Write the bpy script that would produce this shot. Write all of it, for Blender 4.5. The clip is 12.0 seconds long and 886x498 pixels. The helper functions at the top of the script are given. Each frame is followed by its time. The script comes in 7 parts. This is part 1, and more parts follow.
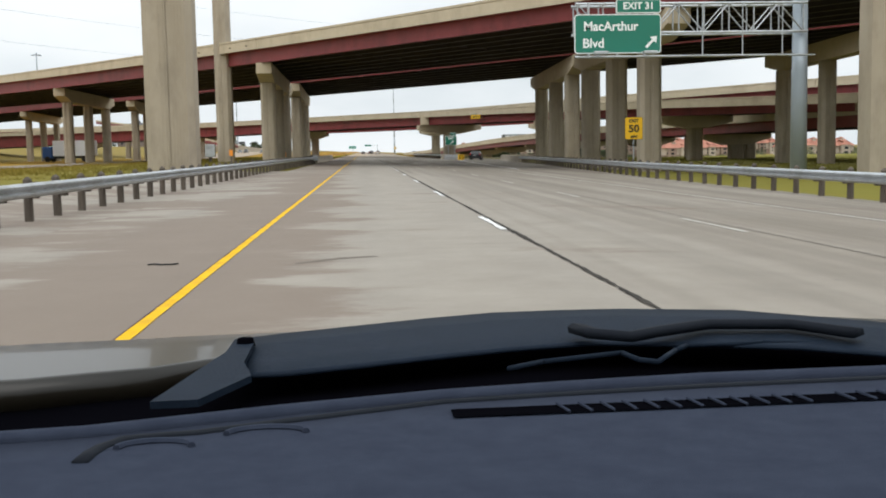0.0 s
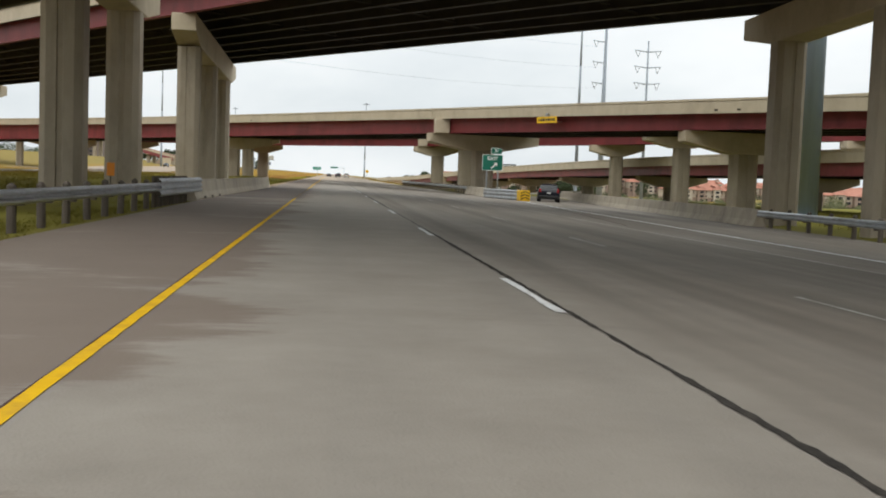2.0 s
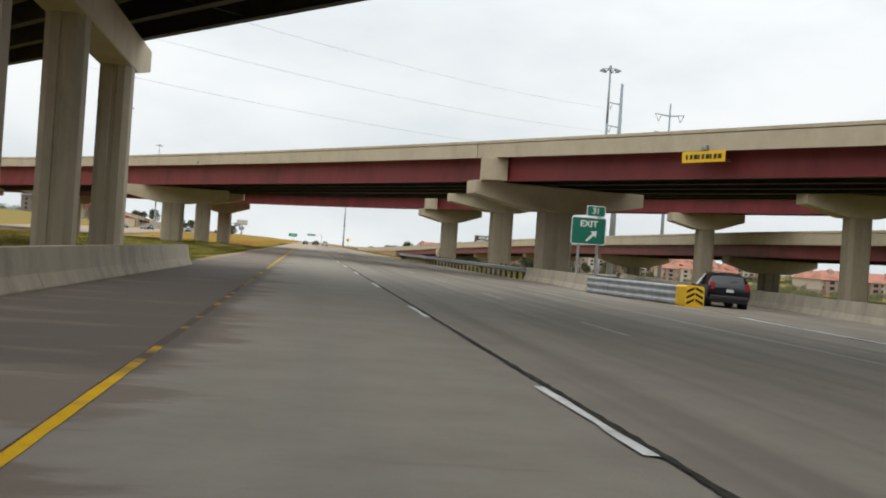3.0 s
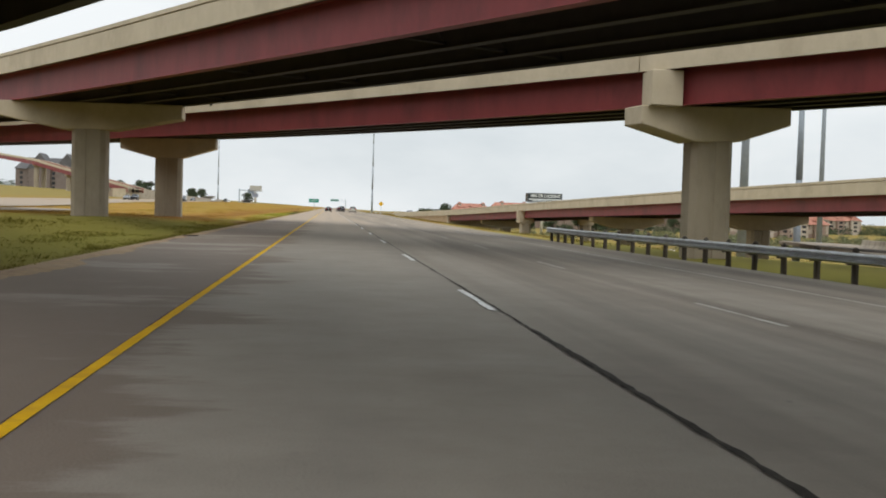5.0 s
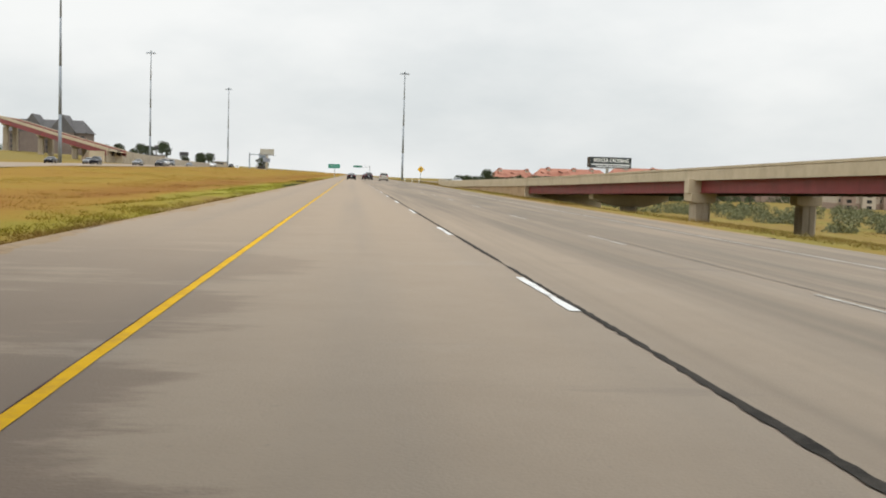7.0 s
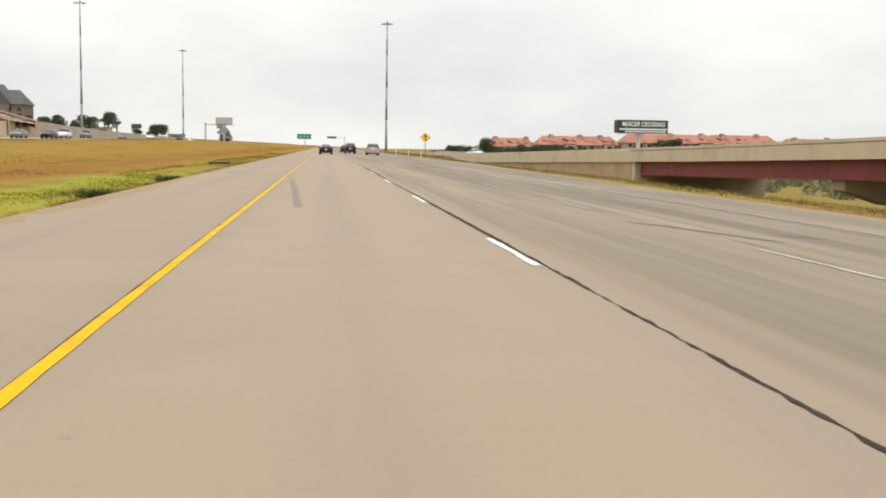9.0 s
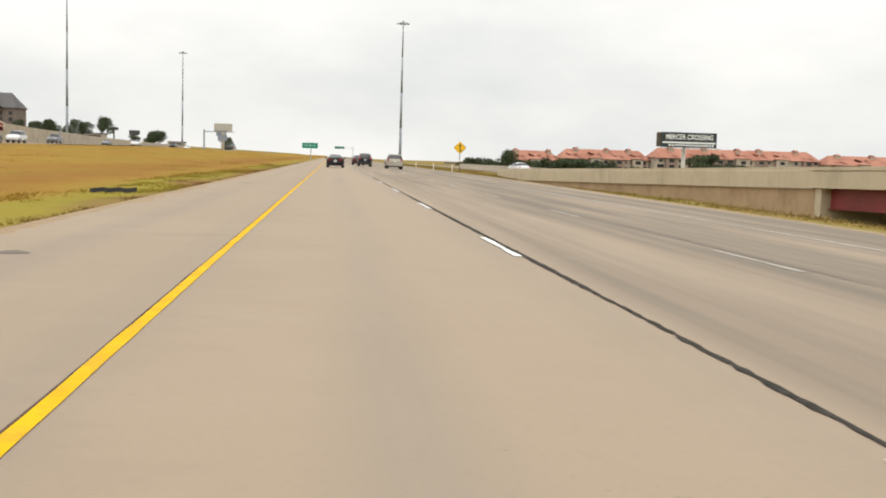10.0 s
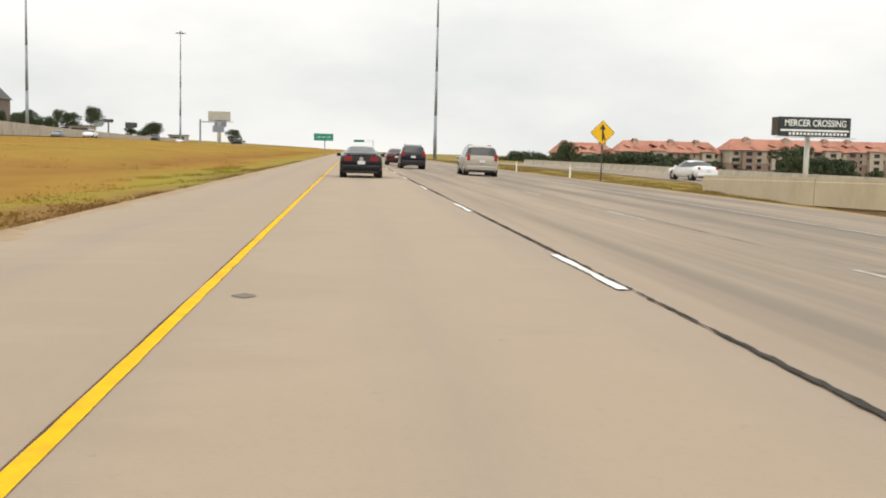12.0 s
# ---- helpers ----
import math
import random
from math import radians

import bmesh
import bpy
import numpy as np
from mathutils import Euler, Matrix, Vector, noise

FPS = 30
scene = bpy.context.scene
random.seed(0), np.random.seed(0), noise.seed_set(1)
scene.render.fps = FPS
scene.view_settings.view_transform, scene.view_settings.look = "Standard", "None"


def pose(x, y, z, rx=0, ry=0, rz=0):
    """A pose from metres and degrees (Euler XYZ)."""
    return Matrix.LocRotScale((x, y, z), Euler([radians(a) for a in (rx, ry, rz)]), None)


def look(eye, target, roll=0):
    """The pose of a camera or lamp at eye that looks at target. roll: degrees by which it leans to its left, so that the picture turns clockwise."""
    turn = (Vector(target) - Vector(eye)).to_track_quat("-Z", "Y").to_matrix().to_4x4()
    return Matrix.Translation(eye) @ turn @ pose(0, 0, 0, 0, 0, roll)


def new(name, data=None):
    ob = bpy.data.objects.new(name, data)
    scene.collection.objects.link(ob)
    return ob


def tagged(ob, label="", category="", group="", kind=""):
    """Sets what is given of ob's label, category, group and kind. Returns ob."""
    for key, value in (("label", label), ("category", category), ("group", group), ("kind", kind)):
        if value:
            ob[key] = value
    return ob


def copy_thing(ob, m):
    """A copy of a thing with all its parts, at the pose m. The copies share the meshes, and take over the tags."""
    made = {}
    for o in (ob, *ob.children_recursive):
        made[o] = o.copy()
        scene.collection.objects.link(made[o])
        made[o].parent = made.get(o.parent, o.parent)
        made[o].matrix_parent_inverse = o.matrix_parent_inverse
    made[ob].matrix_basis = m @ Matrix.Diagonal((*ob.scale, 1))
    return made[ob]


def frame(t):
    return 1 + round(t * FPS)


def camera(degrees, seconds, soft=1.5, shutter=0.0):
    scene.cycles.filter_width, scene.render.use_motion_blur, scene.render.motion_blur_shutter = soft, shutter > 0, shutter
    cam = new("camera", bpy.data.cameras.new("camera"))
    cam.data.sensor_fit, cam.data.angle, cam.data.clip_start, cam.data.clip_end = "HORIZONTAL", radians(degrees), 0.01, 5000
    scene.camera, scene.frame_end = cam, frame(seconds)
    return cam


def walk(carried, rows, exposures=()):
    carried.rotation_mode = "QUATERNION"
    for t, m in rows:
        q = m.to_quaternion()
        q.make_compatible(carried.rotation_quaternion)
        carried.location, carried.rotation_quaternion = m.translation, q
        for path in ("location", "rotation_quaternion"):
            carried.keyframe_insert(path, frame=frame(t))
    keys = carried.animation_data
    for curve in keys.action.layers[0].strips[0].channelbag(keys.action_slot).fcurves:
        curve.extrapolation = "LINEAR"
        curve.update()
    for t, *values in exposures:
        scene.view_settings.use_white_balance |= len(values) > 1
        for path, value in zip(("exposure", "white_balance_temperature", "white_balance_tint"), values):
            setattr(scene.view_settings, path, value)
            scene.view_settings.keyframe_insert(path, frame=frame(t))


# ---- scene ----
cam = camera(45.79, 12.0, soft=1.9, shutter=0.0)
PATH = [
    (0, pose(0.150, -2.499, 1.206, 84.620, 1.024, -4.340)),
    (0.5, pose(0.185, 17.204, 1.206, 85.266, -0.417, -4.497)),
    (1, pose(0.114, 37.118, 1.206, 85.553, -2.337, -5.249)),
    (1.5, pose(0.008, 56.956, 1.206, 85.453, -1.675, -6.081)),
    (2, pose(0.049, 76.755, 1.206, 86.131, -2.162, -6.221)),
    (2.5, pose(-0.079, 96.678, 1.206, 89.907, -2.391, -7.243)),
    (3, pose(-0.018, 116.458, 1.206, 90.084, -3.908, -7.513)),
    (3.5, pose(0.005, 136.145, 1.206, 90.111, -3.975, -5.918)),
    (3.7, pose(0.053, 144.046, 1.206, 87.829, -3.830, -6.036)),
    (5.3, pose(0.210, 207.232, 1.206, 88.039, -1.186, -5.767)),
    (5.5, pose(0.231, 215.057, 1.206, 89.530, -1.099, -5.269)),
    (6, pose(0.253, 234.616, 1.206, 88.836, -1.490, -5.306)),
    (6.5, pose(0.112, 253.197, 1.206, 86.645, -1.479, -5.466)),
    (7, pose(0.140, 271.822, 1.206, 86.060, -1.749, -4.993)),
    (9, pose(0.044, 343.869, 1.206, 84.467, -0.854, -6.408)),
    (9.5, pose(-0.087, 361.069, 1.206, 84.905, -1.408, -6.342)),
    (10, pose(-0.151, 377.966, 1.206, 85.107, -1.679, -6.027)),
    (10.5, pose(-0.316, 394.296, 1.206, 84.579, -1.977, -6.950)),
    (11, pose(-0.280, 410.884, 1.206, 83.753, -2.938, -7.004)),
    (11.5, pose(-0.252, 427.188, 1.206, 84.788, -1.957, -6.324)),
    (12, pose(-0.254, 442.716, 1.206, 84.730, -1.398, -5.018)),
]
EXPOSURES = [(0, -0.12, 6400, 10), (1.5, -0.1, 6400, 10), (2.1, -0.15, 6500, 10), (2.5, -0.2, 6500, 10), (3.7, -0.22, 6500, 10), (5.3, -0.27, 6450, 10), (6.0, -0.28, 6450, 10), (6.5, -0.26, 6500, 10), (7.2, -0.25, 6750, 11), (8.8, -0.13, 6950, 12), (12, -0.11, 6950, 12)]
walk(cam, PATH, EXPOSURES)

# ---- world and sun: a bright overcast day ----
SUN_EL, SUN_AZ = radians(50), radians(200)
world = bpy.data.worlds.new("overcast_sky")
scene.world = world
world.use_nodes = True
wn, wl = world.node_tree.nodes, world.node_tree.links
wn.clear()
w_out = wn.new("ShaderNodeOutputWorld")
w_bg = wn.new("ShaderNodeBackground")
w_sky = wn.new("ShaderNodeTexSky")
w_sky.sky_type = "NISHITA"
w_sky.sun_disc = False
w_sky.sun_elevation, w_sky.sun_rotation = SUN_EL, SUN_AZ
w_sky.dust_density = 4.0
w_co = wn.new("ShaderNodeTexCoord")
w_map = wn.new("ShaderNodeMapping")
w_map.inputs["Scale"].default_value = (1.2, 1.2, 3.0)
w_n = wn.new("ShaderNodeTexNoise")
w_n.inputs["Scale"].default_value = 1.6
w_n.inputs["Detail"].default_value = 7
w_n.inputs["Roughness"].default_value = 0.55
w_ramp = wn.new("ShaderNodeValToRGB")
w_ramp.color_ramp.elements[0].position = 0.34
w_ramp.color_ramp.elements[0].color = (6.7, 7.25, 7.5, 1)
w_ramp.color_ramp.elements[1].position = 0.62
w_ramp.color_ramp.elements[1].color = (9.15, 9.45, 9.5, 1)
w_mix = wn.new("ShaderNodeMixRGB")
w_mix.inputs[0].default_value = 0.93
wl.new(w_co.outputs["Generated"], w_map.inputs["Vector"])
wl.new(w_map.outputs[0], w_n.inputs["Vector"])
wl.new(w_n.outputs["Fac"], w_ramp.inputs[0])
wl.new(w_sky.outputs[0], w_mix.inputs[1])
wl.new(w_ramp.outputs[0], w_mix.inputs[2])
# an overcast sky is brighter overhead than at the horizon
w_sep = wn.new("ShaderNodeSeparateXYZ")
w_lift = wn.new("ShaderNodeMapRange")
w_lift.inputs[1].default_value, w_lift.inputs[2].default_value = 0.2, 1.0
w_lift.inputs[3].default_value, w_lift.inputs[4].default_value = 1.0, 2.3
w_mul = wn.new("ShaderNodeVectorMath")
w_mul.operation = "SCALE"
wl.new(w_co.outputs["Generated"], w_sep.inputs[0])
wl.new(w_sep.outputs["Z"], w_lift.inputs[0])
wl.new(w_mix.outputs[0], w_mul.inputs[0])
wl.new(w_lift.outputs[0], w_mul.inputs["Scale"])
wl.new(w_mul.outputs[0], w_bg.inputs["Color"])
w_bg.inputs["Strength"].default_value = 0.125
wl.new(w_bg.outputs[0], w_out.inputs["Surface"])

sun = new("sun", bpy.data.lights.new("sun", "SUN"))
sun.data.energy, sun.data.angle, sun.data.color = 0.55, radians(35), (1.0, 0.96, 0.9)
sun.matrix_world = look((0, -60, 90), (0, -60 + 90 / math.tan(SUN_EL) * 0.94, 0)) @ pose(0, 0, 0)


# ---- materials ----
def material(name, c1, c2, scale=2.0, rough=0.8, bump=0.2, bscale=30.0, metal=0.0, stretch=(1, 1, 1), c3=None,
             big=0.15, spec=0.4, island=0.0, objvar=0.0):
    """Two-scale mottled surface: c1-c2 by fine noise, towards c3 by broad stains, in metres of the object's own space."""
    m = bpy.data.materials.new(name)
    m.use_nodes = True
    n, l = m.node_tree.nodes, m.node_tree.links
    b = n["Principled BSDF"]
    b.inputs["Roughness"].default_value = rough
    b.inputs["Metallic"].default_value = metal
    b.inputs["Specular IOR Level"].default_value = spec
    g = n.new("ShaderNodeNewGeometry")
    mp = n.new("ShaderNodeMapping")
    mp.inputs["Scale"].default_value = stretch
    l.new(g.outputs["Position"], mp.inputs["Vector"])
    a = n.new("ShaderNodeTexNoise")
    a.inputs["Scale"].default_value = scale
    a.inputs["Detail"].default_value = 6
    a.inputs["Roughness"].default_value = 0.65
    l.new(mp.outputs[0], a.inputs["Vector"])
    r = n.new("ShaderNodeValToRGB")
    r.color_ramp.elements[0].position, r.color_ramp.elements[1].position = 0.3, 0.7
    r.color_ramp.elements[0].color, r.color_ramp.elements[1].color = (*c1, 1), (*c2, 1)
    l.new(a.outputs["Fac"], r.inputs[0])
    col = r.outputs[0]
    if c3:
        s = n.new("ShaderNodeTexNoise")
        s.inputs["Scale"].default_value = big
        s.inputs["Detail"].default_value = 8
        s.inputs["Roughness"].default_value = 0.7
        l.new(mp.outputs[0], s.inputs["Vector"])
        r2 = n.new("ShaderNodeValToRGB")
        r2.color_ramp.elements[0].position, r2.color_ramp.elements[1].position = 0.48, 0.68
        r2.color_ramp.elements[0].color, r2.color_ramp.elements[1].color = (0, 0, 0, 1), (1, 1, 1, 1)
        l.new(s.outputs["Fac"], r2.inputs[0])
        x = n.new("ShaderNodeMixRGB")
        x.inputs[2].default_value = (*c3, 1)
        l.new(r2.outputs[0], x.inputs[0])
        l.new(col, x.inputs[1])
        col = x.outputs[0]
    if island or objvar:
        src = g.outputs["Random Per Island"]
        if objvar:
            src = n.new("ShaderNodeObjectInfo").outputs["Random"]
        mr = n.new("ShaderNodeMapRange")
        k = island or objvar
        mr.inputs[3].default_value, mr.inputs[4].default_value = 1 - k, 1 + k
        l.new(src, mr.inputs[0])
        h = n.new("ShaderNodeHueSaturation")
        l.new(mr.outputs[0], h.inputs["Value"])
        l.new(col, h.inputs["Color"])
        col = h.outputs[0]
    l.new(col, b.inputs["Base Color"])
    if bump:
        f = n.new("ShaderNodeTexNoise")
        f.inputs["Scale"].default_value = bscale
        f.inputs["Detail"].default_value = 4
        l.new(mp.outputs[0], f.inputs["Vector"])
        bp = n.new("ShaderNodeBump")
        bp.inputs["Strength"].default_value = bump
        bp.inputs["Distance"].default_value = 0.02
        l.new(f.outputs["Fac"], bp.inputs["Height"])
        l.new(bp.outputs[0], b.inputs["Normal"])
    return m


def plain(name, c, rough=0.5, metal=0.0, emit=0.0, coat=0.0, spec=0.5):
    m = bpy.data.materials.new(name)
    m.use_nodes = True
    b = m.node_tree.nodes["Principled BSDF"]
    b.inputs["Base Color"].default_value = (*c, 1)
    b.inputs["Roughness"].default_value = rough
    b.inputs["Metallic"].default_value = metal
    b.inputs["Coat Weight"].default_value = coat
    b.inputs["Specular IOR Level"].default_value = spec
    if emit:
        b.inputs["Emission Color"].default_value = (*c, 1)
        b.inputs["Emission Strength"].default_value = emit
    return m


DIRT_SHADE = (0.098, 0.078, 0.061)


def dirt_shade_mask(m, edge=-1.2, soft=0.16, thin=0.0):
    """Brown put on the shoulder for dirt and overpass shade: left of edge, between the two bridges, with a ragged rim.
    """
    n, l = m.node_tree.nodes, m.node_tree.links
    g = n.new("ShaderNodeNewGeometry")
    sep = n.new("ShaderNodeSeparateXYZ")
    l.new(g.outputs["Position"], sep.inputs[0])
    mp = n.new("ShaderNodeMapping")
    mp.inputs["Scale"].default_value = (0.35, 1.1, 1)
    l.new(g.outputs["Position"], mp.inputs["Vector"])
    t = n.new("ShaderNodeTexNoise")
    t.inputs["Scale"].default_value, t.inputs["Detail"].default_value = 0.9, 8
    l.new(mp.outputs[0], t.inputs["Vector"])

    def fade(socket, a, b, wobble):
        q = n.new("ShaderNodeMath")
        q.operation = "MULTIPLY_ADD"
        q.inputs[1].default_value = wobble
        l.new(t.outputs["Fac"], q.inputs[0])
        l.new(socket, q.inputs[2])
        r = n.new("ShaderNodeMapRange")
        r.interpolation_type = "SMOOTHSTEP"
        r.inputs[1].default_value, r.inputs[2].default_value = a + wobble / 2, b + wobble / 2
        l.new(q.outputs[0], r.inputs[0])
        return r.outputs[0]

    out = fade(sep.outputs["X"], edge + soft, edge - soft, 0.5)
    patch = n.new("ShaderNodeMapRange")
    patch.inputs[1].default_value, patch.inputs[2].default_value = 0.66 - thin, 0.56 - thin
    patch.inputs[3].default_value = 0.25
    l.new(t.outputs["Fac"], patch.inputs[0])
    for f in (fade(sep.outputs["Y"], 125.0, 126.2, 1.5), fade(sep.outputs["Y"], 162.0, 157.5, 5.0), patch.outputs[0]):
        k = n.new("ShaderNodeMath")
        k.operation = "MULTIPLY"
        l.new(out, k.inputs[0])
        l.new(f, k.inputs[1])
        out = k.outputs[0]
    return out


def road_material():
    """Worn concrete pavement: pale slabs, tyre-darkened wheel paths, transverse grooves, broad damp-looking stains."""
    m = material("pavement_concrete", (0.212, 0.185, 0.152), (0.272, 0.241, 0.20), 0.9, 0.85, 0.25, 45, c3=None)
    n, l = m.node_tree.nodes, m.node_tree.links
    b = n["Principled BSDF"]
    old = b.inputs["Base Color"].links[0].from_socket
    g = n.new("ShaderNodeNewGeometry")
    sep = n.new("ShaderNodeSeparateXYZ")
    l.new(g.outputs["Position"], sep.inputs[0])

    def chain(sc, vec, lo, hi, detail=6):
        mp = n.new("ShaderNodeMapping")
        mp.inputs["Scale"].default_value = vec
        l.new(g.outputs["Position"], mp.inputs["Vector"])
        t = n.new("ShaderNodeTexNoise")
        t.inputs["Scale"].default_value, t.inputs["Detail"].default_value = sc, detail
        t.inputs["Roughness"].default_value = 0.7
        l.new(mp.outputs[0], t.inputs["Vector"])
        r = n.new("ShaderNodeMapRange")
        r.inputs[1].default_value, r.inputs[2].default_value = lo, hi
        r.interpolation_type = "SMOOTHSTEP"
        l.new(t.outputs["Fac"], r.inputs[0])
        return r.outputs[0]

    def mix(fac, colour, base, strength):
        mu = n.new("ShaderNodeMath")
        mu.operation = "MULTIPLY"
        mu.inputs[1].default_value = strength
        l.new(fac, mu.inputs[0])
        x = n.new("ShaderNodeMixRGB")
        x.inputs[2].default_value = (*colour, 1)
        l.new(mu.outputs[0], x.inputs[0])
        l.new(base, x.inputs[1])
        return x.outputs[0]

    # the later stretch was poured in a tanner concrete
    newer = n.new("ShaderNodeMapRange")
    newer.inputs[1].default_value, newer.inputs[2].default_value = 225.0, 300.0
    l.new(sep.outputs["Y"], newer.inputs[0])
    old = mix(newer.outputs[0], (0.318, 0.236, 0.160), old, 0.78)
    # wheel paths, two to a lane of 3.66 m
    ph = n.new("ShaderNodeMath")
    ph.operation = "MULTIPLY_ADD"
    ph.inputs[1].default_value, ph.inputs[2].default_value = 2 * math.pi / 1.83, 0.75
    l.new(sep.outputs["X"], ph.inputs[0])
    sn = n.new("ShaderNodeMath")
    sn.operation = "SINE"
    l.new(ph.outputs[0], sn.inputs[0])
    wp = n.new("ShaderNodeMapRange")
    wp.inputs[1].default_value, wp.inputs[2].default_value = -0.2, 1.0
    l.new(sn.outputs[0], wp.inputs[0])
    long_ = chain(0.5, (1.0, 0.05, 1), 0.35, 0.7)
    wm = n.new("ShaderNodeMath")
    wm.operation = "MULTIPLY"
    l.new(wp.outputs[0], wm.inputs[0])
    l.new(long_, wm.inputs[1])
    col = mix(wm.outputs[0], (0.17, 0.155, 0.135), old, 0.35)
    # the far lanes carry more rubber
    far = n.new("ShaderNodeMapRange")
    far.inputs[1].default_value, far.inputs[2].default_value = 2.0, 7.0
    l.new(sep.outputs["X"], far.inputs[0])
    fm = n.new("ShaderNodeMath")
    fm.operation = "MULTIPLY"
    l.new(far.outputs[0], fm.inputs[0])
    l.new(chain(0.6, (1.0, 0.09, 1), 0.3, 0.75), fm.inputs[1])
    col = mix(fm.outputs[0], (0.15, 0.122, 0.09), col, 0.9)
    # long tyre-polished tracks of the outer lanes
    tr = n.new("ShaderNodeMath")
    tr.operation = "MULTIPLY"
    side = n.new("ShaderNodeMapRange")
    side.inputs[1].default_value, side.inputs[2].default_value = 2.3, 2.7
    l.new(sep.outputs["X"], side.inputs[0])
    l.new(side.outputs[0], tr.inputs[0])
    l.new(chain(1.0, (0.75, 0.014, 1), 0.36, 0.72, 3), tr.inputs[1])
    col = mix(tr.outputs[0], (0.12, 0.098, 0.074), col, 0.72)
    # brown stains drawn across the shoulder
    left = n.new("ShaderNodeMapRange")
    left.inputs[1].default_value, left.inputs[2].default_value = 0.5, -1.6
    left.inputs[4].default_value = 0.42
    l.new(sep.outputs["X"], left.inputs[0])
    ls = n.new("ShaderNodeMath")
    ls.operation = "ADD"
    l.new(left.outputs[0], ls.inputs[0])
    l.new(chain(0.34, (0.32, 0.85, 1), 0.0, 1.0, 12), ls.inputs[1])
    outer = n.new("ShaderNodeMapRange")
    outer.inputs[1].default_value, outer.inputs[2].default_value = -2.3, -3.6
    outer.inputs[4].default_value = -0.24
    l.new(sep.outputs["X"], outer.inputs[0])
    first = n.new("ShaderNodeMapRange")
    first.inputs[1].default_value, first.inputs[2].default_value = 58.0, 25.0
    l.new(sep.outputs["Y"], first.inputs[0])
    pale = n.new("ShaderNodeMath")
    pale.operation = "MULTIPLY"
    l.new(outer.outputs[0], pale.inputs[0])
    l.new(first.outputs[0], pale.inputs[1])
    lo = n.new("ShaderNodeMath")
    lo.operation = "ADD"
    l.new(ls.outputs[0], lo.inputs[0])
    l.new(pale.outputs[0], lo.inputs[1])
    # past the first bridge the stain keeps to the shoulder
    later = n.new("ShaderNodeMapRange")
    later.inputs[1].default_value, later.inputs[2].default_value = 22.0, 44.0
    later.inputs[4].default_value = -0.16
    l.new(sep.outputs["Y"], later.inputs[0])
    ls = n.new("ShaderNodeMath")
    ls.operation = "ADD"
    l.new(lo.outputs[0], ls.inputs[0])
    l.new(later.outputs[0], ls.inputs[1])
    lm = n.new("ShaderNodeMapRange")
    lm.interpolation_type = "SMOOTHSTEP"
    lm.inputs[1].default_value, lm.inputs[2].default_value = 0.595, 0.71
    l.new(ls.outputs[0], lm.inputs[0])
    ends = n.new("ShaderNodeMapRange")
    ends.inputs[1].default_value, ends.inputs[2].default_value = 292.0, 276.0
    ends.inputs[3].default_value, ends.inputs[4].default_value = 0.12, 1.0
    l.new(sep.outputs["Y"], ends.inputs[0])
    le = n.new("ShaderNodeMath")
    le.operation = "MULTIPLY"
    l.new(lm.outputs[0], le.inputs[0])
    l.new(ends.outputs[0], le.inputs[1])
    col = mix(le.outputs[0], (0.142, 0.102, 0.074), col, 0.72)
    # damp-looking streaks drawn across the lane, pale scuffs, pits and oil spots
    col = mix(chain(0.55, (0.25, 1.3, 1), 0.60, 0.72, 9), (0.17, 0.14, 0.115), col, 0.5)
    col = mix(chain(0.8, (0.5, 0.8, 1), 0.58, 0.75, 8), (0.33, 0.30, 0.255), col, 0.25)
    col = mix(chain(18.0, (1, 0.5, 1), 0.5, 0.72, 3), (0.20, 0.17, 0.135), col, 0.14)
    col = mix(chain(6.0, (1, 1, 1), 0.62, 0.75), (0.14, 0.125, 0.11), col, 0.4)
    col = mix(chain(1.6, (1, 0.6, 1), 0.70, 0.76, 4), (0.10, 0.09, 0.08), col, 0.5)
    # dirt and the overpass's shade, painted into the shoulder
    col = mix(dirt_shade_mask(m), DIRT_SHADE, col, 0.88)
    l.new(col, b.inputs["Base Color"])
    return m


M_ROAD = road_material()
M_CONC = material("bridge_concrete", (0.47, 0.395, 0.28), (0.535, 0.455, 0.33), 1.1, 0.85, 0.15, 22, c3=(0.41, 0.34, 0.24), big=0.35, stretch=(1, 1, 0.7))
M_COL = material("column_concrete", (0.345, 0.29, 0.215), (0.395, 0.338, 0.257), 0.9, 0.85, 0.15, 18, c3=(0.29, 0.245, 0.185), big=0.6, stretch=(1, 1, 0.45))
M_BARR = material("barrier_concrete", (0.36, 0.31, 0.235), (0.46, 0.40, 0.31), 1.6, 0.88, 0.25, 25, c3=(0.27, 0.235, 0.19), big=0.9, stretch=(1, 1, 0.4))
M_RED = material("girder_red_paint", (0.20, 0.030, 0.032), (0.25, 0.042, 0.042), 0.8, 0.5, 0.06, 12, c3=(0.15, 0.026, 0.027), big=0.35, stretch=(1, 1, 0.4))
# inner girders and cross frames: shade under the deck put into the colour
M_DARK = material("girder_shaded", (0.030, 0.024, 0.023), (0.05, 0.04, 0.036), 0.8, 0.7, 0.06, 12)
# deck concrete with the underside's shade put into its colour
M_SOFFIT = material("deck_soffit_shaded", (0.09, 0.08, 0.07), (0.12, 0.105, 0.09), 0.8, 0.85, 0.1, 12)
M_YELLOW = material("yellow_paint", (0.60, 0.34, 0.006), (0.70, 0.42, 0.008), 3.0, 0.85, 0.1, 60, c3=(0.48, 0.28, 0.03), big=2.2, spec=0.12)
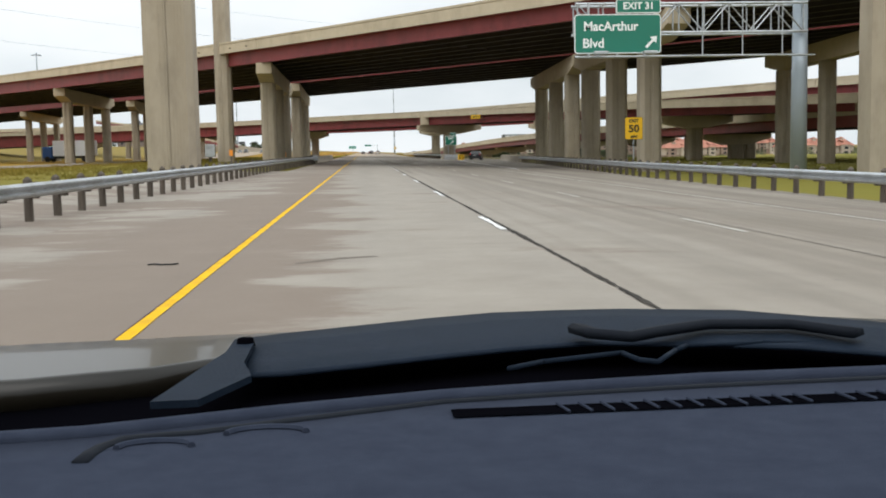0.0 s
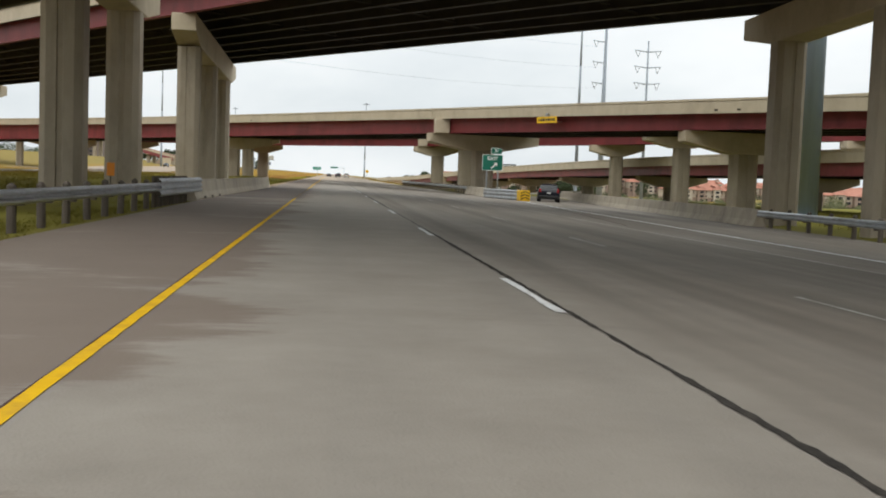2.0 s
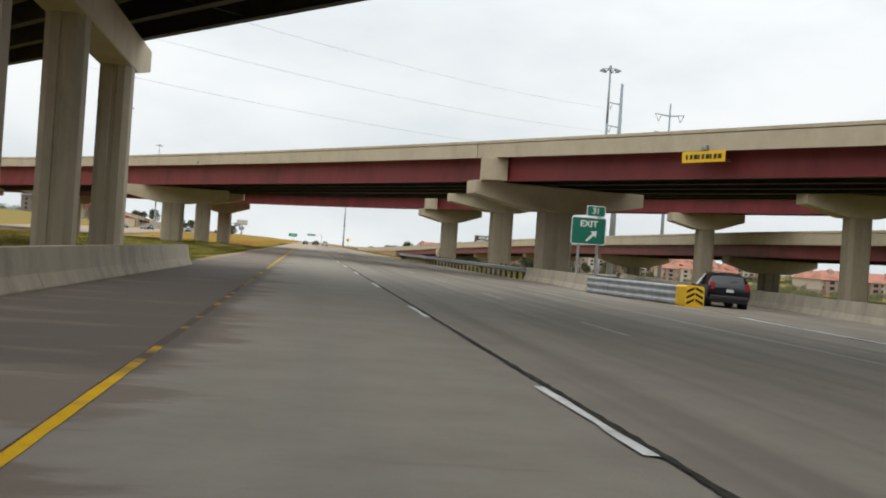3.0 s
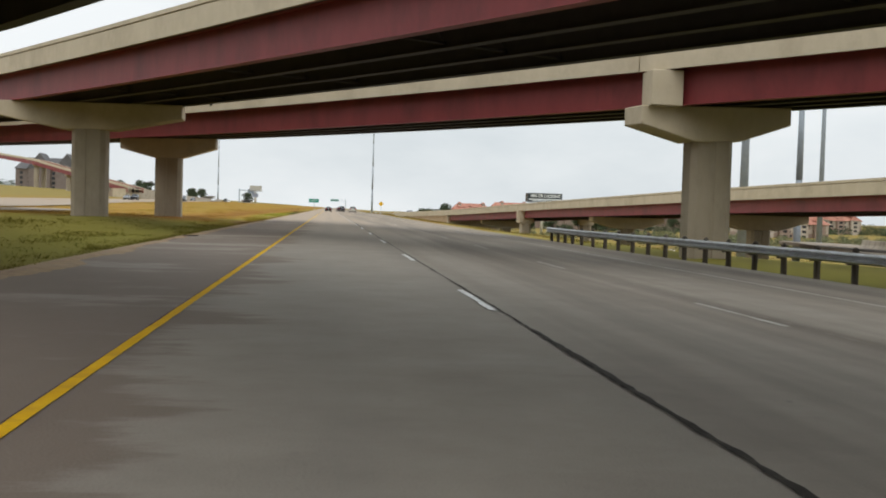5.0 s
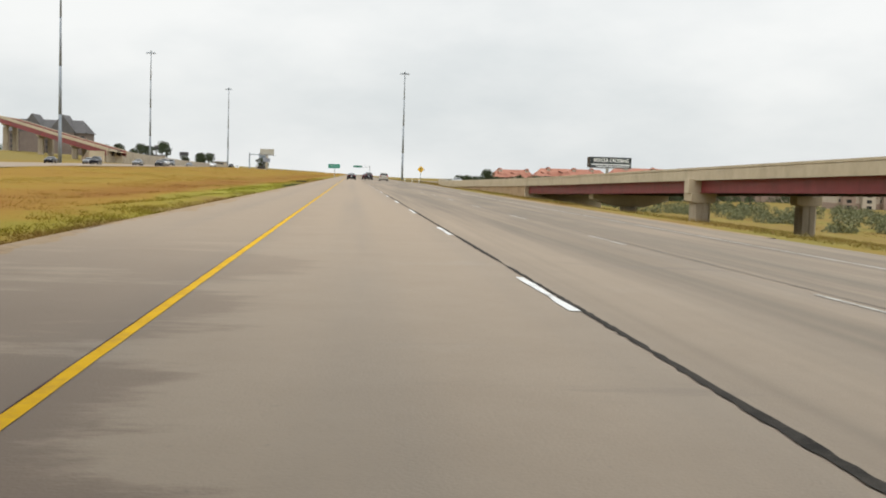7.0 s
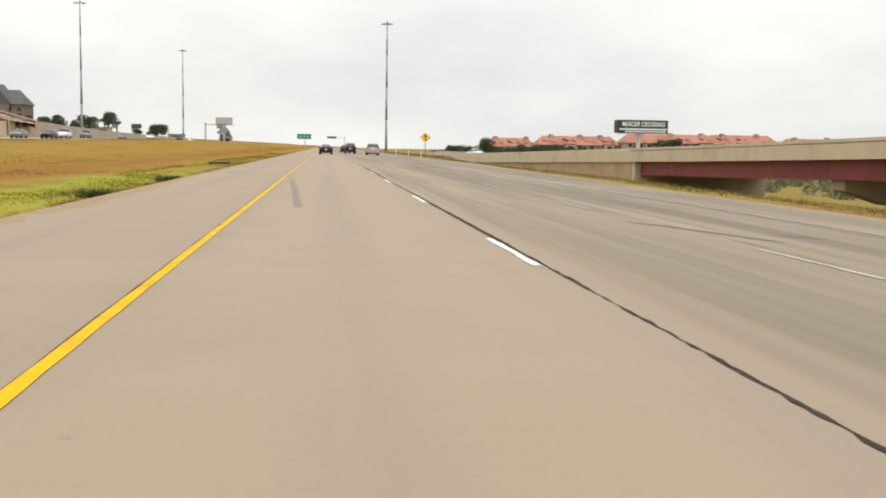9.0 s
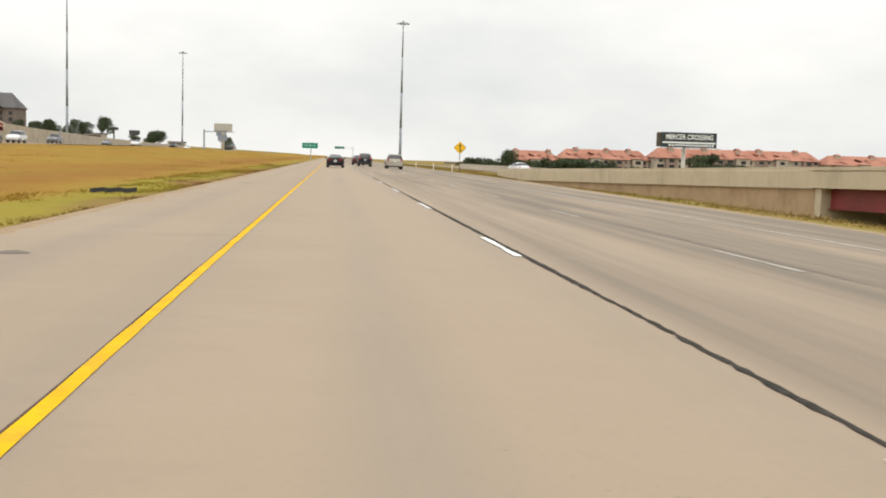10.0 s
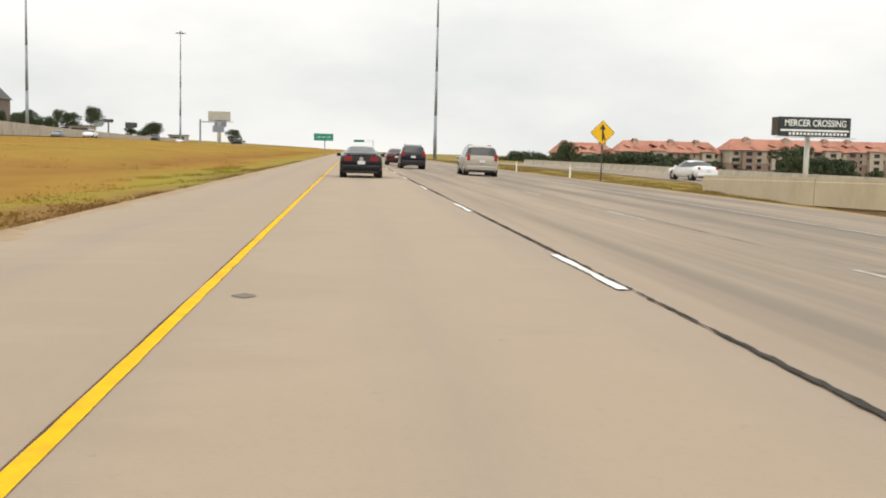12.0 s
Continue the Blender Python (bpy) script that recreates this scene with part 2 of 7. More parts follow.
def bury(m, thin):
    """Lay the shoulder's painted dirt and shade over a painted line."""
    n, l = m.node_tree.nodes, m.node_tree.links
    b = n["Principled BSDF"]
    x = n.new("ShaderNodeMixRGB")
    x.inputs[2].default_value = (*DIRT_SHADE, 1)
    l.new(dirt_shade_mask(m, 0.0, thin=thin), x.inputs[0])
    l.new(b.inputs["Base Color"].links[0].from_socket, x.inputs[1])
    l.new(x.outputs[0], b.inputs["Base Color"])


bury(M_YELLOW, 0.05)
M_RUST = material("rusty_joint", (0.045, 0.022, 0.016), (0.10, 0.055, 0.04), 3.0, 0.9, 0.2, 40)
M_WHITE = material("white_paint", (0.62, 0.62, 0.60), (0.78, 0.78, 0.76), 4.0, 0.7, 0.1, 60, c3=(0.42, 0.40, 0.37), big=2.0)
M_WORN = material("worn_white_paint", (0.29, 0.27, 0.235), (0.45, 0.43, 0.39), 4.0, 0.8, 0.1, 60, c3=(0.31, 0.28, 0.24), big=1.5)
M_SEALB = material("thin_joint", (0.12, 0.10, 0.08), (0.22, 0.19, 0.155), 3.0, 0.8, 0.2, 40)
M_SEAL = material("joint_sealant", (0.022, 0.02, 0.018), (0.06, 0.053, 0.045), 5.0, 0.9, 0.3, 40, spec=0.08)
M_RUBBERMARK = material("skid_rubber", (0.16, 0.135, 0.105), (0.26, 0.215, 0.165), 9.0, 0.85, 0.1, 60, stretch=(6, 0.4, 1))
M_GALV = material("galvanised_steel", (0.36, 0.38, 0.40), (0.50, 0.52, 0.54), 3.0, 0.42, 0.05, 40, metal=0.75, c3=(0.30, 0.30, 0.29), big=1.2)
M_POST = material("timber_post", (0.06, 0.048, 0.038), (0.11, 0.09, 0.07), 6.0, 0.9, 0.3, 30, stretch=(1, 1, 0.2), objvar=0.2)
M_STEEL = material("grey_pole_steel", (0.26, 0.30, 0.33), (0.33, 0.37, 0.40), 1.5, 0.5, 0.04, 20, metal=0.4, stretch=(1, 1, 0.1))
M_PYLON = material("pylon_steel", (0.22, 0.25, 0.28), (0.28, 0.31, 0.34), 1.0, 0.6, 0.04, 20, metal=0.2)
M_GREEN = plain("sign_green", (0.008, 0.16, 0.105), 0.35)
M_GREENL = plain("sign_green_faded", (0.012, 0.24, 0.17), 0.4)
M_SIGNW = plain("sign_white", (0.80, 0.82, 0.80), 0.4)
M_SIGNY = plain("sign_yellow", (0.85, 0.50, 0.01), 0.4)
M_SIGNB = plain("sign_black", (0.012, 0.012, 0.012), 0.45)
M_ALU = material("sign_back_aluminium", (0.38, 0.39, 0.40), (0.46, 0.47, 0.48), 3, 0.4, 0.03, 20, metal=0.8)


def meadow_material(name, island):
    """Dry roadside meadow: straw at the pavement edge, a yellow-green strip, then gold and orange patches."""
    m = material(name, (0.21, 0.13, 0.032), (0.30, 0.19, 0.055), 0.5, 0.95, 0.0 if island else 0.15, 9, island=island, spec=0.04)
    n, l = m.node_tree.nodes, m.node_tree.links
    b = n["Principled BSDF"]
    old = b.inputs["Base Color"].links[0].from_socket
    g = n.new("ShaderNodeNewGeometry")

    def noise(vec, detail, rough=0.6):
        mp = n.new("ShaderNodeMapping")
        mp.inputs["Scale"].default_value = vec
        l.new(g.outputs["Position"], mp.inputs["Vector"])
        t = n.new("ShaderNodeTexNoise")
        t.inputs["Scale"].default_value, t.inputs["Detail"].default_value, t.inputs["Roughness"].default_value = 1.0, detail, rough
        l.new(mp.outputs[0], t.inputs["Vector"])
        return t.outputs["Fac"]

    def ramp(fac, stops):
        r = n.new("ShaderNodeValToRGB")
        e = r.color_ramp.elements
        e[0].position, e[0].color = stops[0][0], (*stops[0][1], 1)
        e[1].position, e[1].color = stops[-1][0], (*stops[-1][1], 1)
        for p, c in stops[1:-1]:
            e.new(p).color = (*c, 1)
        l.new(fac, r.inputs[0])
        return r.outputs[0]

    def blend(fac, a, c):
        x = n.new("ShaderNodeMixRGB")
        if isinstance(fac, float):
            x.inputs[0].default_value = fac
        else:
            l.new(fac, x.inputs[0])
        l.new(a, x.inputs[1])
        l.new(c, x.inputs[2])
        return x.outputs[0]

    GOLD, ORANGE, LIME, GREEN, STRAW = (0.275, 0.163, 0.028), (0.21, 0.085, 0.018), (0.23, 0.20, 0.028), (0.12, 0.12, 0.022), (0.19, 0.115, 0.05)
    patch = ramp(noise((0.11, 0.035, 0), 5), [(0.34, GREEN), (0.43, LIME), (0.50, GOLD), (0.58, ORANGE), (0.68, (0.26, 0.14, 0.03))])
    sep = n.new("ShaderNodeSeparateXYZ")
    l.new(g.outputs["Position"], sep.inputs[0])
    wob = n.new("ShaderNodeMath")
    wob.operation = "MULTIPLY_ADD"
    wob.inputs[1].default_value = -7.0
    l.new(noise((0.2, 0.09, 0), 4), wob.inputs[0])
    l.new(sep.outputs["X"], wob.inputs[2])
    d = n.new("ShaderNodeMapRange")
    d.inputs[1].default_value, d.inputs[2].default_value = -7.0, -22.0
    l.new(wob.outputs[0], d.inputs[0])
    band = ramp(d.outputs[0], [(0.0, STRAW), (0.15, STRAW), (0.23, LIME), (0.29, LIME), (0.36, GOLD), (0.58, ORANGE), (1.0, GOLD)])
    left = n.new("ShaderNodeMapRange")
    left.inputs[1].default_value, left.inputs[2].default_value = 0.0, -0.1
    left.inputs[3].default_value, left.inputs[4].default_value = 0.0, 0.75
    l.new(sep.outputs["X"], left.inputs[0])
    col = blend(left.outputs[0], patch, band)
    # the low land on the other side is greener
    low = n.new("ShaderNodeMapRange")
    low.inputs[1].default_value, low.inputs[2].default_value = 11.0, 17.0
    low.inputs[4].default_value = 0.65
    l.new(sep.outputs["X"], low.inputs[0])
    dull = n.new("ShaderNodeRGB")
    dull.outputs[0].default_value = (0.19, 0.165, 0.06, 1)
    col = blend(low.outputs[0], col, dull.outputs[0])
    away = n.new("ShaderNodeMapRange")
    away.inputs[1].default_value, away.inputs[2].default_value = -62.0, -85.0
    away.inputs[4].default_value = 0.8
    l.new(sep.outputs["X"], away.inputs[0])
    col = blend(away.outputs[0], col, dull.outputs[0])
    # lush strip where the bridges drain
    y0 = n.new("ShaderNodeMapRange")
    y0.inputs[1].default_value, y0.inputs[2].default_value = 272.0, 255.0
    l.new(sep.outputs["Y"], y0.inputs[0])
    x0 = n.new("ShaderNodeMapRange")
    x0.inputs[1].default_value, x0.inputs[2].default_value = -48.0, -16.0
    l.new(wob.outputs[0], x0.inputs[0])
    lush = n.new("ShaderNodeMath")
    lush.operation = "MULTIPLY"
    l.new(y0.outputs[0], lush.inputs[0])
    x0.inputs[4].default_value = 0.88
    l.new(x0.outputs[0], lush.inputs[1])
    grn = n.new("ShaderNodeRGB")
    grn.outputs[0].default_value = (0.13, 0.14, 0.027, 1)
    col = blend(lush.outputs[0], col, grn.outputs[0])
    # a bright green strip along the verge before the bare edge begins
    strip_mask = None
    for axis, a, c in (("X", -5.2, -6.0), ("X", -10.5, -8.6), ("Y", 325.0, 345.0), ("Y", 402.0, 388.0)):
        r = n.new("ShaderNodeMapRange")
        r.inputs[1].default_value, r.inputs[2].default_value = a, c
        r.inputs[4].default_value = 0.9 if strip_mask is None else 1.0
        l.new(sep.outputs[axis], r.inputs[0])
        if strip_mask is None:
            strip_mask = r.outputs[0]
            continue
        k = n.new("ShaderNodeMath")
        k.operation = "MULTIPLY"
        l.new(strip_mask, k.inputs[0])
        l.new(r.outputs[0], k.inputs[1])
        strip_mask = k.outputs[0]
    fresh = ramp(noise((0.5, 0.22, 0), 4), [(0.36, (0.17, 0.16, 0.03)), (0.5, (0.25, 0.27, 0.03)), (0.62, (0.29, 0.28, 0.045))])
    col = blend(strip_mask, col, fresh)
    col = blend(0.2, col, old)
    l.new(col, b.inputs["Base Color"])
    if island:
        # thin blades let light through
        tr = n.new("ShaderNodeBsdfTranslucent")
        l.new(col, tr.inputs["Color"])
        ms = n.new("ShaderNodeMixShader")
        ms.inputs[0].default_value = 0.45
        l.new(b.outputs[0], ms.inputs[1])
        l.new(tr.outputs[0], ms.inputs[2])
        l.new(ms.outputs[0], n["Material Output"].inputs["Surface"])
    return m


M_GRASSG = meadow_material("verge_ground", 0.0)


# ---- mesh helpers ----
def thing(name, at, label, category, group="", kind=""):
    e = new(name)
    e.location = at
    e.empty_display_size = 0.3
    return tagged(e, label, category, group, kind)


def base_of(ob):
    """Where a thing or part stands, from its own place and those above it."""
    p = Vector((0, 0, 0))
    while ob is not None:
        p = p + ob.location
        ob = ob.parent
    return p


def part(name, bm, mat, parent, label="", smooth=False):
    """Links a bmesh given in world coordinates as one mesh object under parent."""
    me = bpy.data.meshes.new(name)
    bmesh.ops.recalc_face_normals(bm, faces=bm.faces[:])
    if smooth:
        for f in bm.faces:
            f.smooth = True
    if parent is not None:
        bm.transform(Matrix.Translation(-base_of(parent)))
    bm.to_mesh(me)
    bm.free()
    me.materials.append(mat)
    ob = new(name, me)
    ob.parent = parent
    if label:
        ob["label"] = label
    return ob


def box(bm, x0, x1, y0, y1, z0, z1, bevel=0.0):
    r = bmesh.ops.create_cube(bm, size=1.0)
    vs = r["verts"]
    for v in vs:
        v.co = Vector((x0 + (v.co.x + 0.5) * (x1 - x0), y0 + (v.co.y + 0.5) * (y1 - y0), z0 + (v.co.z + 0.5) * (z1 - z0)))
    if bevel:
        es = list({e for v in vs for e in v.link_edges})
        bmesh.ops.bevel(bm, geom=es, offset=bevel, segments=2, affect="EDGES", profile=0.5)
    return bm


def tube(bm, p0, p1, r0, r1=None, seg=12, caps=True):
    """A tapered rod from p0 to p1."""
    p0, p1 = Vector(p0), Vector(p1)
    r1 = r0 if r1 is None else r1
    q = (p1 - p0).to_track_quat("Z", "Y")
    rings = []
    for p, r in ((p0, r0), (p1, r1)):
        rings.append([bm.verts.new(p + q @ Vector((r * math.cos(2 * math.pi * i / seg), r * math.sin(2 * math.pi * i / seg), 0))) for i in range(seg)])
    for i in range(seg):
        j = (i + 1) % seg
        bm.faces.new((rings[0][i], rings[0][j], rings[1][j], rings[1][i]))
    if caps:
        bm.faces.new(rings[0][::-1])
        bm.faces.new(rings[1])
    return bm


def sweep(bm, profile, path, closed=True, caps=True):
    """Runs a profile of (right, up) along a path of places; right is level and square to the path."""
    rows = []
    for i, p in enumerate(path):
        a, b = Vector(path[max(i - 1, 0)]), Vector(path[min(i + 1, len(path) - 1)])
        d = b - a
        d.z = 0
        d.normalize()
        r = Vector((d.y, -d.x, 0))
        rows.append([bm.verts.new(Vector(p) + r * u + Vector((0, 0, v))) for u, v in profile])
    n = len(profile)
    for a, b in zip(rows, rows[1:]):
        for i in range(n if closed else n - 1):
            j = (i + 1) % n
            bm.faces.new((a[i], a[j], b[j], b[i]))
    if closed and caps:
        bm.faces.new(rows[0])
        bm.faces.new(rows[-1][::-1])
    return bm


def B():
    return bmesh.new()


def curve_x(table, y):
    """Piecewise-linear x at y."""
    return float(np.interp(y, [a for a, _ in table], [b for _, b in table]))


def lettering(text, size, mat, parent, m, name="lettering", bold=0.0, squeeze=1.0):
    """Raised letters of the built-in font, centred, at the pose m."""
    cu = bpy.data.curves.new("text", "FONT")
    cu.body, cu.size, cu.align_x, cu.align_y, cu.extrude, cu.offset = text, size, "CENTER", "CENTER", 0.004, bold
    tmp = new("text", cu)
    me = bpy.data.meshes.new_from_object(tmp.evaluated_get(bpy.context.evaluated_depsgraph_get()))
    bpy.data.objects.remove(tmp)
    bpy.data.curves.remove(cu)
    me.transform(m @ Matrix.Diagonal((squeeze, 1, 1, 1)))
    me.transform(Matrix.Translation(-base_of(parent)))
    me.materials.clear()
    me.materials.append(mat)
    ob = new(name, me)
    ob.parent = parent
    return ob


def rounded(bm, cx, cz, w, h, r, y, depth, seg=5):
    """A rounded panel in the x-z plane, its front at y, thick towards +y."""
    pts = []
    for sx, sz, a0 in ((1, 1, 0), (-1, 1, 90), (-1, -1, 180), (1, -1, 270)):
        for i in range(seg + 1):
            a = radians(a0 + 90 * i / seg)
            pts.append((cx + sx * (w / 2 - r) + r * math.cos(a), cz + sz * (h / 2 - r) + r * math.sin(a)))
    f = [bm.verts.new((x, y, z)) for x, z in pts]
    b = [bm.verts.new((x, y + depth, z)) for x, z in pts]
    bm.faces.new(f)
    bm.faces.new(b[::-1])
    for i in range(len(pts)):
        j = (i + 1) % len(pts)
        bm.faces.new((f[i], b[i], b[j], f[j]))
    return bm


# ---- ground, road ----
LEFT = -4.9
MAIN_RIGHT = [(-120, 10.5), (-30, 12.2), (20, 12.9), (47, 13.9), (68, 15.5), (100, 18.1), (120, 18.9), (150, 14.9), (180, 13.6), (240, 12.2), (300, 11.9), (380, 12.4), (440, 13.9), (475, 14.5), (500, 14.2), (540, 13.6), (600, 13.5), (700, 14.5), (2500, 14.5)]


def surface_z(x):
    """Crossfall of the carriageway."""
    return -0.024 * max(0.0, x - 2.2)


def smooth_step(a, b, t):
    t = min(1.0, max(0.0, (t - a) / (b - a)))
    return t * t * (3 - 2 * t)


BANK = [(330, 0.2), (365, 0.35), (420, 1.2), (500, 1.6), (560, 2.0), (620, 2.3), (800, 2.2)]


def ground_z(x, y):
    """Terrain: near level under the bridges, a rising bank left of the later road, low land to the right."""
    if x < LEFT:
        d = LEFT - x
        flat = 0.42 * smooth_step(2, 7, d)
        bank = -0.10 + curve_x(BANK, y) * smooth_step(0, 36, d) + 4.5 * smooth_step(60, 140, d) + 9 * smooth_step(150, 400, d)
        k = smooth_step(235, 330, y)
        z = flat * (1 - k) + bank * k
        return z - 0.08
    r = curve_x(MAIN_RIGHT, y)
    if x > r:
        d = x - r
        k = smooth_step(215, 300, y)
        low = -0.5 - 3.6 * smooth_step(1.5, 30, d) - 3.6 * smooth_step(32, 80, d) + 1.5 * smooth_step(150, 300, d)
        near_ = -0.5 - 0.5 * smooth_step(8, 60, d)
        z = near_ * (1 - k) + low * k
        # the merging ramp comes down to road level
        q = smooth_step(430, 500, y) * (1 - smooth_step(24, 42, d))
        foot = -0.5 - 0.6 * smooth_step(1.0, 5.0, d) * (1 - smooth_step(478, 500, y))
        return z * (1 - q) + foot * q - 0.02
    return surface_z(x) - 0.12


def make_ground():
    xs = [-3000, -1500, -800, -500, -350, -250, -180] + list(range(-140, -60, 8)) + list(range(-60, -10, 3)) + [-9, -8, -7, -6, -5.4, LEFT - 0.01, LEFT + 0.4, -2, 2, 6, 9.9, 10.6]
    xs += [x * 0.75 + 11 for x in range(0, 22)] + list(range(28, 70, 4)) + [80, 100, 130, 170, 220, 300, 400, 600, 1000, 1800, 3000]
    ys = [-600, -300, -150, -80] + list(range(-60, 760, 10)) + [800, 850, 900, 1000, 1100, 1250, 1500, 1900, 2600, 4200]
    rng = random.Random(3)
    verts = []
    for y in ys:
        for x in xs:
            z = ground_z(x, y)
            r = curve_x(MAIN_RIGHT, y)
            if x < LEFT - 1 or x > r + 1.5:
                z += rng.uniform(-0.05, 0.05) * min(3.0, 1 + abs(x) / 100)
            verts.append((x, y, z))
    nx = len(xs)
    faces = [(j * nx + i, j * nx + i + 1, (j + 1) * nx + i + 1, (j + 1) * nx + i) for j in range(len(ys) - 1) for i in range(nx - 1)]
    me = bpy.data.meshes.new("ground")
    me.from_pydata(verts, [], faces)
    me.materials.append(M_GRASSG)
    for p in me.polygons:
        p.use_smooth = True
    return tagged(new("ground", me), "dry golden and green rough grassland beside the highway", "ground", kind="structure")


def strip(name, ys, left, right, mat, lift=0.0, label="", category="road"):
    """A carriageway sheet with its crossfall, between two edge tables."""
    bm = B()
    rows = []
    for y in ys:
        a, b = left(y), right(y)
        row = []
        for i in range(13):
            x = a + (b - a) * i / 12
            row.append(bm.verts.new((x, y, surface_z(x) + lift)))
        lip = bm.verts.new((b, y, surface_z(b) - 0.4))
        lip0 = bm.verts.new((a, y, surface_z(a) - 0.4))
        rows.append([lip0] + row + [lip])
    for a, b in zip(rows, rows[1:]):
        for i in range(len(a) - 1):
            bm.faces.new((a[i], a[i + 1], b[i + 1], b[i]))
    ob = part(name, bm, mat, None)
    return tagged(ob, label, category, kind="structure")


make_ground()
YS = list(range(-120, 760, 8)) + [800, 900, 1050, 1250, 1500, 2000, 2500]
strip("road", YS, lambda y: LEFT, lambda y: curve_x(MAIN_RIGHT, y), M_ROAD, 0.0, "worn pale concrete highway pavement with stained shoulder", "road")
EXIT_L = [(100, 9.0), (150, 14.5), (180, 16.5), (215, 24), (260, 36), (330, 60)]
EXIT_R = [(100, 18.1), (120, 18.9), (145, 20.6), (173, 23.6), (200, 28.0), (240, 39), (260, 45), (330, 70)]
strip("exit_road", list(range(112, 332, 8)), lambda y: curve_x(EXIT_L, y), lambda y: curve_x(EXIT_R, y), M_ROAD, 0.012, "pale concrete exit ramp pavement", "road")


def ribbon(name, x_of, ys, width, mat, lift=0.005, ragged=0.0, label="", category="marking", seed=0, uneven=0.0):
    """A thin painted or sealed band that follows the pavement."""
    rng = random.Random(seed)
    bm = B()
    rows = []
    swell = 1.0
    for y in ys:
        swell = min(1.7, max(0.45, swell + rng.uniform(-uneven, uneven)))
        x = x_of(y) + rng.uniform(-ragged, ragged) * 0.4
        h = (width * swell if uneven else width) / 2 + rng.uniform(-ragged, ragged) * 0.5
        rows.append((bm.verts.new((x - h, y, surface_z(x - h) + lift)), bm.verts.new((x + h, y, surface_z(x + h) + lift))))
    for a, b in zip(rows, rows[1:]):
        bm.faces.new((a[0], a[1], b[1], b[0]))
    return tagged(part(name, bm, mat, None), label, category, kind="structure")


def frange(a, b, s):
    return [a + i * s for i in range(int((b - a) / s) + 1)]


ribbon("edge_line_yellow", lambda y: -1.455, frange(-60, 900, 0.35), 0.10, M_YELLOW, 0.006, 0.006, "solid yellow left edge line, worn at its borders", seed=1)
ribbon("edge_joint", lambda y: -1.513, frange(-60, 700, 0.8), 0.014, M_RUST, 0.006, 0.01, "narrow dark sealed joint along the yellow line", "joint", seed=2)
ribbon("lane_joint", lambda y: 2.325, frange(-60, 640, 0.14), 0.052, M_SEAL, 0.006, 0.022, "ragged dark sealed joint between the lanes", "joint", seed=3, uneven=0.16)
ribbon("lane_joint", lambda y: 6.02, frange(-60, 800, 0.5), 0.035, M_SEALB, 0.006, 0.03, "thin dark sealed joint between the lanes", "joint", seed=4, uneven=0.2)
WHITE_R = [(-60, 9.3), (60, 9.2), (90, 9.8), (110, 9.6), (170, 9.4), (260, 9.5), (400, 9.5), (520, 10.4), (700, 11.0), (900, 11.0)]
ribbon("edge_line_white", lambda y: curve_x(WHITE_R, y), frange(-60, 900, 1.2), 0.11, M_WORN, 0.006, 0.03, "solid white right edge line, faded", seed=5)
ribbon("gore_line_white", lambda y: curve_x([(70, 10.9), (100, 11.8), (150, 13.8)], y), frange(70, 148, 1.0), 0.18, M_WHITE, 0.02, 0.02, "solid white gore line leading to the exit", seed=6)


def lane_dashes():
    """Broken white lines: marks of 3.2 m every 12.19 m."""
    bm = B()
    rng = random.Random(8)
    rows = []
    for i in range(9):
        y, h = 3.19 * i / 8, 0.044
        rows.append([bm.verts.new((-h + rng.uniform(-.015, .015), y, 0)), bm.verts.new((h + rng.uniform(-.015, .015), y, 0))])
    for a, b in zip(rows, rows[1:]):
        bm.faces.new((a[0], a[1], b[1], b[0]))
    first = part("lane_dash", bm, M_WHITE, None)
    tagged(first, "worn white broken lane mark on the pavement", "marking", "broken lane line", "structure")
    faded = first.data.copy()
    faded.materials.clear()
    faded.materials.append(M_WORN)
    n = 0
    for x, phase in ((2.235, 0.91), (5.80, 0.45)):
        for k in range(-3, 46):
            m = pose(x, phase + k * 12.192, surface_z(x) + 0.007, 0, math.degrees(math.atan(0.024)) if x > 2.3 else 0, 0)
            if n == 0:
                first.matrix_world = m
            else:
                c = copy_thing(first, m)
                if x > 5:
                    c.data = faded
            n += 1


lane_dashes()


def skid_mark():
    """Curved tyre mark of three tread ribs."""
    for off in (-0.06, 0.0, 0.06):
        bm = B()
        rows = []
        for i in range(21):
            t = i / 20
            y = 364.5 + 17.0 * t
            x = -0.47 - 0.56 * t - 0.09 * t * t + off
            h = 0.027 * (1 - 0.35 * t)
            rows.append((bm.verts.new((x - h, y, 0.006)), bm.verts.new((x + h, y, 0.006))))
        for a, b in zip(rows, rows[1:]):
            bm.faces.new((a[0], a[1], b[1], b[0]))
        tagged(part("skid_mark", bm, M_RUBBERMARK, None), "faint curved tyre skid mark on concrete", "tyre mark", "skid marks", "structure")


skid_mark()


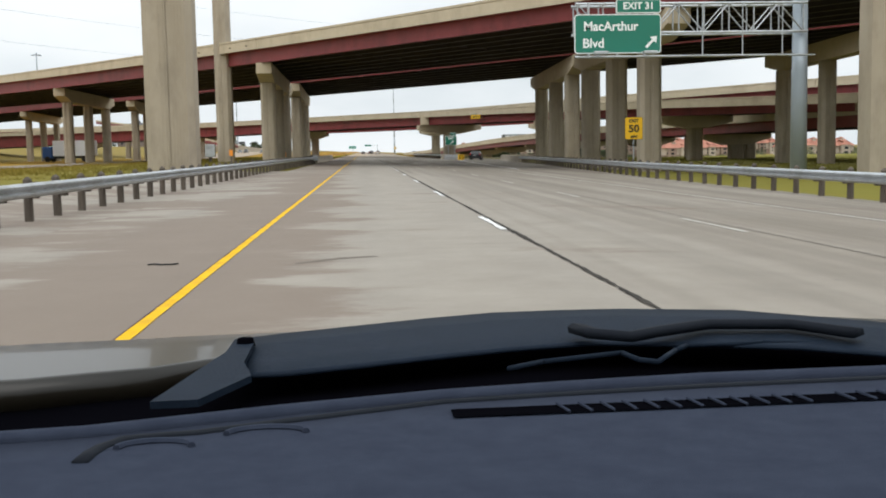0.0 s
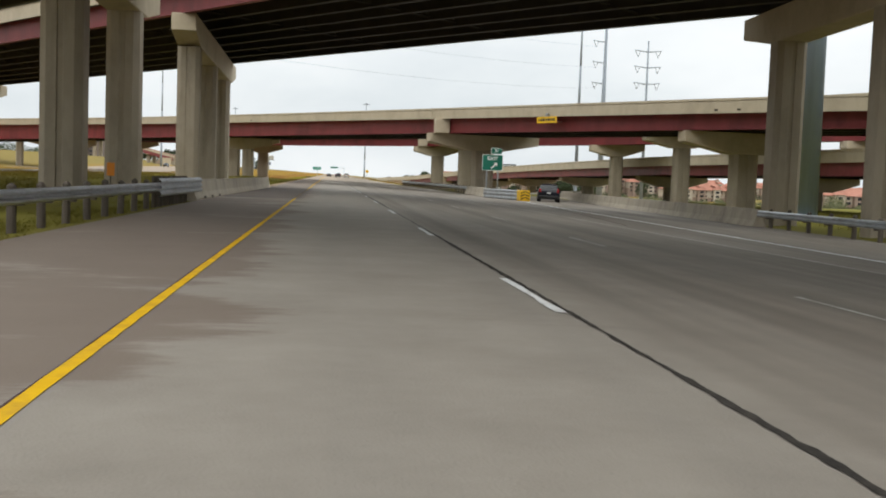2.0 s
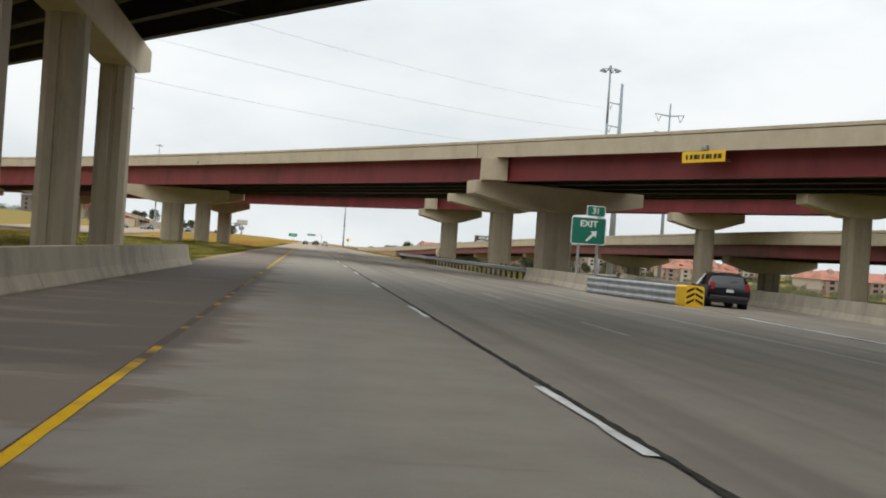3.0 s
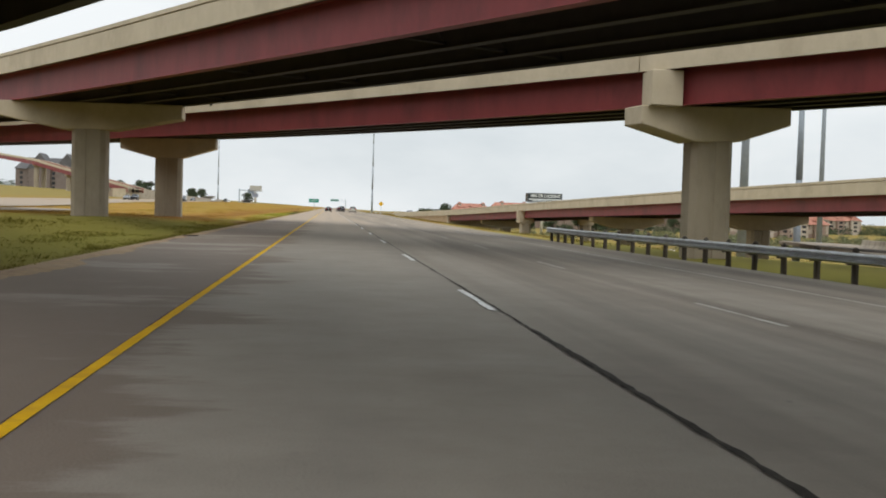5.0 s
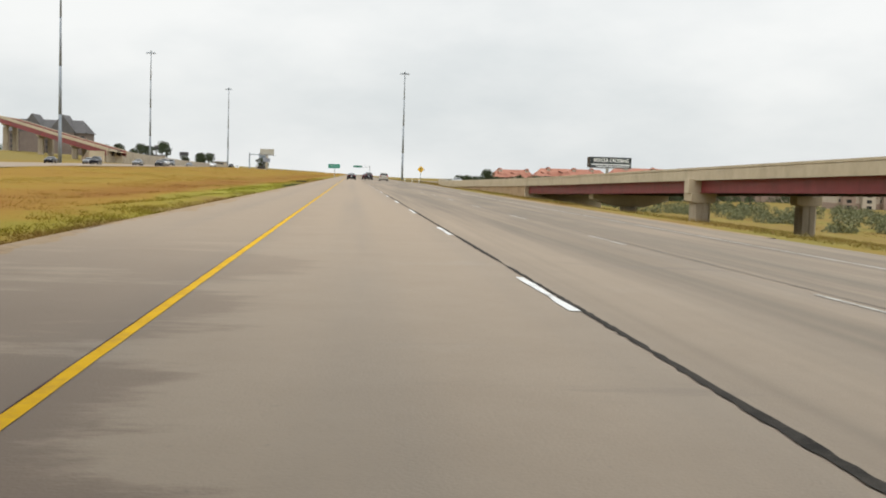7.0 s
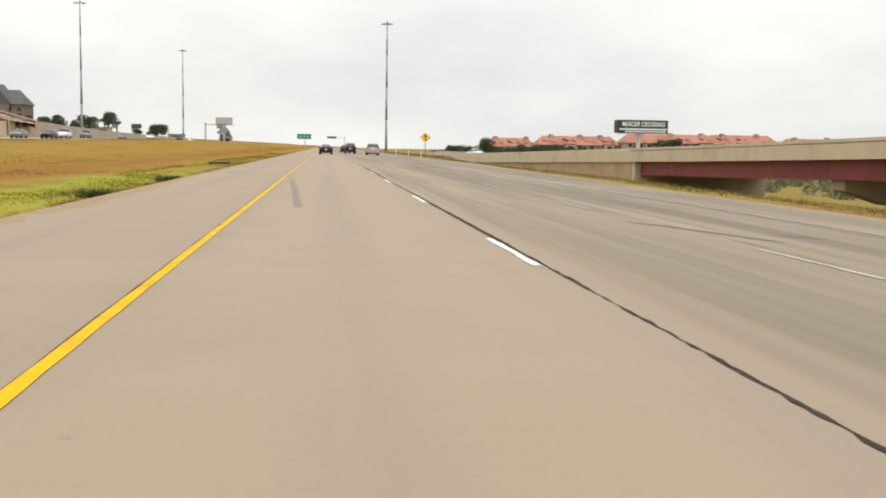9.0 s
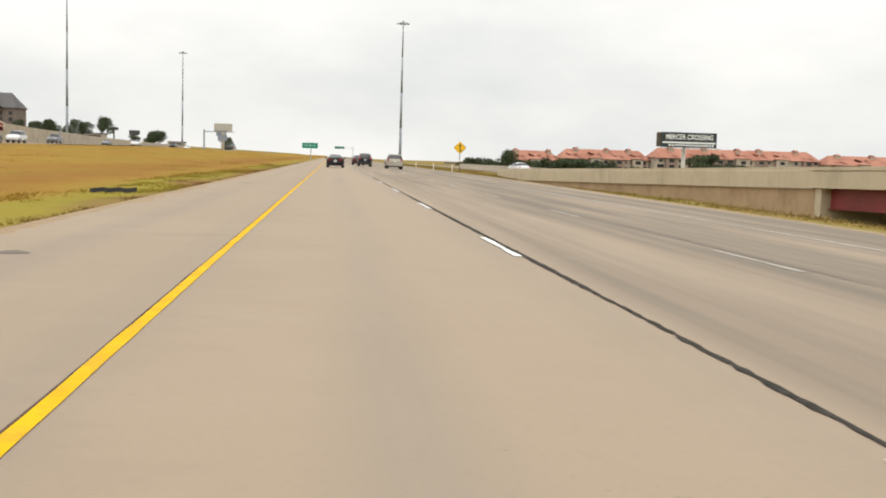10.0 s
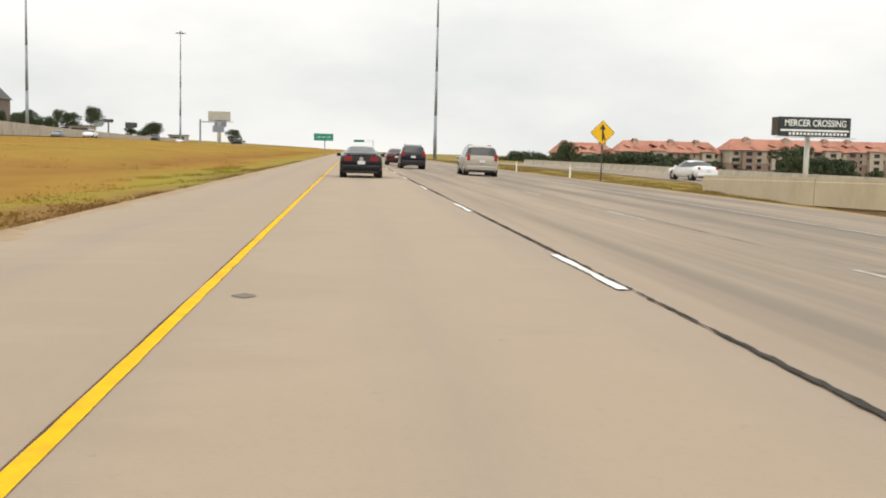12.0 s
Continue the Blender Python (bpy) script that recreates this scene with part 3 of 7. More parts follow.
def pavement_edges():
    """Ragged strips of dirt and dead grass that creep over the edges of the pavement and thin out on it."""
    rng = random.Random(17)
    for side, y0, y1 in ((-1, 165, 640), (1, 300, 640)):
        bm, rows, w = B(), [], 0.2
        for i, y in enumerate(frange(y0, y1, 0.16)):
            w = min(0.5, max(0.0, w + rng.uniform(-0.12, 0.12)))
            e = LEFT if side < 0 else curve_x(MAIN_RIGHT, y)
            a, c = e + side * 0.6, e - side * (w + 0.12 * math.sin(y * 0.21) + 0.1)
            rows.append((bm.verts.new((a, y, ground_z(a, y) + 0.012)), bm.verts.new((e, y, surface_z(e) + 0.022)), bm.verts.new((c, y, surface_z(c) - 0.004))))
        for a, b in zip(rows, rows[1:]):
            for i in range(2):
                f = bm.faces.new((a[i], a[i + 1], b[i + 1], b[i]))
                f.smooth = True
        tagged(part("verge_edge", bm, M_DIRT, None), "ragged strip of brown dirt and dead grass over the pavement edge", "verge", kind="structure")


M_DIRT = material("verge_dirt", (0.20, 0.135, 0.075), (0.36, 0.25, 0.14), 4.0, 0.95, 0.5, 25, c3=(0.30, 0.225, 0.15), big=0.9)
pavement_edges()


# ---- barriers and guard rails ----
JERSEY = [(-0.30, 0), (-0.30, 0.08), (-0.18, 0.33), (-0.09, 0.82), (0.09, 0.82), (0.18, 0.33), (0.30, 0.08), (0.30, 0)]


def concrete_barrier(path, label, profile=JERSEY, piece=6.0):
    """Cast barrier with joints: one part a length."""
    t = thing("concrete_barrier", path[0], label, "barrier")
    pts = [Vector(p) for p in path]
    cum = [0.0]
    for a, b in zip(pts, pts[1:]):
        cum.append(cum[-1] + (b - a).length)

    def at(s):
        return Vector([float(np.interp(s, cum, [p[i] for p in pts])) for i in range(3)])
    s = 0.0
    while s < cum[-1] - 0.3:
        e = min(s + piece, cum[-1])
        seg = [at(s + 0.01), at((s + e) / 2), at(e - 0.012)]
        part("segment", sweep(B(), profile, seg), M_BARR, t)
        s = e
    return t


WBEAM = [(0.00, 0.42), (0.04, 0.44), (0.085, 0.47), (0.085, 0.51), (0.02, 0.545), (0.02, 0.575), (0.085, 0.61), (0.085, 0.65), (0.04, 0.68), (0.0, 0.70)]


def guard_rail(path, side, label, spacing=1.905):
    """W-beam on timber posts. side +1: traffic on the right of the path."""
    t = thing("guard_rail", path[0], label, "guard rail")
    prof = [(side * (u + 0.12), v + 0.05) for u, v in WBEAM]
    prof = prof + [(side * (u + 0.112), v + 0.05) for u, v in WBEAM[::-1]]
    part("beam", sweep(B(), prof, path), M_GALV, t, "galvanised corrugated steel beam")
    pts = [Vector(p) for p in path]
    cum = [0.0]
    for a, b in zip(pts, pts[1:]):
        cum.append(cum[-1] + (b - a).length)
    bm = B()
    tube(bm, (0, 0, -0.6), (0, 0, 0.80), 0.09, 0.088, 9, False)
    tube(bm, (0, 0, 0.80), (0, 0, 0.86), 0.088, 0.03, 9)
    me = bpy.data.meshes.new("post")
    bm.to_mesh(me)
    bm.free()
    me.materials.append(M_POST)
    bm = B()
    box(bm, -0.07, 0.07, -0.06, 0.06, 0.42, 0.74, 0.012)
    mb = bpy.data.meshes.new("block")
    bm.to_mesh(mb)
    bm.free()
    mb.materials.append(M_POST)
    s, rng = 0.5, random.Random(5)
    while s < cum[-1]:
        p = Vector([float(np.interp(s, cum, [q[i] for q in pts])) for i in range(3)])
        q = Vector([float(np.interp(s + 0.2, cum, [w[i] for w in pts])) for i in range(3)])
        d = (q - p).normalized()
        r = Vector((d.y, -d.x, 0)) * side
        for nm, m_, off in (("post", me, -0.10), ("block", mb, 0.05)):
            o = new(nm, m_)
            o.parent = t
            o.matrix_basis = Matrix.Translation(p - Vector(path[0]) + r * off + Vector((0, 0, rng.uniform(-0.02, 0.02)))) @ Euler((rng.uniform(-.02, .02), rng.uniform(-.02, .02), math.atan2(-d.x, d.y))).to_matrix().to_4x4()
        s += spacing
    return t


RAIL_L = [(-60, -6.35), (20, -6.25), (60, -6.05), (80, -5.75), (100, -5.5), (119, -5.3)]
guard_rail([(curve_x(RAIL_L, y), y, -0.02) for y in frange(-24, 119, 3.0)], 1, "galvanised guard rail on dark timber posts beside the stained shoulder")
concrete_barrier([(-5.32, 118.5, -0.05), (-5.15, 128, -0.05), (-4.85, 145, -0.05), (-4.6, 158.2, -0.05)], "weathered tan concrete barrier at the end of the guard rail")
for y in (121.0, 123.4, 126.0):
    x = float(np.interp(y, [118.5, 128, 145, 158.2], [-5.32, -5.15, -4.85, -4.6])) + 0.295
    o = part("drain_slot", box(B(), x - 0.06, x + 0.012, y - 0.22, y + 0.22, 0.0, 0.10, 0.01), M_SEAL, bpy.data.objects["concrete_barrier"], "dark drain slot")


def thrie_transition():
    """Three-rib beam that ties the rail to the barrier, with its doubled posts."""
    t = thing("rail_transition", (-5.5, 112, -0.02), "dark grey three-ribbed steel beam joining rail and barrier", "guard rail")
    ribs = [(0.0, 0.30)]
    for k in range(3):
        z = 0.31 + k * 0.19
        ribs += [(0.02, z), (0.09, z + 0.05), (0.09, z + 0.11), (0.02, z + 0.16)]
    ribs.append((0.0, 0.88))
    prof = [(u + 0.13, v) for u, v in ribs] + [(u + 0.12, v) for u, v in ribs[::-1]]
    path = [(curve_x(RAIL_L, y) + 0.03, y, -0.02) for y in frange(110.5, 120.5, 2.0)]
    part("beam", sweep(B(), prof, path), M_GALV, t, "three-ribbed galvanised beam")
    for y in frange(111.0, 118.5, 0.95):
        x = curve_x(RAIL_L, y)
        part("post", tube(B(), (x - 0.06, y, -0.6), (x - 0.06, y, 0.92), 0.09, 0.085, 9), M_POST, t)
        part("block", box(B(), x + 0.02, x + 0.15, y - 0.07, y + 0.07, 0.32, 0.86, 0.012), M_POST, t)


thrie_transition()
RAIL_R = [(-60, 12.0), (20, 12.6), (47, 13.6), (68, 15.2), (100, 17.8), (121, 18.6)]
guard_rail([(curve_x(RAIL_R, y), y, surface_z(curve_x(RAIL_R, y)) - 0.02) for y in frange(-24, 121, 3.0)], -1, "galvanised guard rail on timber posts beside the exit lane")
concrete_barrier([(x, y, surface_z(x) - 0.05) for x, y in ((18.7, 120.5), (19.3, 132), (20.4, 145), (23.3, 173), (27.6, 200), (38.6, 240), (56, 300))], "weathered tan concrete barrier along the exit ramp", piece=9.0)
concrete_barrier([(13.3, 163.5, -0.3), (13.75, 172, -0.3), (13.85, 180.5, -0.3)], "short weathered concrete barrier in the exit gore")
guard_rail([(x, y, -0.28) for x, y in ((13.9, 180), (13.8, 195), (13.5, 215), (12.7, 235), (12.3, 246), (12.5, 253))], -1, "galvanised guard rail behind the exit gore")


def attenuator():
    """Crash cushion: telescoping fender panels and a chevron nose."""
    t = thing("crash_cushion", (14.3, 159, -0.3), "grey telescoping crash cushion with a yellow chevron nose", "crash cushion")
    d = Vector((13.3 - 14.85, 163.5 - 154.9, 0)).normalized()
    r = Vector((d.y, -d.x, 0))
    a = Vector((14.85, 154.9, -0.40))
    for i in range(8):
        for s in (-1, 1):
            bm = B()
            w = 0.34 + 0.012 * i
            p = [(s * w, 0.12), (s * (w + 0.05), 0.2), (s * (w + 0.05), 0.28), (s * w, 0.34), (s * w, 0.42), (s * (w + 0.05), 0.5), (s * (w + 0.05), 0.58), (s * w, 0.64), (s * w, 0.72), (s * (w + 0.05), 0.78), (s * (w + 0.05), 0.84), (s * w, 0.9)]
            prof = p + [(u - s * 0.012, v) for u, v in p[::-1]]
            sweep(bm, prof, [a + d * (0.6 + i * 0.98), a + d * (0.6 + i * 0.98 + 1.05)])
            part("fender_panel", bm, M_GALV, t)
        bm = B()
        c = a + d * (0.65 + i * 0.98)
        sweep(bm, [(-0.33, 0.02), (-0.33, 0.86), (0.33, 0.86), (0.33, 0.02)], [c, c + d * 0.08])
        part("diaphragm", bm, M_POST, t)
    bm = B()
    sweep(bm, [(-0.38, 0.08), (-0.40, 0.2), (-0.40, 0.86), (-0.3, 0.92), (0.3, 0.92), (0.40, 0.86), (0.40, 0.2), (0.38, 0.08)], [a, a + d * 0.25, a + d * 0.75])
    nose = part("nose", bm, M_SIGNY, t, "yellow plastic nose")
    for k in range(3):
        for s in (-1, 1):
            bm = B()
            z0, x0 = 0.18 + 0.22 * k, 0.02
            q = [(s * x0, z0 + 0.16), (s * 0.36, z0), (s * 0.36, z0 + 0.1), (s * x0, z0 + 0.26)]
            vs = [bm.verts.new(a - d * 0.006 + r * u + Vector((0, 0, v))) for u, v in q]
            vb = [bm.verts.new(a - d * 0.001 + r * u + Vector((0, 0, v))) for u, v in q]
            bm.faces.new(vs)
            bm.faces.new(vb[::-1])
            for i in range(4):
                bm.faces.new((vs[i], vb[i], vb[(i + 1) % 4], vs[(i + 1) % 4]))
            part("chevron", bm, M_SIGNB, nose)


attenuator()


# ---- the overpasses ----
class Deck:
    """A bridge deck. plan: y, slope and bend of the near edge over x; grade: height, slope and bend of the girders' underside at the near edge,
    depth: girder depth and its change over x; c: rise per metre across. Beyond the stretches bend and crest it runs on straight."""

    def __init__(self, plan, grade, depth, c, width, xa, xb, rail, bend=(-35, 20), crest=(-25, 45), slab=0.24):
        self.plan, self.grade, self.depth, self.c, self.width = plan, grade, depth, c, width
        self.xa, self.xb, self.rail, self.bend, self.crest, self.slab = xa, xb, rail, bend, crest, slab

    @staticmethod
    def run_on(f, span, x):
        q = min(max(x, span[0]), span[1])
        return f[0] + f[1] * q + f[2] * q * q + (f[1] + 2 * f[2] * q) * (x - q), f[1] + 2 * f[2] * q

    def near(self, x):
        return self.run_on(self.plan, self.bend, x)[0]

    def slope(self, x):
        return self.run_on(self.plan, self.bend, x)[1]

    def deep(self, x):
        return max(0.95, self.depth[0] + self.depth[1] * x)

    def at(self, x, w=0.0, z=0.0):
        """A place w metres in from the near edge, z above the top of the girders."""
        k = self.slope(x)
        n = math.hypot(1, k)
        return Vector((x - k / n * w, self.near(x) + w / n, self.run_on(self.grade, self.crest, x)[0] + self.depth[0] + self.c * w + z))

    def under(self, x, y):
        """Height of the girders' underside over a place of the plan."""
        q = x
        for _ in range(6):
            k = self.slope(q)
            n = math.hypot(1, k)
            w = ((x - q) * -k + y - self.near(q)) / n
            q = x + k / n * w
        return self.at(q, w).z - self.deep(q)

    def run(self, steps=52):
        """Stations from the right-hand end to the left-hand end, so that 'right' of the path is the far side."""
        return [self.xb + (self.xa - self.xb) * i / steps for i in range(steps + 1)]


def overpass(name, d, n_girders, label, joints=()):
    t = thing(name, d.at(0), label, "bridge")
    W, c = d.width, d.c
    edge = [d.at(x) for x in d.run()]
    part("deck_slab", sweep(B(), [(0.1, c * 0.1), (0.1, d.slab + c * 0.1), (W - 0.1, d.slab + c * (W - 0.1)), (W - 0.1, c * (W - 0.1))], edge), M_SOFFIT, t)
    for w, s in ((0, 1), (W, -1)):
        h = d.slab
        p = [(w - s * 0.05, -0.12), (w - s * 0.05, h + d.rail * 0.68), (w + s * 0.02, h + d.rail * 0.70), (w + s * 0.02, h + d.rail * 0.745), (w - s * 0.07, h + d.rail * 0.765), (w - s * 0.07, h + d.rail),
             (w + s * 0.22, h + d.rail), (w + s * 0.26, h + 0.3), (w + s * 0.42, h + 0.004), (w + s * 0.12, -0.01), (w + s * 0.06, -0.12)]
        p = [(u, v + c * u) for u, v in p]
        xs = [d.xb] + sorted([j for j in joints if d.xa < j < d.xb], reverse=True) + [d.xa]
        for a, b in zip(xs, xs[1:]):
            n = max(2, int((a - b) / 6))
            part("parapet", sweep(B(), p, [d.at(a - 0.015 + (b - a + 0.03) * i / n) for i in range(n + 1)]), M_CONC, t, "tan concrete parapet")
    fl, wt = 0.21, 0.011
    gs = [0.75 + (W - 1.5) * i / (n_girders - 1) for i in range(n_girders)]
    for i, w in enumerate(gs):
        outer = i == 0
        bm, rows = B(), []
        for x in d.run():
            g, p0 = d.deep(x), d.at(x)
            k = d.slope(x)
            r = Vector((-k, 1, 0)).normalized()
            p = [(-fl, -g), (-fl, 0.035 - g), (-wt, 0.045 - g), (-wt, -0.045), (-fl * 0.8, -0.035), (-fl * 0.8, -0.004), (fl * 0.8, -0.004), (fl * 0.8, -0.035), (wt, -0.045), (wt, 0.045 - g), (fl, 0.035 - g), (fl, -g)]
            rows.append([bm.verts.new(p0 + r * (u + w) + Vector((0, 0, v + c * w))) for u, v in p])
        for a, b in zip(rows, rows[1:]):
            for j in range(12):
                bm.faces.new((a[j], a[(j + 1) % 12], b[(j + 1) % 12], b[j]))
        bm.faces.new(rows[0])
        bm.faces.new(rows[-1][::-1])
        part("girder", bm, M_RED if outer else M_DARK, t, "dull red painted steel girder" if outer else "weathered steel girder darkened with the deck's shade")
    # cross frames between neighbouring girders
    x = d.xa + 4
    while x < d.xb:
        bm = B()
        g = d.deep(x)
        lo, hi = Vector((0, 0, 0.2 - g)), Vector((0, 0, -0.25))
        for a, b in zip(gs, gs[1:]):
            pa, pb = d.at(x, a), d.at(x, b)
            tube(bm, pa + lo, pb + lo, 0.05, seg=4)
            tube(bm, pa + hi, pb + hi, 0.05, seg=4)
            tube(bm, pa + lo, (pa + pb) / 2 + hi, 0.04, seg=4)
            tube(bm, pb + lo, (pa + pb) / 2 + hi, 0.04, seg=4)
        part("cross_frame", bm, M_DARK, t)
        x += 7.0
    return t


def column(bm, x, y, z0, z1, w, dp, cham=0.25):
    """Chamfered rectangular shaft with a shallow groove up each long face."""
    a, b = w / 2, dp / 2
    pts = [(-a, -b + cham), (-a + cham, -b), (-0.12, -b), (-0.09, -b + 0.05), (0.09, -b + 0.05), (0.12, -b), (a - cham, -b), (a, -b + cham),
           (a, b - cham), (a - cham, b), (0.12, b), (0.09, b - 0.05), (-0.09, b - 0.05), (-0.12, b), (-a + cham, b), (-a, b - cham)]
    lo = [bm.verts.new((x + u, y + v, z0)) for u, v in pts]
    hi = [bm.verts.new((x + u, y + v, z1)) for u, v in pts]
    n = len(pts)
    for i in range(n):
        j = (i + 1) % n
        bm.faces.new((lo[i], lo[j], hi[j], hi[i]))
    bm.faces.new(hi)
    bm.faces.new(lo[::-1])
    return bm


def bent(parent, p0, p1, cols, depth=1.35, width=1.5, shaft=(1.5, 1.4), end=0.75, taper=2.2):
    """A cap beam from p0 to p1 (its top), ends tapered up from below, on shafts at fractions of its length."""
    p0, p1 = Vector(p0), Vector(p1)
    L = (p1 - p0).length
    d = (p1 - p0) / L
    r = Vector((d.y, -d.x, 0)).normalized()
    bm = B()
    outline = [(0, 0), (0, -end), (taper, -depth), (L - taper, -depth), (L, -end), (L, 0)]
    fr, bk = [], []
    for s, z in outline:
        for lst, side in ((fr, -1), (bk, 1)):
            lst.append(bm.verts.new(p0 + d * s + r * side * width / 2 + Vector((0, 0, z))))
    bm.faces.new(fr)
    bm.faces.new(bk[::-1])
    for i in range(6):
        j = (i + 1) % 6
        bm.faces.new((fr[i], bk[i], bk[j], fr[j]))
    bmesh.ops.bevel(bm, geom=bm.edges[:], offset=0.04, segments=1, affect="EDGES")
    part("bent_cap", bm, M_CONC, parent, "tan concrete cap beam")
    for f in cols:
        q = p0 + d * (f * L)
        part("column", column(B(), q.x, q.y, ground_z(q.x, q.y) - 0.5, q.z - depth + 0.02, *shaft), M_COL, parent, "tall tan concrete column")


def corbel(parent, p, h, w=1.5, depth=1.2):
    """Upstand block at a cap's end that hides the girder ends."""
    bm = B()
    box(bm, p[0] - w / 2, p[0] + w / 2, p[1] - depth / 2, p[1] + depth / 2, p[2] - 0.01, p[2] + h, 0.04)
    part("upstand", bm, M_CONC, parent, "tan concrete block at the end of a cap")


A1 = Deck((87.12, -1.3265, -0.0009), (9.86, -0.0104, 0.0001), (1.28, -0.0056), -0.017, 17.8, -190, 150, 0.725, (-60, 40), (-60, 40))
A2 = Deck((130.04, -1.3057, -0.0001), (10.63, -0.0086, 0.0), (1.34, -0.0066), -0.031, 17.0, -230, 150, 0.82)
ovA1 = overpass("overpass", A1, 8, "long highway overpass with tan parapet, dull red girders and tan columns", joints=(-60, -9.7, 19, 60))
ovA2 = overpass("overpass", A2, 8, "second long highway overpass with dull red girders and tan columns", joints=(-60, -9.7, 20, 60))


def long_bent(t, dk, x, y0, y1, cols, shaft, lean=0.0):
    """Cap running beside the road under a skewed deck, on columns at the given y."""
    z0, z1 = dk.under(x, y0) - 0.01, dk.under(x + lean, y1) - 0.01
    bent(t, (x, y0, z0), (x + lean, y1, z1), [(y - y0) / (y1 - y0) for y in cols], depth=1.7, width=1.5, shaft=shaft, end=1.05, taper=3.4)


SH = (1.2, 1.3)
long_bent(ovA1, A1, -9.15, 100.3, 130.2, (104.2, 114.7, 125.4), (1.45, 1.35))
long_bent(ovA2, A2, -8.95, 142.6, 170.3, (145.6, 155.6, 165.6), (1.4, 1.35))
long_bent(ovA1, A1, 19.8, 62.0, 92.0, (69.0, 78.6, 88.2), (1.5, 1.35), 0.2)
long_bent(ovA2, A2, 22.15, 102.6, 130.5, (107.3, 116.6, 126.5), (1.5, 1.35), 0.1)
for x in (-39.3, -69.5, -100.0):
    a, b = A1.near(x) + 1.6, A2.near(x) + 1.6
    long_bent(ovA1, A1, x, a, a + 27.5, (a + 3.6, a + 14.1, a + 24.6), SH)
    long_bent(ovA2, A2, x - 0.2, b, b + 26.5, (b + 3.2, b + 13.2, b + 23.2), SH)
for x in (41.8, 61.5, 81.0):
    a, b = A1.near(x) + 3.2, A2.near(x) + 1.8
    long_bent(ovA1, A1, x - 2, a, a + 27.5, (a + 3.8, a + 13.4, a + 23.0), SH)
    long_bent(ovA2, A2, x, b, b + 25.5, (b + 3.0, b + 12.5, b + 22.3), (1.35, 1.3))

B1 = Deck((195.7, -1.63, -0.0096), (5.61, -0.0191, -0.0004), (1.62, -0.0158), 0.0, 9.6, -170, 140, 0.65)
B2 = Deck((229.8, -1.539, -0.0017), (6.47, -0.0044, 0.0004), (1.60, 0.003), 0.0205, 9.65, -150, 140, 0.78, (-35, 25), (-30, 25))
B3 = Deck((258.45, -1.296, -0.0017), (5.975, 0.0, 0.0003), (1.63, 0.0013), 0.047, 8.6, -120, 110, 0.815)
ovB1 = overpass("ramp_bridge", B1, 4, "curving-ramp bridge with tan parapet and dull red girders", joints=(-45, -16.5, 9.9, 33, 60))
ovB2 = overpass("ramp_bridge", B2, 4, "ramp bridge with dull red girders on hammerhead piers", joints=(-45, -17.5, 13.0, 33, 60))
ovB3 = overpass("ramp_bridge", B3, 4, "ramp bridge with tan parapet over the highway", joints=(-45, -15, 13.6, 33, 60))


def hammer(t, dk, x, y, L, shaft=(1.9, 1.6), up=False, swing=0.0):
    """Hammerhead pier with its cap lying along x from (x, y)."""
    z0, z1 = dk.under(x + 0.5, y) - 0.01, dk.under(x + L - 0.5, y + swing) - 0.01
    bent(t, (x, y, z0), (x + L, y + swing, z1), (0.5,), depth=1.55, width=1.6, shaft=shaft, end=0.8, taper=L * 0.36)
    if up:
        xc = x + 1.15
        corbel(t, (xc, dk.near(xc) + 0.5, z0), dk.deep(xc) - 0.14, 1.4, 1.4)


hammer(ovB1, B1, 9.6, 178.6, 11.0, (2.05, 1.6), True, 2.0)
hammer(ovB1, B1, -18.0, 220.6, 10.3, (2.0, 1.6))
hammer(ovB1, B1, 25.2, 150.3, 9.4, (1.8, 1.5))
hammer(ovB1, B1, 37.0, 127.2, 9.4, (1.8, 1.5))
hammer(ovB2, B2, 12.5, 209.4, 9.9, (1.95, 1.6), True, 1.2)
hammer(ovB2, B2, -18.9, 258.6, 10.5, (1.9, 1.6))
hammer(ovB2, B2, 32.0, 181.6, 8.0, (1.6, 1.4))
hammer(ovB3, B3, 13.3, 240.3, 7.4, (1.9, 1.5), True, 1.5)
hammer(ovB3, B3, -16.2, 281.2, 7.4, (2.0, 1.6))
hammer(ovB3, B3, 34.3, 213.0, 7.2, (1.6, 1.4))
for dk, ov, far in ((B1, ovB1, (-46, -76, 58, 76)), (B2, ovB2, (-50, -80, 52, 72)), (B3, ovB3, (-46, -74, 55, 76))):
    for x in far:
        hammer(ov, dk, x, dk.near(x) + 0.8, 8.5, (1.6, 1.5))

M_WALLBR = material("retaining_wall_brown", (0.36, 0.25, 0.15), (0.44, 0.315, 0.19), 0.7, 0.9, 0.2, 14, c3=(0.30, 0.20, 0.115), big=0.5)
# merging ramp on the right: bridge, then retaining walls down to the road
C_EDGE = [(40, 54.0), (174, 44.9), (412, 29.0), (434.7, 27.4), (465, 23.3), (499, 19.1)]
C_TOP = [(40, 5.3), (174, 5.1), (215, 5.0), (277, 4.4), (312, 3.8), (365, 2.85), (414, 1.75), (434.7, 1.4), (465, 0.85), (499, 0.30)]


def c_at(y, w=0.0, z=0.0):
    """Left edge of the merging ramp; z counts from the parapet's top."""
    return Vector((curve_x(C_EDGE, y) + w, y, curve_x(C_TOP, y) + z))


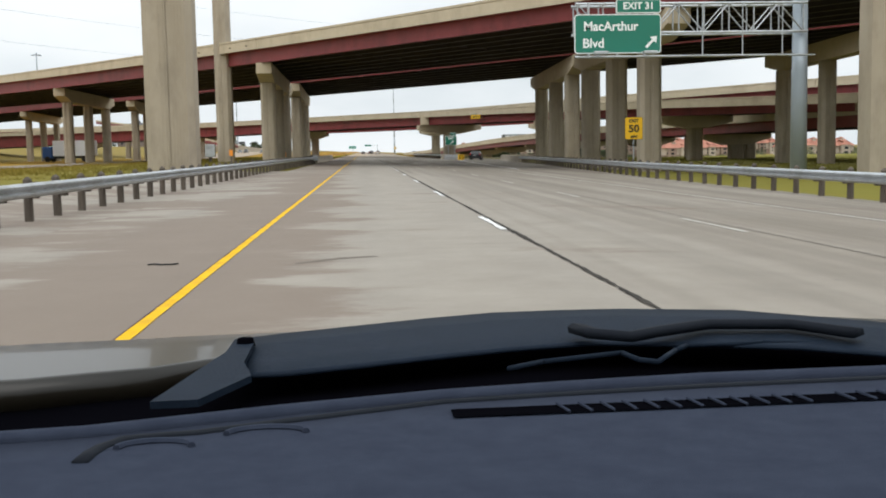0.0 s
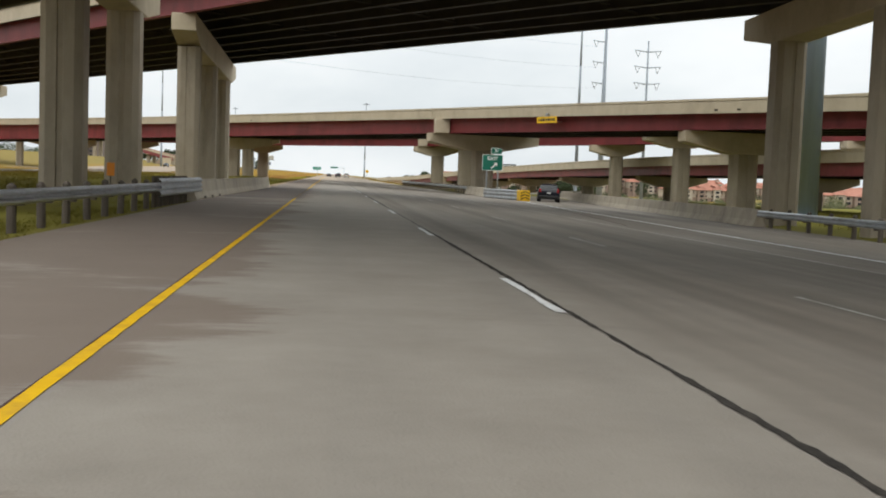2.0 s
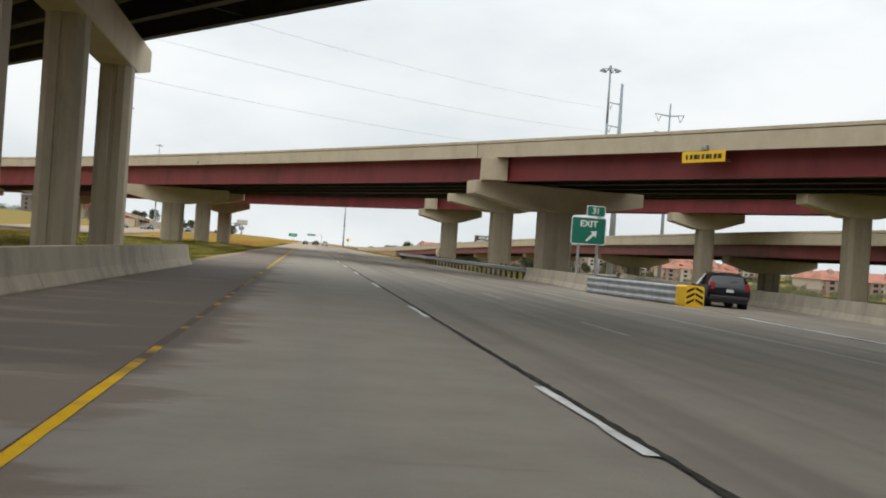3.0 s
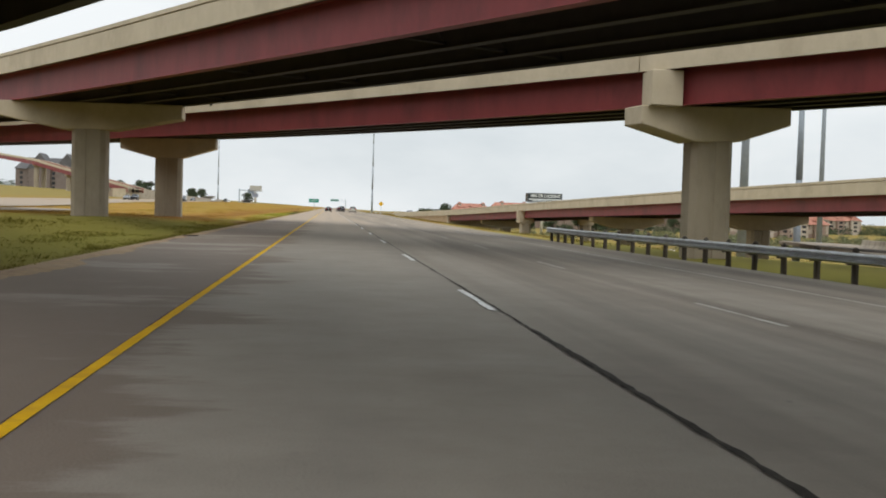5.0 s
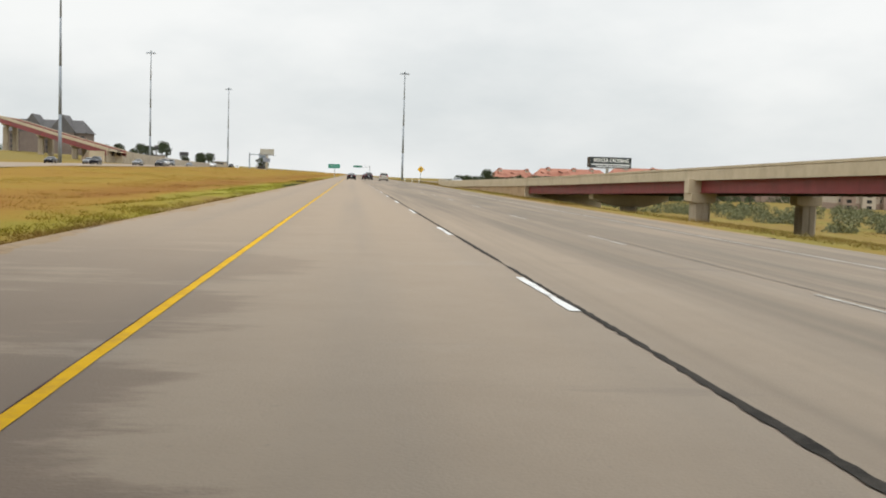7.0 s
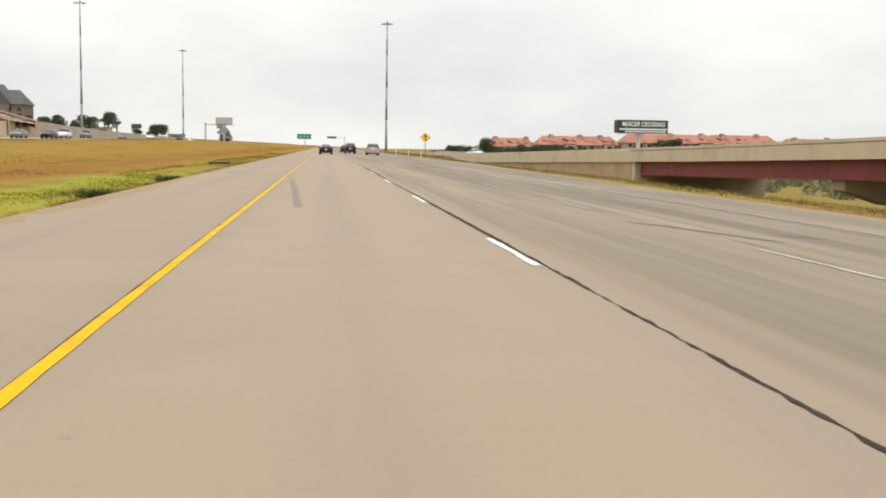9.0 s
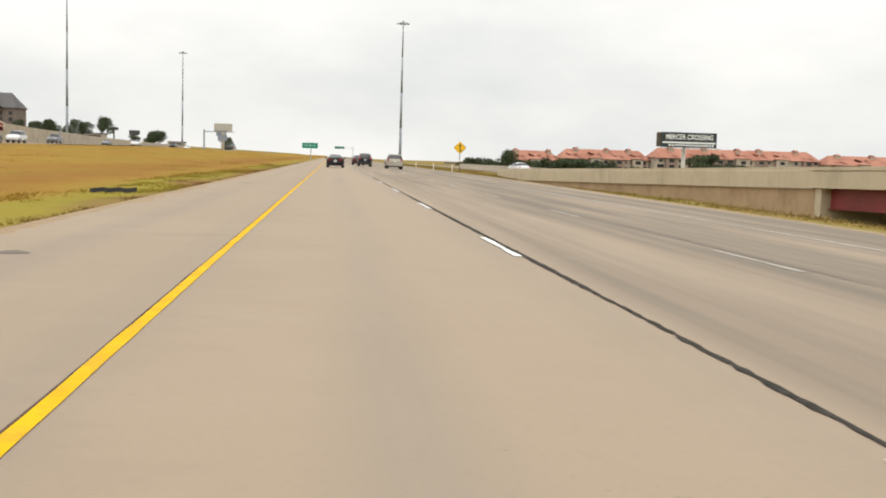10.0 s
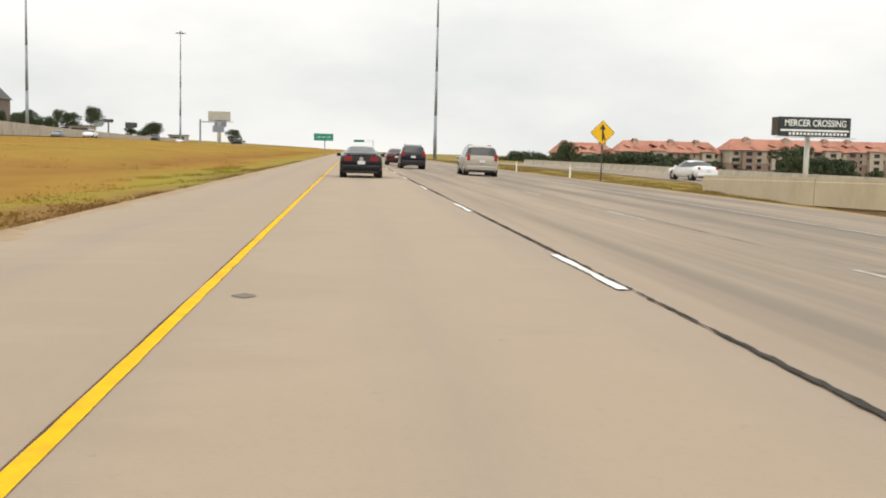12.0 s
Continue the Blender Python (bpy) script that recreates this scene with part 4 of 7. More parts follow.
def merging_ramp():
    t = thing("merging_ramp_bridge", c_at(300), "long low ramp bridge with tan parapet and dull red girders", "bridge")
    ys = list(range(436, 30, -14))[::-1]
    path = [c_at(y) for y in ys]
    W = 12.4
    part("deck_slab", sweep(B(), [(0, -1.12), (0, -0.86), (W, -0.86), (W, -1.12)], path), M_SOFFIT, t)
    for w, s in ((0, 1), (W, -1)):
        p = [(w - s * .05, -1.2), (w - s * .05, -0.27), (w + s * .02, -0.255), (w + s * .02, -0.22), (w - s * .07, -0.20), (w - s * .07, 0), (w + s * .22, 0), (w + s * .26, -.5), (w + s * .42, -.85), (w + s * .1, -1.13), (w + s * .06, -1.2)]
        for a, b in zip(path[::3], path[3::3] + [path[-1]]):
            if (b - a).length > 1:
                part("parapet", sweep(B(), p, [a, (a + b) / 2, b]), M_CONC, t, "tan concrete parapet")
    for i in range(5):
        w = 0.7 + i * (W - 1.4) / 4
        fl, wt, g = 0.2, 0.011, 1.25
        p = [(-fl, 0), (-fl, .035), (-wt, .045), (-wt, g), (wt, g), (wt, .045), (fl, .035), (fl, 0)]
        part("girder", sweep(B(), [(u + w, v - 1.13 - g) for u, v in p], path), M_RED if i in (0, 4) else M_DARK, t, "dull red steel girder" if i in (0, 4) else "steel girder darkened with deck shade")
    for y, single in ((404, True), (368, False), (334, True), (296, True), (258, True), (220, True), (182, True), (144, True)):
        q = c_at(y, 0, -2.39)
        if single:
            bent(t, q + Vector((1.2, 0, 0)), q + Vector((W - 1.0, 1, 0)), (0.5,), depth=1.5, width=1.5, shaft=(2.0, 1.6), end=0.6, taper=3.2)
        else:
            for dx, up in ((0.2, True), (10.6, False)):
                bent(t, q + Vector((dx - 0.5, 0.3 * dx / 10, 0)), q + Vector((dx + 2.0, 0.3, 0)), (0.5,), depth=0.9, width=1.7, shaft=(1.7, 1.5), end=0.75, taper=0.3)
                if up:
                    corbel(t, q + Vector((0.45, 0, 0)), 1.3, 1.8, 1.4)
    # abutment, retaining wall and the road on it
    s = thing("merging_ramp_wall", c_at(450), "tan retaining wall and parapet carrying the ramp down to the road", "retaining wall")
    ys = [435.5, 445, 455, 465, 477, 488, 499]
    for w, sd in ((0, 1), (W, -1)):
        for a, b in zip(ys, ys[1:]):
            pa, pb = c_at(a + 0.02, w), c_at(b - 0.02, w)
            p = [(-.05 * sd, -0.2), (-.02 * sd, -.18), (-.02 * sd, 0), (.22 * sd, 0), (.26 * sd, -.5), (.42 * sd, -.86), (.42 * sd, -1.25), (-.05 * sd, -1.25)]
            part("parapet_length", sweep(B(), p, [pa, (pa + pb) / 2, pb]), M_CONC, s)
            p = [(.10 * sd, -1.27), (.42 * sd, -1.27), (.42 * sd, -5), (.10 * sd, -5)]
            part("wall_panel", sweep(B(), p, [pa, (pa + pb) / 2, pb]), M_WALLBR, s, "brown weathered retaining wall panel")
    bm = B()
    e0, e1 = c_at(435.4, 0.1), c_at(435.4, W - 0.1)
    box(bm, e0.x, e1.x, 434.8, 435.9, -4.5, e0.z - 1.2, 0.03)
    part("abutment", bm, M_CONC, s, "tan concrete abutment")
    rows, bm = [], B()
    for y in [434] + ys[1:] + [505, 512, 528, 545, 580, 620, 680]:
        if y <= 499:
            a, b = c_at(y, 0.3, -0.86), c_at(y, W - 0.3, -0.86)
        else:
            a = Vector((float(np.interp(y, [499, 512, 545, 620, 680], [19.3, 23.2, 24.4, 23.5, 19.0])), y, -0.42))
            b = Vector((float(np.interp(y, [499, 560, 620, 680], [31.2, 30.9, 28.6, 24.0])), y, -0.42))
        rows.append((bm.verts.new(a), bm.verts.new(b), bm.verts.new(b - Vector((0, 0, 0.4))), bm.verts.new(a - Vector((0, 0, 0.4)))))
    for a, b in zip(rows, rows[1:]):
        for i in range(4):
            bm.faces.new((a[i], a[(i + 1) % 4], b[(i + 1) % 4], b[i]))
    tagged(part("merging_road", bm, M_ROAD, None), "pale concrete pavement of the merging ramp", "road", kind="structure")
    concrete_barrier([(31.5, 499, -0.5), (31.2, 560, -0.5), (29.0, 618, -0.5)], "long tan concrete barrier along the merging lane", piece=9.0)


merging_ramp()


def drain_holes(ov, dk, x0, x1, n, z):
    """Small dark scupper outlets along the near parapet."""
    for i in range(n):
        x = x0 + (x1 - x0) * i / (n - 1)
        p = dk.at(x, -0.052, z)
        d = (dk.at(x + 0.5) - dk.at(x)).normalized()
        bm = B()
        sweep(bm, [(-0.006, -0.06), (-0.006, 0.06), (0.03, 0.06), (0.03, -0.06)], [p + d * 0.17, p - d * 0.17])
        part("drain_outlet", bm, M_SEAL, ov, "dark drain outlet")


drain_holes(ovA1, A1, -22.0, -10.8, 7, 0.3)
drain_holes(ovB1, B1, -25.4, -8.3, 13, 0.1)
drain_holes(ovB1, B1, 26.3, 27.2, 2, 0.1)
drain_holes(ovB3, B3, -11.3, -7.9, 3, 0.3)


# ---- tall columns of a higher flyover ----
def tall_column(x, y, w, dp, top, ribbed):
    t = thing("flyover_column", (x, y, ground_z(x, y)), "very tall tan concrete column beside the highway", "column", "flyover columns")
    bm = B()
    column(bm, x, y, ground_z(x, y) - 0.4, top, w, dp, 0.35)
    part("shaft", bm, M_COL, t)
    if ribbed:
        for i in range(9):
            u = x - 0.4 + i * 0.17
            bm = B()
            box(bm, u - 0.035, u + 0.035, y - dp / 2 - 0.03, y - dp / 2 + 0.01, ground_z(x, y), top - 0.3)
            part("rib", bm, M_COL, t)


tall_column(-10.25, 56.7, 2.66, 2.2, 26.0, True)
tall_column(-13.75, 106.3, 1.6, 1.9, 26.0, False)
tall_column(25.1, 46.5, 1.9, 2.0, 26.0, False)

# equipment cabinet on a stand beside a column
cab = thing("equipment_cabinet", (-15.0, 104.6, 0.3), "grey metal equipment cabinet on a short stand", "cabinet")
part("box", box(B(), -15.6, -14.6, 104.2, 104.8, 0.95, 2.2, 0.04), M_GALV, cab)
part("stand", box(B(), -15.25, -14.95, 104.35, 104.65, 0.2, 0.96, 0.02), M_POST, cab)
for dx, y, z in ((-16.8, 88, 0.0), (-9.0, 122, 0.0), (-12.0, 96, 0.0)):
    mk = thing("marker_post", (dx, y, z), "small orange utility marker on a thin post", "marker")
    g0 = ground_z(dx, y)
    part("post", tube(B(), (dx, y, g0 - 0.2), (dx, y, g0 + 1.0), 0.025, seg=6), M_POST, mk)
    part("plate", box(B(), dx - 0.16, dx + 0.16, y - 0.03, y - 0.005, g0 + 0.7, g0 + 1.25, 0.02), plain("marker_orange", (0.8, 0.27, 0.02), 0.5), mk)


# ---- signs ----
def panel(t, cx, y, z0, z1, w, mat, r=0.12, border=M_SIGNW, name="panel"):
    part(name, rounded(B(), cx, (z0 + z1) / 2, w, z1 - z0, r, y, 0.03), border, t)
    return part(name + "_face", rounded(B(), cx, (z0 + z1) / 2, w - 0.09, z1 - z0 - 0.09, r * 0.8, y - 0.006, 0.008), mat, t)


def face_text(t, text, size, mat, cx, y, cz, bold=0.012, squeeze=1.0):
    return lettering(text, size, mat, t, Matrix.Translation((cx, y - 0.012, cz)) @ pose(0, 0, 0, 90, 0, 0), bold=bold, squeeze=squeeze)


def arrow(t, cx, y, cz, s, mat):
    """Slanted exit arrow pointing up and to the right."""
    pts = [(-0.52, -0.38), (-0.38, -0.52), (0.18, 0.04), (0.36, -0.14), (0.42, 0.42), (-0.14, 0.36), (0.04, 0.18)]
    bm = B()
    f = [bm.verts.new((cx + u * s, y - 0.014, cz + v * s)) for u, v in pts]
    b = [bm.verts.new((cx + u * s, y - 0.004, cz + v * s)) for u, v in pts]
    bm.faces.new(f)
    bm.faces.new(b[::-1])
    for i in range(len(pts)):
        j = (i + 1) % len(pts)
        bm.faces.new((f[i], b[i], b[j], f[j]))
    part("arrow", bm, mat, t)


def sign_gantry():
    """Cantilever overhead sign on a truss arm."""
    Y = 48.4
    t = thing("overhead_sign", (22.0, Y, -0.5), "green overhead exit sign on a galvanised cantilever truss", "road sign")
    panel(t, 12.63, Y, 5.74, 7.62, 4.27, M_GREEN, 0.18)
    face_text(t, "MacArthur", 0.62, M_SIGNW, 12.28, Y, 7.03, squeeze=0.98)
    face_text(t, "Blvd", 0.62, M_SIGNW, 11.42, Y, 6.22)
    arrow(t, 14.3, Y, 6.3, 0.62, M_SIGNW)
    panel(t, 13.65, Y, 7.66, 8.34, 2.2, M_GREEN, 0.1, name="exit_tab")
    face_text(t, "EXIT 31", 0.46, M_SIGNW, 13.65, Y, 8.0)
    for x in (11.2, 12.6, 14.0):
        part("bracket", box(B(), x - 0.05, x + 0.05, Y + 0.035, Y + 0.16, 5.5, 8.2, 0.01), M_ALU, t)
    for x in (11.6, 14.0):
        part("sign_light", box(B(), x - 0.34, x + 0.34, Y - 1.0, Y - 0.7, 5.62, 5.78, 0.03), M_ALU, t, "flat aluminium sign luminaire")
        part("light_arm", tube(B(), (x, Y - 0.8, 5.66), (x, Y + 0.2, 5.6), 0.03, seg=6), M_GALV, t)
    part("walkway_rail", tube(B(), (10.5, Y - 0.1, 5.58), (22.0, Y - 0.1, 5.58), 0.05, seg=8), M_GALV, t)
    part("walkway", box(B(), 10.5, 22.2, Y - 0.75, Y - 0.2, 5.5, 5.55), M_GALV, t)
    part("post", tube(B(), (22.05, Y + 0.75, -1.0), (22.05, Y + 0.75, 8.45), 0.42, 0.36, 20), M_STEEL, t, "tall grey steel post", True)
    part("post_cap", tube(B(), (22.05, Y + 0.75, 8.45), (22.05, Y + 0.75, 8.5), 0.4, 0.4, 20), M_STEEL, t)
    for z in (6.75, 8.15):
        for y in (Y + 0.25, Y + 1.25):
            part("chord", tube(B(), (10.6, y, z), (22.2, y, z), 0.065, seg=8), M_GALV, t)
    n = 9
    for i in range(n + 1):
        x = 10.7 + i * (11.3 / n)
        for y in (Y + 0.25, Y + 1.25):
            part("upright", tube(B(), (x, y, 6.75), (x, y, 8.15), 0.04, seg=6), M_GALV, t)
            if i < n:
                x2 = x + 11.3 / n
                a, b = (6.75, 8.15) if i % 2 else (8.15, 6.75)
                part("diagonal", tube(B(), (x, y, a), (x2, y, b), 0.035, seg=6), M_GALV, t)
        part("spacer", tube(B(), (x, Y + 0.25, 8.15), (x, Y + 1.25, 8.15), 0.03, seg=6), M_GALV, t)
    for x in (16.8, 18.8, 20.8):
        part("hanger", tube(B(), (x, Y - 0.1, 5.55), (x, Y - 0.1, 8.1), 0.035, seg=6), M_GALV, t)


sign_gantry()


def speed_sign():
    Y = 66.0
    t = thing("exit_speed_sign", (18.3, Y, -0.4), "yellow advisory exit speed sign on a thin post", "road sign")
    panel(t, 18.0, Y, 1.69, 3.15, 1.2, M_SIGNY, 0.08, M_SIGNB)
    part("face_edge", rounded(B(), 18.0, 2.42, 1.16, 1.42, 0.08, Y - 0.004, 0.004), M_SIGNY, t)
    face_text(t, "EXIT", 0.30, M_SIGNB, 18.0, Y, 2.90)
    face_text(t, "50", 0.66, M_SIGNB, 18.0, Y, 2.38, 0.02, 1.1)
    face_text(t, "MPH", 0.22, M_SIGNB, 18.0, Y, 1.86)
    part("post", tube(B(), (18.0, Y + 0.08, -1.0), (18.0, Y + 0.08, 3.0), 0.045, seg=8), M_GALV, t)


def gore_sign():
    Y = 169.7
    t = thing("exit_sign", (14.6, Y, -0.3), "green exit sign with white slanted arrow on steel posts", "road sign")
    panel(t, 14.57, Y, 2.03, 3.46, 1.86, M_GREEN, 0.12)
    face_text(t, "EXIT", 0.44, M_SIGNW, 14.57, Y, 3.1, 0.012, 1.05)
    arrow(t, 14.75, Y, 2.5, 0.62, M_SIGNW)
    panel(t, 14.92, Y, 3.5, 4.08, 1.0, M_GREEN, 0.08, name="number_tab")
    face_text(t, "31", 0.42, M_SIGNW, 14.92, Y, 3.79)
    for x in (14.1, 15.1):
        part("post", box(B(), x - 0.06, x + 0.06, Y + 0.035, Y + 0.18, -0.8, 3.9 if x > 14.5 else 3.4, 0.01), M_GALV, t)


def clearance_sign():
    d = Vector((1, B1.slope(17.5), 0)).normalized()
    t = thing("clearance_sign", (18.7, 161.6, 6.4), "narrow yellow clearance sign fixed to a bridge fascia", "road sign")
    a = B1.at(17.5, -0.16, 0)
    z0 = a.z - 0.68
    ang = math.degrees(math.atan2(d.y, d.x))
    m = Matrix.Translation((a.x, a.y, z0)) @ pose(0, 0, 0, 0, 0, ang)
    bm = box(B(), 0, 2.6, -0.03, 0.0, 0, 0.52, 0.01)
    bm.transform(m)
    part("panel", bm, M_SIGNY, t)
    for i in range(9):
        w = 0.12 + 0.05 * (i % 3)
        bm = box(B(), 0.25 + i * 0.24, 0.25 + i * 0.24 + w, -0.036, -0.031, 0.15, 0.37)
        bm.transform(m)
        part("lettering_bar", bm, M_SIGNB, t)
    for x in (0.4, 2.2):
        bm = box(B(), x - 0.04, x + 0.04, 0.0, 0.8, 0.1, 0.16)
        bm.transform(m)
        part("bracket", bm, M_GALV, t)
    bm = box(B(), 1.2, 1.5, -0.1, 0.1, 0.56, 0.8, 0.03)
    bm.transform(m)
    part("lamp", bm, M_GALV, t)


def merge_sign():
    x, y, zc = 15.78, 509.0, 2.70
    t = thing("merge_sign", (x, y, -0.45), "yellow diamond lane-merge warning sign on a thin post", "road sign")
    for s, mat, dy in ((0.80, M_SIGNB, 0.0), (0.77, M_SIGNY, -0.006)):
        bm = B()
        rounded(bm, 0, 0, s * 1.4142, s * 1.4142, 0.07, 0, 0.006)
        bm.transform(Matrix.Translation((x, y + dy, zc)) @ pose(0, 0, 0, 0, 45, 0))
        part("face" if dy else "backing", bm, mat, t)
    bm = B()
    box(bm, x - 0.05, x + 0.05, y - 0.012, y - 0.007, zc - 0.5, zc + 0.25)
    part("arrow_shaft", bm, M_SIGNB, t)
    bm = B()
    vs = [bm.verts.new((x + u, y - 0.013, zc + v)) for u, v in ((-0.2, 0.2), (0.2, 0.2), (0, 0.55))]
    ws = [bm.verts.new((x + u, y - 0.008, zc + v)) for u, v in ((-0.2, 0.2), (0.2, 0.2), (0, 0.55))]
    bm.faces.new(vs)
    bm.faces.new(ws[::-1])
    for i in range(3):
        bm.faces.new((vs[i], ws[i], ws[(i + 1) % 3], vs[(i + 1) % 3]))
    part("arrow_head", bm, M_SIGNB, t)
    bm = B()
    vs = [(0.03, 0.08), (0.22, -0.5), (0.12, -0.5), (-0.03, -0.02)]
    f = [bm.verts.new((x + u, y - 0.0125, zc + v)) for u, v in vs]
    bm.faces.new(f)
    r = bmesh.ops.extrude_face_region(bm, geom=bm.faces[:])
    bmesh.ops.translate(bm, verts=[v for v in r["geom"] if isinstance(v, bmesh.types.BMVert)], vec=(0, 0.004, 0))
    part("side_branch", bm, M_SIGNB, t)
    part("post", tube(B(), (x, y + 0.06, -0.9), (x, y + 0.06, zc + 0.5), 0.045, seg=8), M_POST, t)


speed_sign()
gore_sign()
clearance_sign()
merge_sign()


def delineator(x, y):
    z = ground_z(x, y)
    t = thing("delineator", (x, y, z), "slim white plastic delineator post in the verge", "marker", "delineators")
    part("blade", box(B(), x - 0.06, x + 0.06, y - 0.015, y + 0.015, z - 0.1, z + 1.05, 0.012), M_SIGNW, t)
    part("reflector", box(B(), x - 0.045, x + 0.045, y - 0.022, y - 0.016, z + 0.82, z + 0.98), M_SIGNY, t)


for x, y in ((16.2, 520.6), (16.0, 545), (15.6, 575)):
    delineator(x, y)


M_POLE = material("pale_pole", (0.50, 0.49, 0.45), (0.60, 0.59, 0.55), 1.0, 0.6, 0.04, 20, stretch=(1, 1, 0.1))


def board_sign(x0, x1, y, z0, z1, label, mat, poles, frame_mat=M_POST):
    """A large board with a frame, catwalk and poles."""
    t = thing("billboard", ((x0 + x1) / 2, y, ground_z((x0 + x1) / 2, y)), label, "billboard")
    part("board", box(B(), x0, x1, y, y + 0.35, z0, z1, 0.03), mat, t)
    part("frame", sweep(B(), [(-0.1, -0.1), (-0.1, 0.1), (0.1, 0.1), (0.1, -0.1)], [(x0, y + 0.1, z0), (x1, y + 0.1, z0)]), frame_mat, t)
    for px_ in poles:
        g = ground_z(px_, y)
        part("pole", tube(B(), (px_, y + 0.7, g - 0.6), (px_, y + 0.7, (z0 + z1) / 2), 0.55 if len(poles) == 1 else 0.25, seg=14), M_POLE, t, "", True)
    return t


bbd = board_sign(88.0, 103.5, 654.5, 6.35, 10.3, "dark billboard with white lettering on a pale steel monopole", plain("board_dark_teal", (0.022, 0.032, 0.036), 0.5), (94.6,))
lettering("MERCER CROSSING", 1.9, M_SIGNW, bbd, Matrix.Translation((95.9, 654.48, 9.0)) @ pose(0, 0, 0, 90, 0, 0), bold=0.03, squeeze=0.80)
part("white_strip", box(B(), 88.4, 103.2, 654.46, 654.495, 7.35, 7.75), M_SIGNW, bbd)
for i in range(16):
    part("lettering_bar", box(B(), 90.2 + i * 0.8, 90.2 + i * 0.8 + 0.5, 654.46, 654.495, 6.6, 7.1), M_SIGNW, bbd)
part("apron", box(B(), 87.2, 104.2, 653.0, 654.4, 6.0, 6.1), M_ALU, bbd)
part("side_return", box(B(), 87.3, 87.95, 654.6, 656.5, 6.4, 10.2, 0.02), M_POST, bbd)

M_BOARD = material("board_face_pale", (0.34, 0.33, 0.28), (0.46, 0.44, 0.38), 0.4, 0.7, 0.0)
bl = board_sign(-40.6, -34.4, 747, 8.6, 11.2, "pale billboard on a single steel pole above the bank", M_BOARD, (-37.6,))
part("catwalk", box(B(), -41.5, -33.5, 745.9, 746.9, 8.2, 8.35), M_ALU, bl)
part("lower_board", box(B(), -39.3, -36.1, 746.6, 746.95, 5.3, 7.2, 0.02), plain("board_blue_grey", (0.24, 0.27, 0.33), 0.6), bl)

gsn = thing("guide_sign", (-6.8, 700, 0), "green highway guide sign on a single post", "road sign")
panel(gsn, -6.8, 700, 3.3, 5.0, 4.7, M_GREENL, 0.1, M_GREENL)
for i in range(3):
    part("lettering_bar", box(B(), -8.4 + i * 1.2, -7.6 + i * 1.2, 699.97, 699.99, 4.1, 4.25), M_SIGNW, gsn)
part("post", tube(B(), (-6.5, 700.12, -0.8), (-6.5, 700.12, 4.6), 0.13, seg=8), M_GALV, gsn)

ssn = thing("roadside_sign", (18.0, 1300, ground_z(18.0, 1300)), "far green sign on a cantilever arm and post", "road sign")
part("panel", box(B(), 2.2, 10.6, 1300, 1300.1, 7.7, 9.6, 0.03), M_GREEN, ssn)
part("post", tube(B(), (18.0, 1300.3, ground_z(18.0, 1300) - 0.4), (18.0, 1300.3, 9.7), 0.3, 0.25, 10), M_GALV, ssn)
for z in (7.9, 9.3):
    part("arm", tube(B(), (18.0, 1300.3, z), (2.4, 1300.3, z), 0.12, seg=8), M_GALV, ssn)

for x, w, z0, z1, top in ((-131.9, 5, 13.6, 15.4, True), (-124.8, 5, 12.3, 14.0, False), (-113.3, 6, 10.0, 12.6, False)):
    t = thing("pylon_sign", (x, 1000, ground_z(x, 1000)), "dark shop sign board on a tall pole", "sign", "far shop signs")
    part("board", box(B(), x - w / 2, x + w / 2, 1000, 1000.5, z0, z1, 0.1), plain("far_sign_dark", (0.05, 0.05, 0.055), 0.6), t)
    if top:
        part("topper", box(B(), x - 1.2, x + 1.2, 1000, 1000.5, z1, z1 + 1.2, 0.1), plain("far_sign_grey", (0.12, 0.11, 0.11), 0.6), t)
    part("pole", tube(B(), (x, 1000.3, ground_z(x, 1000) - 0.5), (x, 1000.3, z0 + 0.2), 0.4, seg=8), M_POST, t)

osg = thing("overhead_gantry", (-52, 800, 3), "far blue-grey overhead sign on a cantilever arm", "road sign")
part("post", tube(B(), (-50.2, 800, ground_z(-50, 800) - 0.4), (-50.2, 800, 10.2), 0.35, 0.3, 10), M_STEEL, osg)
part("arm", tube(B(), (-50.2, 800, 9.4), (-41.5, 800, 9.4), 0.2, seg=8), M_STEEL, osg)
part("panel", box(B(), -45.5, -41.6, 799.6, 799.75, 7.8, 10.0, 0.03), plain("far_panel", (0.16, 0.20, 0.24), 0.6), osg)


